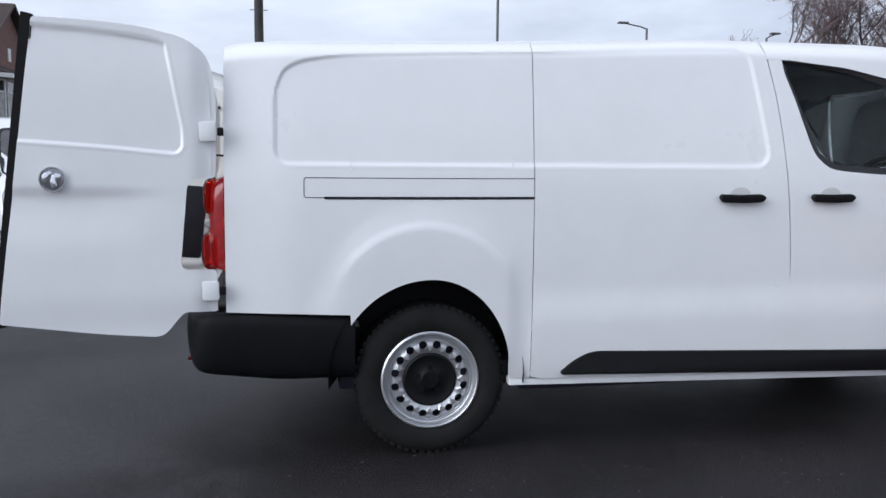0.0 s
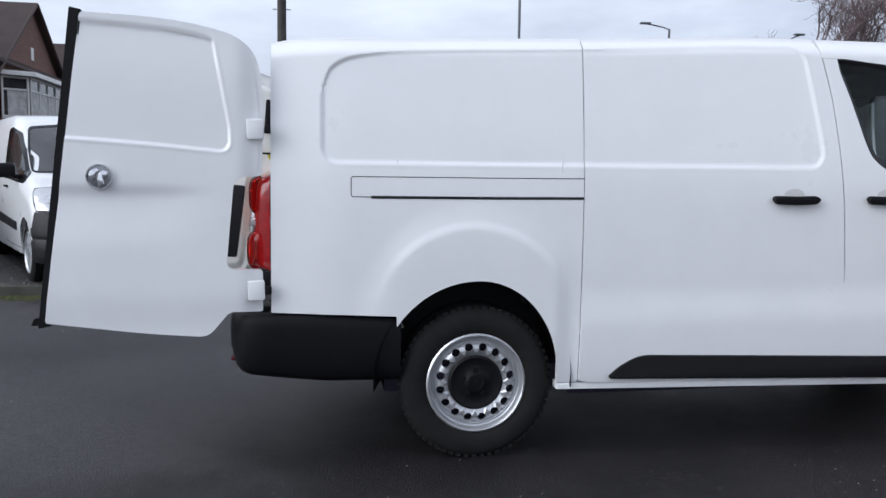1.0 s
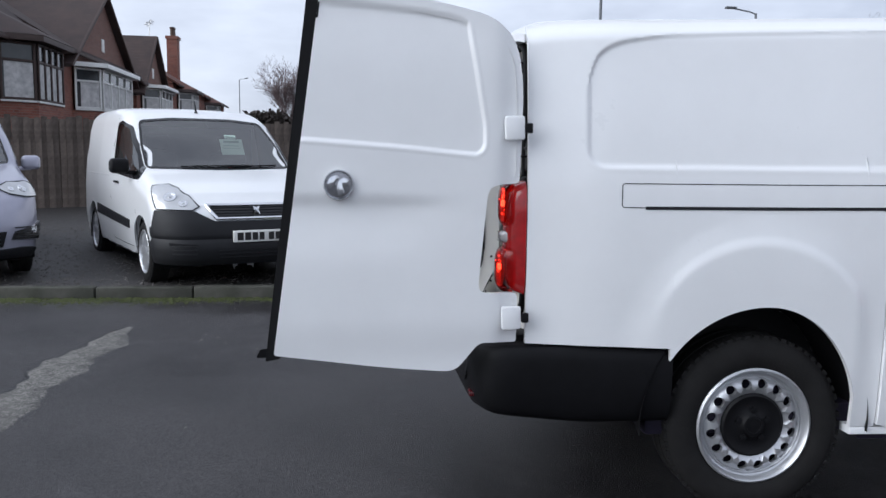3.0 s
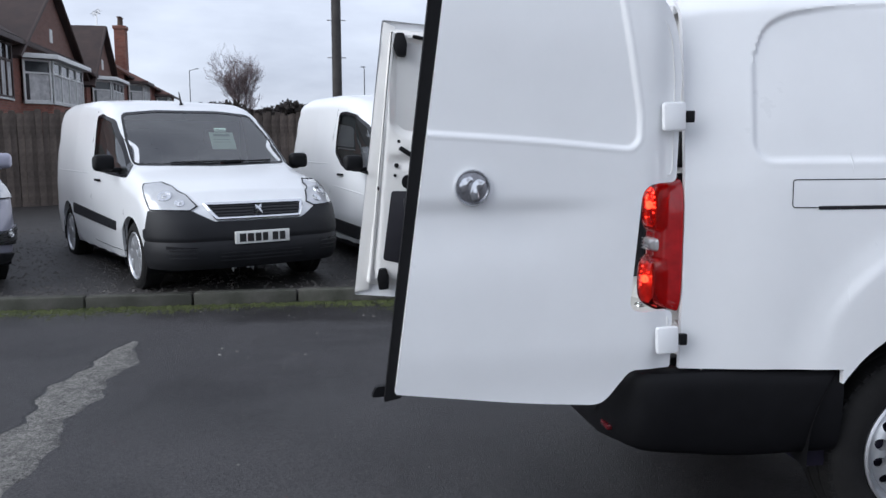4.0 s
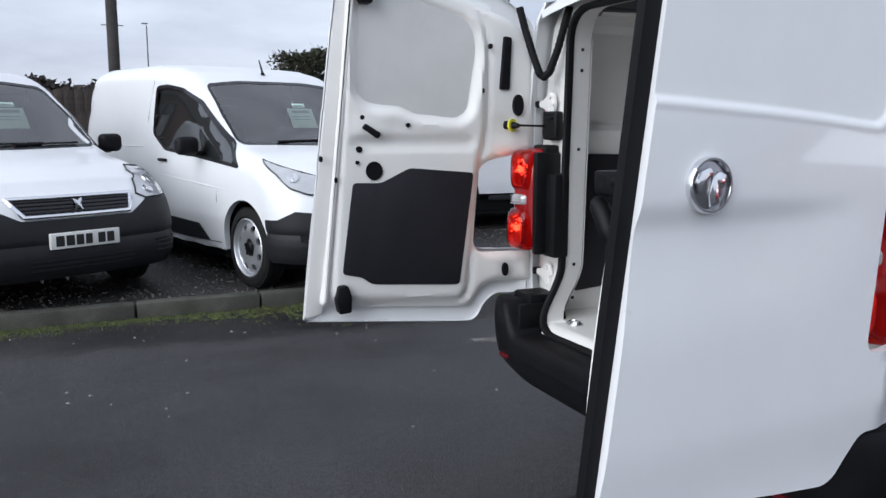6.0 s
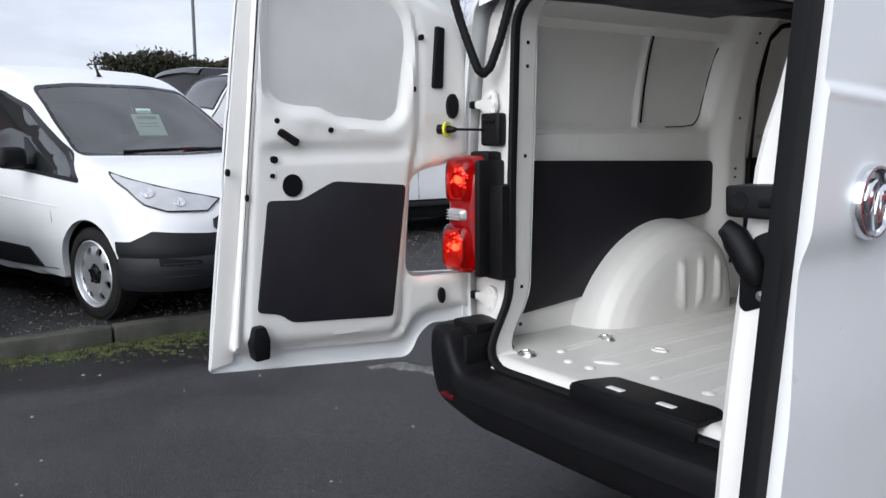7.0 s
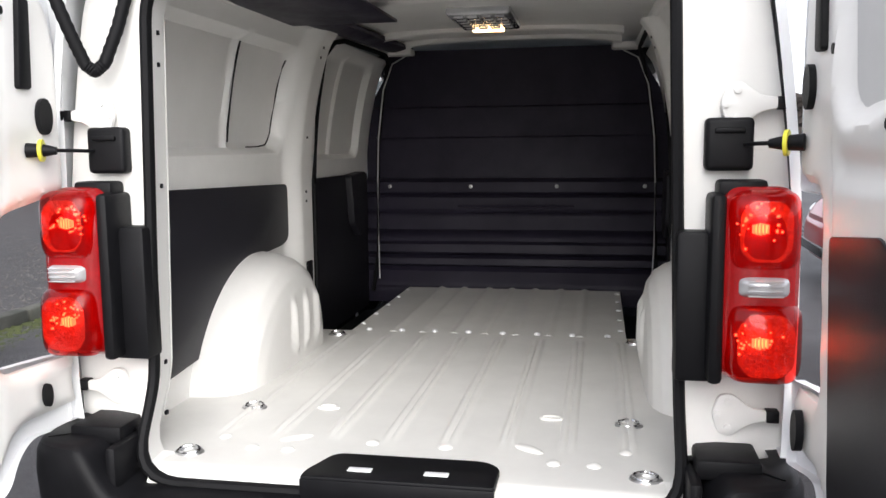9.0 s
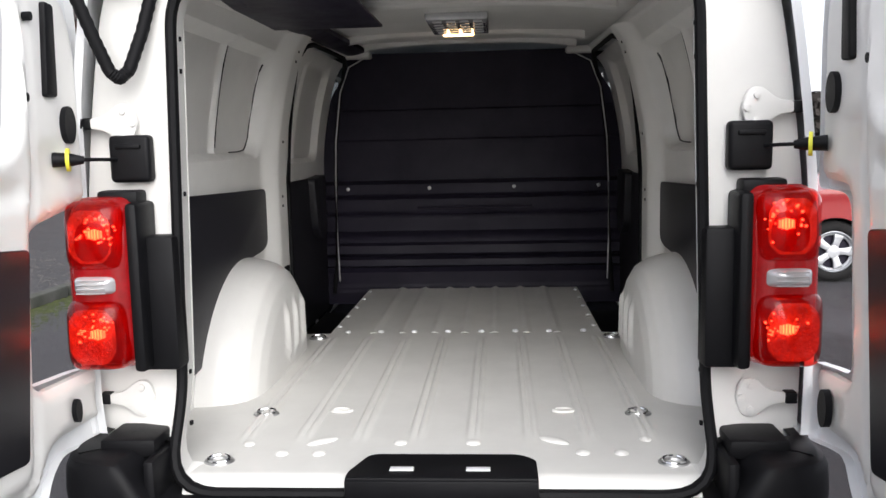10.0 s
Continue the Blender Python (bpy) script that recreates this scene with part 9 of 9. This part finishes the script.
def bare_tree(x, y, height, spread, seed, label, levels=6, twist=0.5, base=None):
    r = random.Random(seed)
    z = ground_z(x, y)
    t = thing("tree", label, "tree", at=Matrix.Translation((x, y, z)))
    trunk_b, crown_v, crown_f = bmesh.new(), [], []

    def ring(p, d, rad, n):
        a = d.cross(Vector((0.3, 0.2, 1)) if abs(d.z) < 0.9 else Vector((1, 0, 0))).normalized()
        c = d.cross(a)
        return [p + rad * (math.cos(6.2832 * k / n) * a + math.sin(6.2832 * k / n) * c) for k in range(n)]

    def limb(p, d, length, rad, level):
        pts, n = [p], 4
        for i in range(n):
            d = (d + Vector((r.uniform(-1, 1), r.uniform(-1, 1), r.uniform(-.5, .9))) * 0.22 * twist * (1 + 0.3 * level)).normalized()
            p = p + d * length / n
            pts.append(p)
            if level >= 1 and level < levels and r.random() < 0.55:
                side = (d + Vector((r.uniform(-1, 1), r.uniform(-1, 1), r.uniform(-.3, .7))) * 0.9).normalized()
                limb(p, side, length * r.uniform(.45, .65), rad * 0.42, level + 1 if level + 1 < levels else levels)
        if level <= 1:
            tube(trunk_b, pts, rad, 10, [rad * (1 - 0.45 * i / n) * (1.35 if level == 0 and i == 0 else 1) for i in range(n + 1)])
        else:
            m = 3 if level > 3 else 5
            rings = [ring(q, d, max(0.0035, rad * (1 - 0.5 * i / n)), m) for i, q in enumerate(pts)]
            k = len(crown_v)
            for g in rings:
                crown_v.extend(g)
            for i in range(n):
                for j in range(m):
                    crown_f.append((k + i * m + j, k + i * m + (j + 1) % m, k + (i + 1) * m + (j + 1) % m, k + (i + 1) * m + j))
        if level < levels:
            for c in range(4 if level == 0 else r.choice((2, 3))):
                nd = (d + Vector((r.uniform(-1, 1), r.uniform(-1, 1), r.uniform(-.25, .6))) * (0.75 * spread)).normalized()
                limb(p, nd, length * r.uniform(.62, .86), rad * 0.55, level + 1)

    limb(Vector((0, 0, -0.1)), Vector((0, 0, 1)), height * 0.27, height * 0.021, 0)
    part("trunk", trunk_b, BARK, t, "dark trunk and main limbs")
    me = bpy.data.meshes.new("crown")
    me.from_pydata([tuple(v) for v in crown_v], [], crown_f)
    me.materials.append(TWIG)
    c = new("crown", me)
    c.parent = t
    return t


bare_tree(-7.5, 68, 9.6, 1.0, 5, "bare winter tree with fine twigs behind the houses", 6)
bare_tree(14.2, 16.6, 8.3, 1.25, 8, "bare gnarled winter tree with spreading crooked limbs", 6, 1.0)
bare_tree(18.0, 18.6, 8.6, 1.2, 9, "bare winter tree with crooked limbs", 5, 1.0)
bare_tree(6.5, -16.0, 9.0, 1.0, 12, "bare tree standing across the yard", 5, 0.9)

LEAF = mat("dark_evergreen_leaves", (0.022, 0.034, 0.012), 0.6, scale=1.5, alt=(0.050, 0.062, 0.020))
LEAF_B = mat("brown_winter_hedge_leaves", (0.045, 0.038, 0.020), 0.7, scale=1.2, alt=(0.024, 0.030, 0.012))
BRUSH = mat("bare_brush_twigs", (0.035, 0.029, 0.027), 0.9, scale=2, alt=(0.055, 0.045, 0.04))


def foliage(name, label, category, material, count, place, size, seed, kind=""):
    r = random.Random(seed)
    verts, faces = [], []
    for _ in range(count):
        p = Vector(place(r))
        s = size * r.uniform(.5, 1.4)
        a = Vector((r.gauss(0, 1), r.gauss(0, 1), r.gauss(0, 1))).normalized()
        c = a.cross(Vector((r.gauss(0, 1), r.gauss(0, 1), r.gauss(0, 1)))).normalized()
        k = len(verts)
        verts += [tuple(p - a * s), tuple(p + c * s * 0.45), tuple(p + a * s), tuple(p - c * s * 0.45)]
        faces.append((k, k + 1, k + 2, k + 3))
    me = bpy.data.meshes.new(name)
    me.from_pydata(verts, [], faces)
    me.materials.append(material)
    return tagged(new(name, me), label, category, "", kind)


def hedge_place(x0, y0, x1, y1, h, wob, depth):
    def f(r):
        t = r.random()
        x, y = x0 + (x1 - x0) * t, y0 + (y1 - y0) * t
        top = h + wob * (math.sin(x * 1.9) * 0.5 + math.sin(x * 4.7 + 1) * 0.3 + r.gauss(0, 0.35))
        return (x + r.uniform(-.3, .3), y + r.uniform(-depth, depth), 0.2 + (top - 0.2) * (1 - (r.random() ** 1.6)))
    return f


foliage("hedge", "tall dark green and brown hedge along the boundary", "hedge", LEAF_B, 70000, hedge_place(2.9, 17.75, 13.0, 19.4, 2.95, 0.13, 0.5), 0.05, 21)
foliage("hedge", "dark evergreen hedge top behind the parked pickup", "hedge", LEAF, 30000, hedge_place(4.0, 18.6, 14.0, 20.2, 3.0, 0.2, 0.4), 0.05, 22)
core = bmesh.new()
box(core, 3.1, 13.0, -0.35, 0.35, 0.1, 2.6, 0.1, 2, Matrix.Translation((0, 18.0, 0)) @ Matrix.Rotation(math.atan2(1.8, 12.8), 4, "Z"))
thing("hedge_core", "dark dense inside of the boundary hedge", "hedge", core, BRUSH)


def conifer(x, y, h, r0, seed):
    t = thing("conifer", "dark conical evergreen bush behind the fence", "bush", at=Matrix.Translation((x, y, ground_z(x, y))))
    b = bmesh.new()
    tube(b, [(0, 0, -0.05), (0, 0, h * 0.9)], 0.08, 8, [0.10, 0.02])
    part("trunk", b, BARK, t)

    def f(r):
        z = r.random() ** 0.8
        a = r.uniform(0, 6.283)
        q = r0 * (1 - z) ** 0.7 * (0.75 + 0.25 * math.sin(3 * a + 5 * z)) * math.sqrt(r.uniform(.3, 1)) + 0.06
        return (q * math.cos(a), q * math.sin(a), 0.1 + z * h)
    c = foliage("crown", "", "", LEAF, 2600, f, 0.14, seed)
    for key in ("category", "label", "group", "kind"):
        if key in c:
            del c[key]
    c.parent = t


for i, (x, y, h) in enumerate(((-3.2, 44, 2.5), (-2.0, 45, 2.8), (-0.8, 46, 2.4), (-4.4, 45, 2.3), (0.8, 47, 2.6))):
    conifer(x, y, h, 1.3, 40 + i)
foliage("brushwood", "brown leafless brush and shrubs beyond the fence", "shrubs", BRUSH, 30000, hedge_place(-6.5, 40, 3.5, 44, 3.0, 0.4, 1.2), 0.16, 61, "stuff")
foliage("far_trees", "distant dark line of woodland on the horizon", "trees", BRUSH, 26000, hedge_place(-60, 150, 120, 120, 5.5, 1.2, 4.0), 0.9, 62, "stuff")
foliage("far_trees", "distant dark line of woodland on the horizon", "trees", BRUSH, 16000, hedge_place(60, 90, 120, -60, 6.0, 1.2, 4.0), 0.9, 63, "stuff")
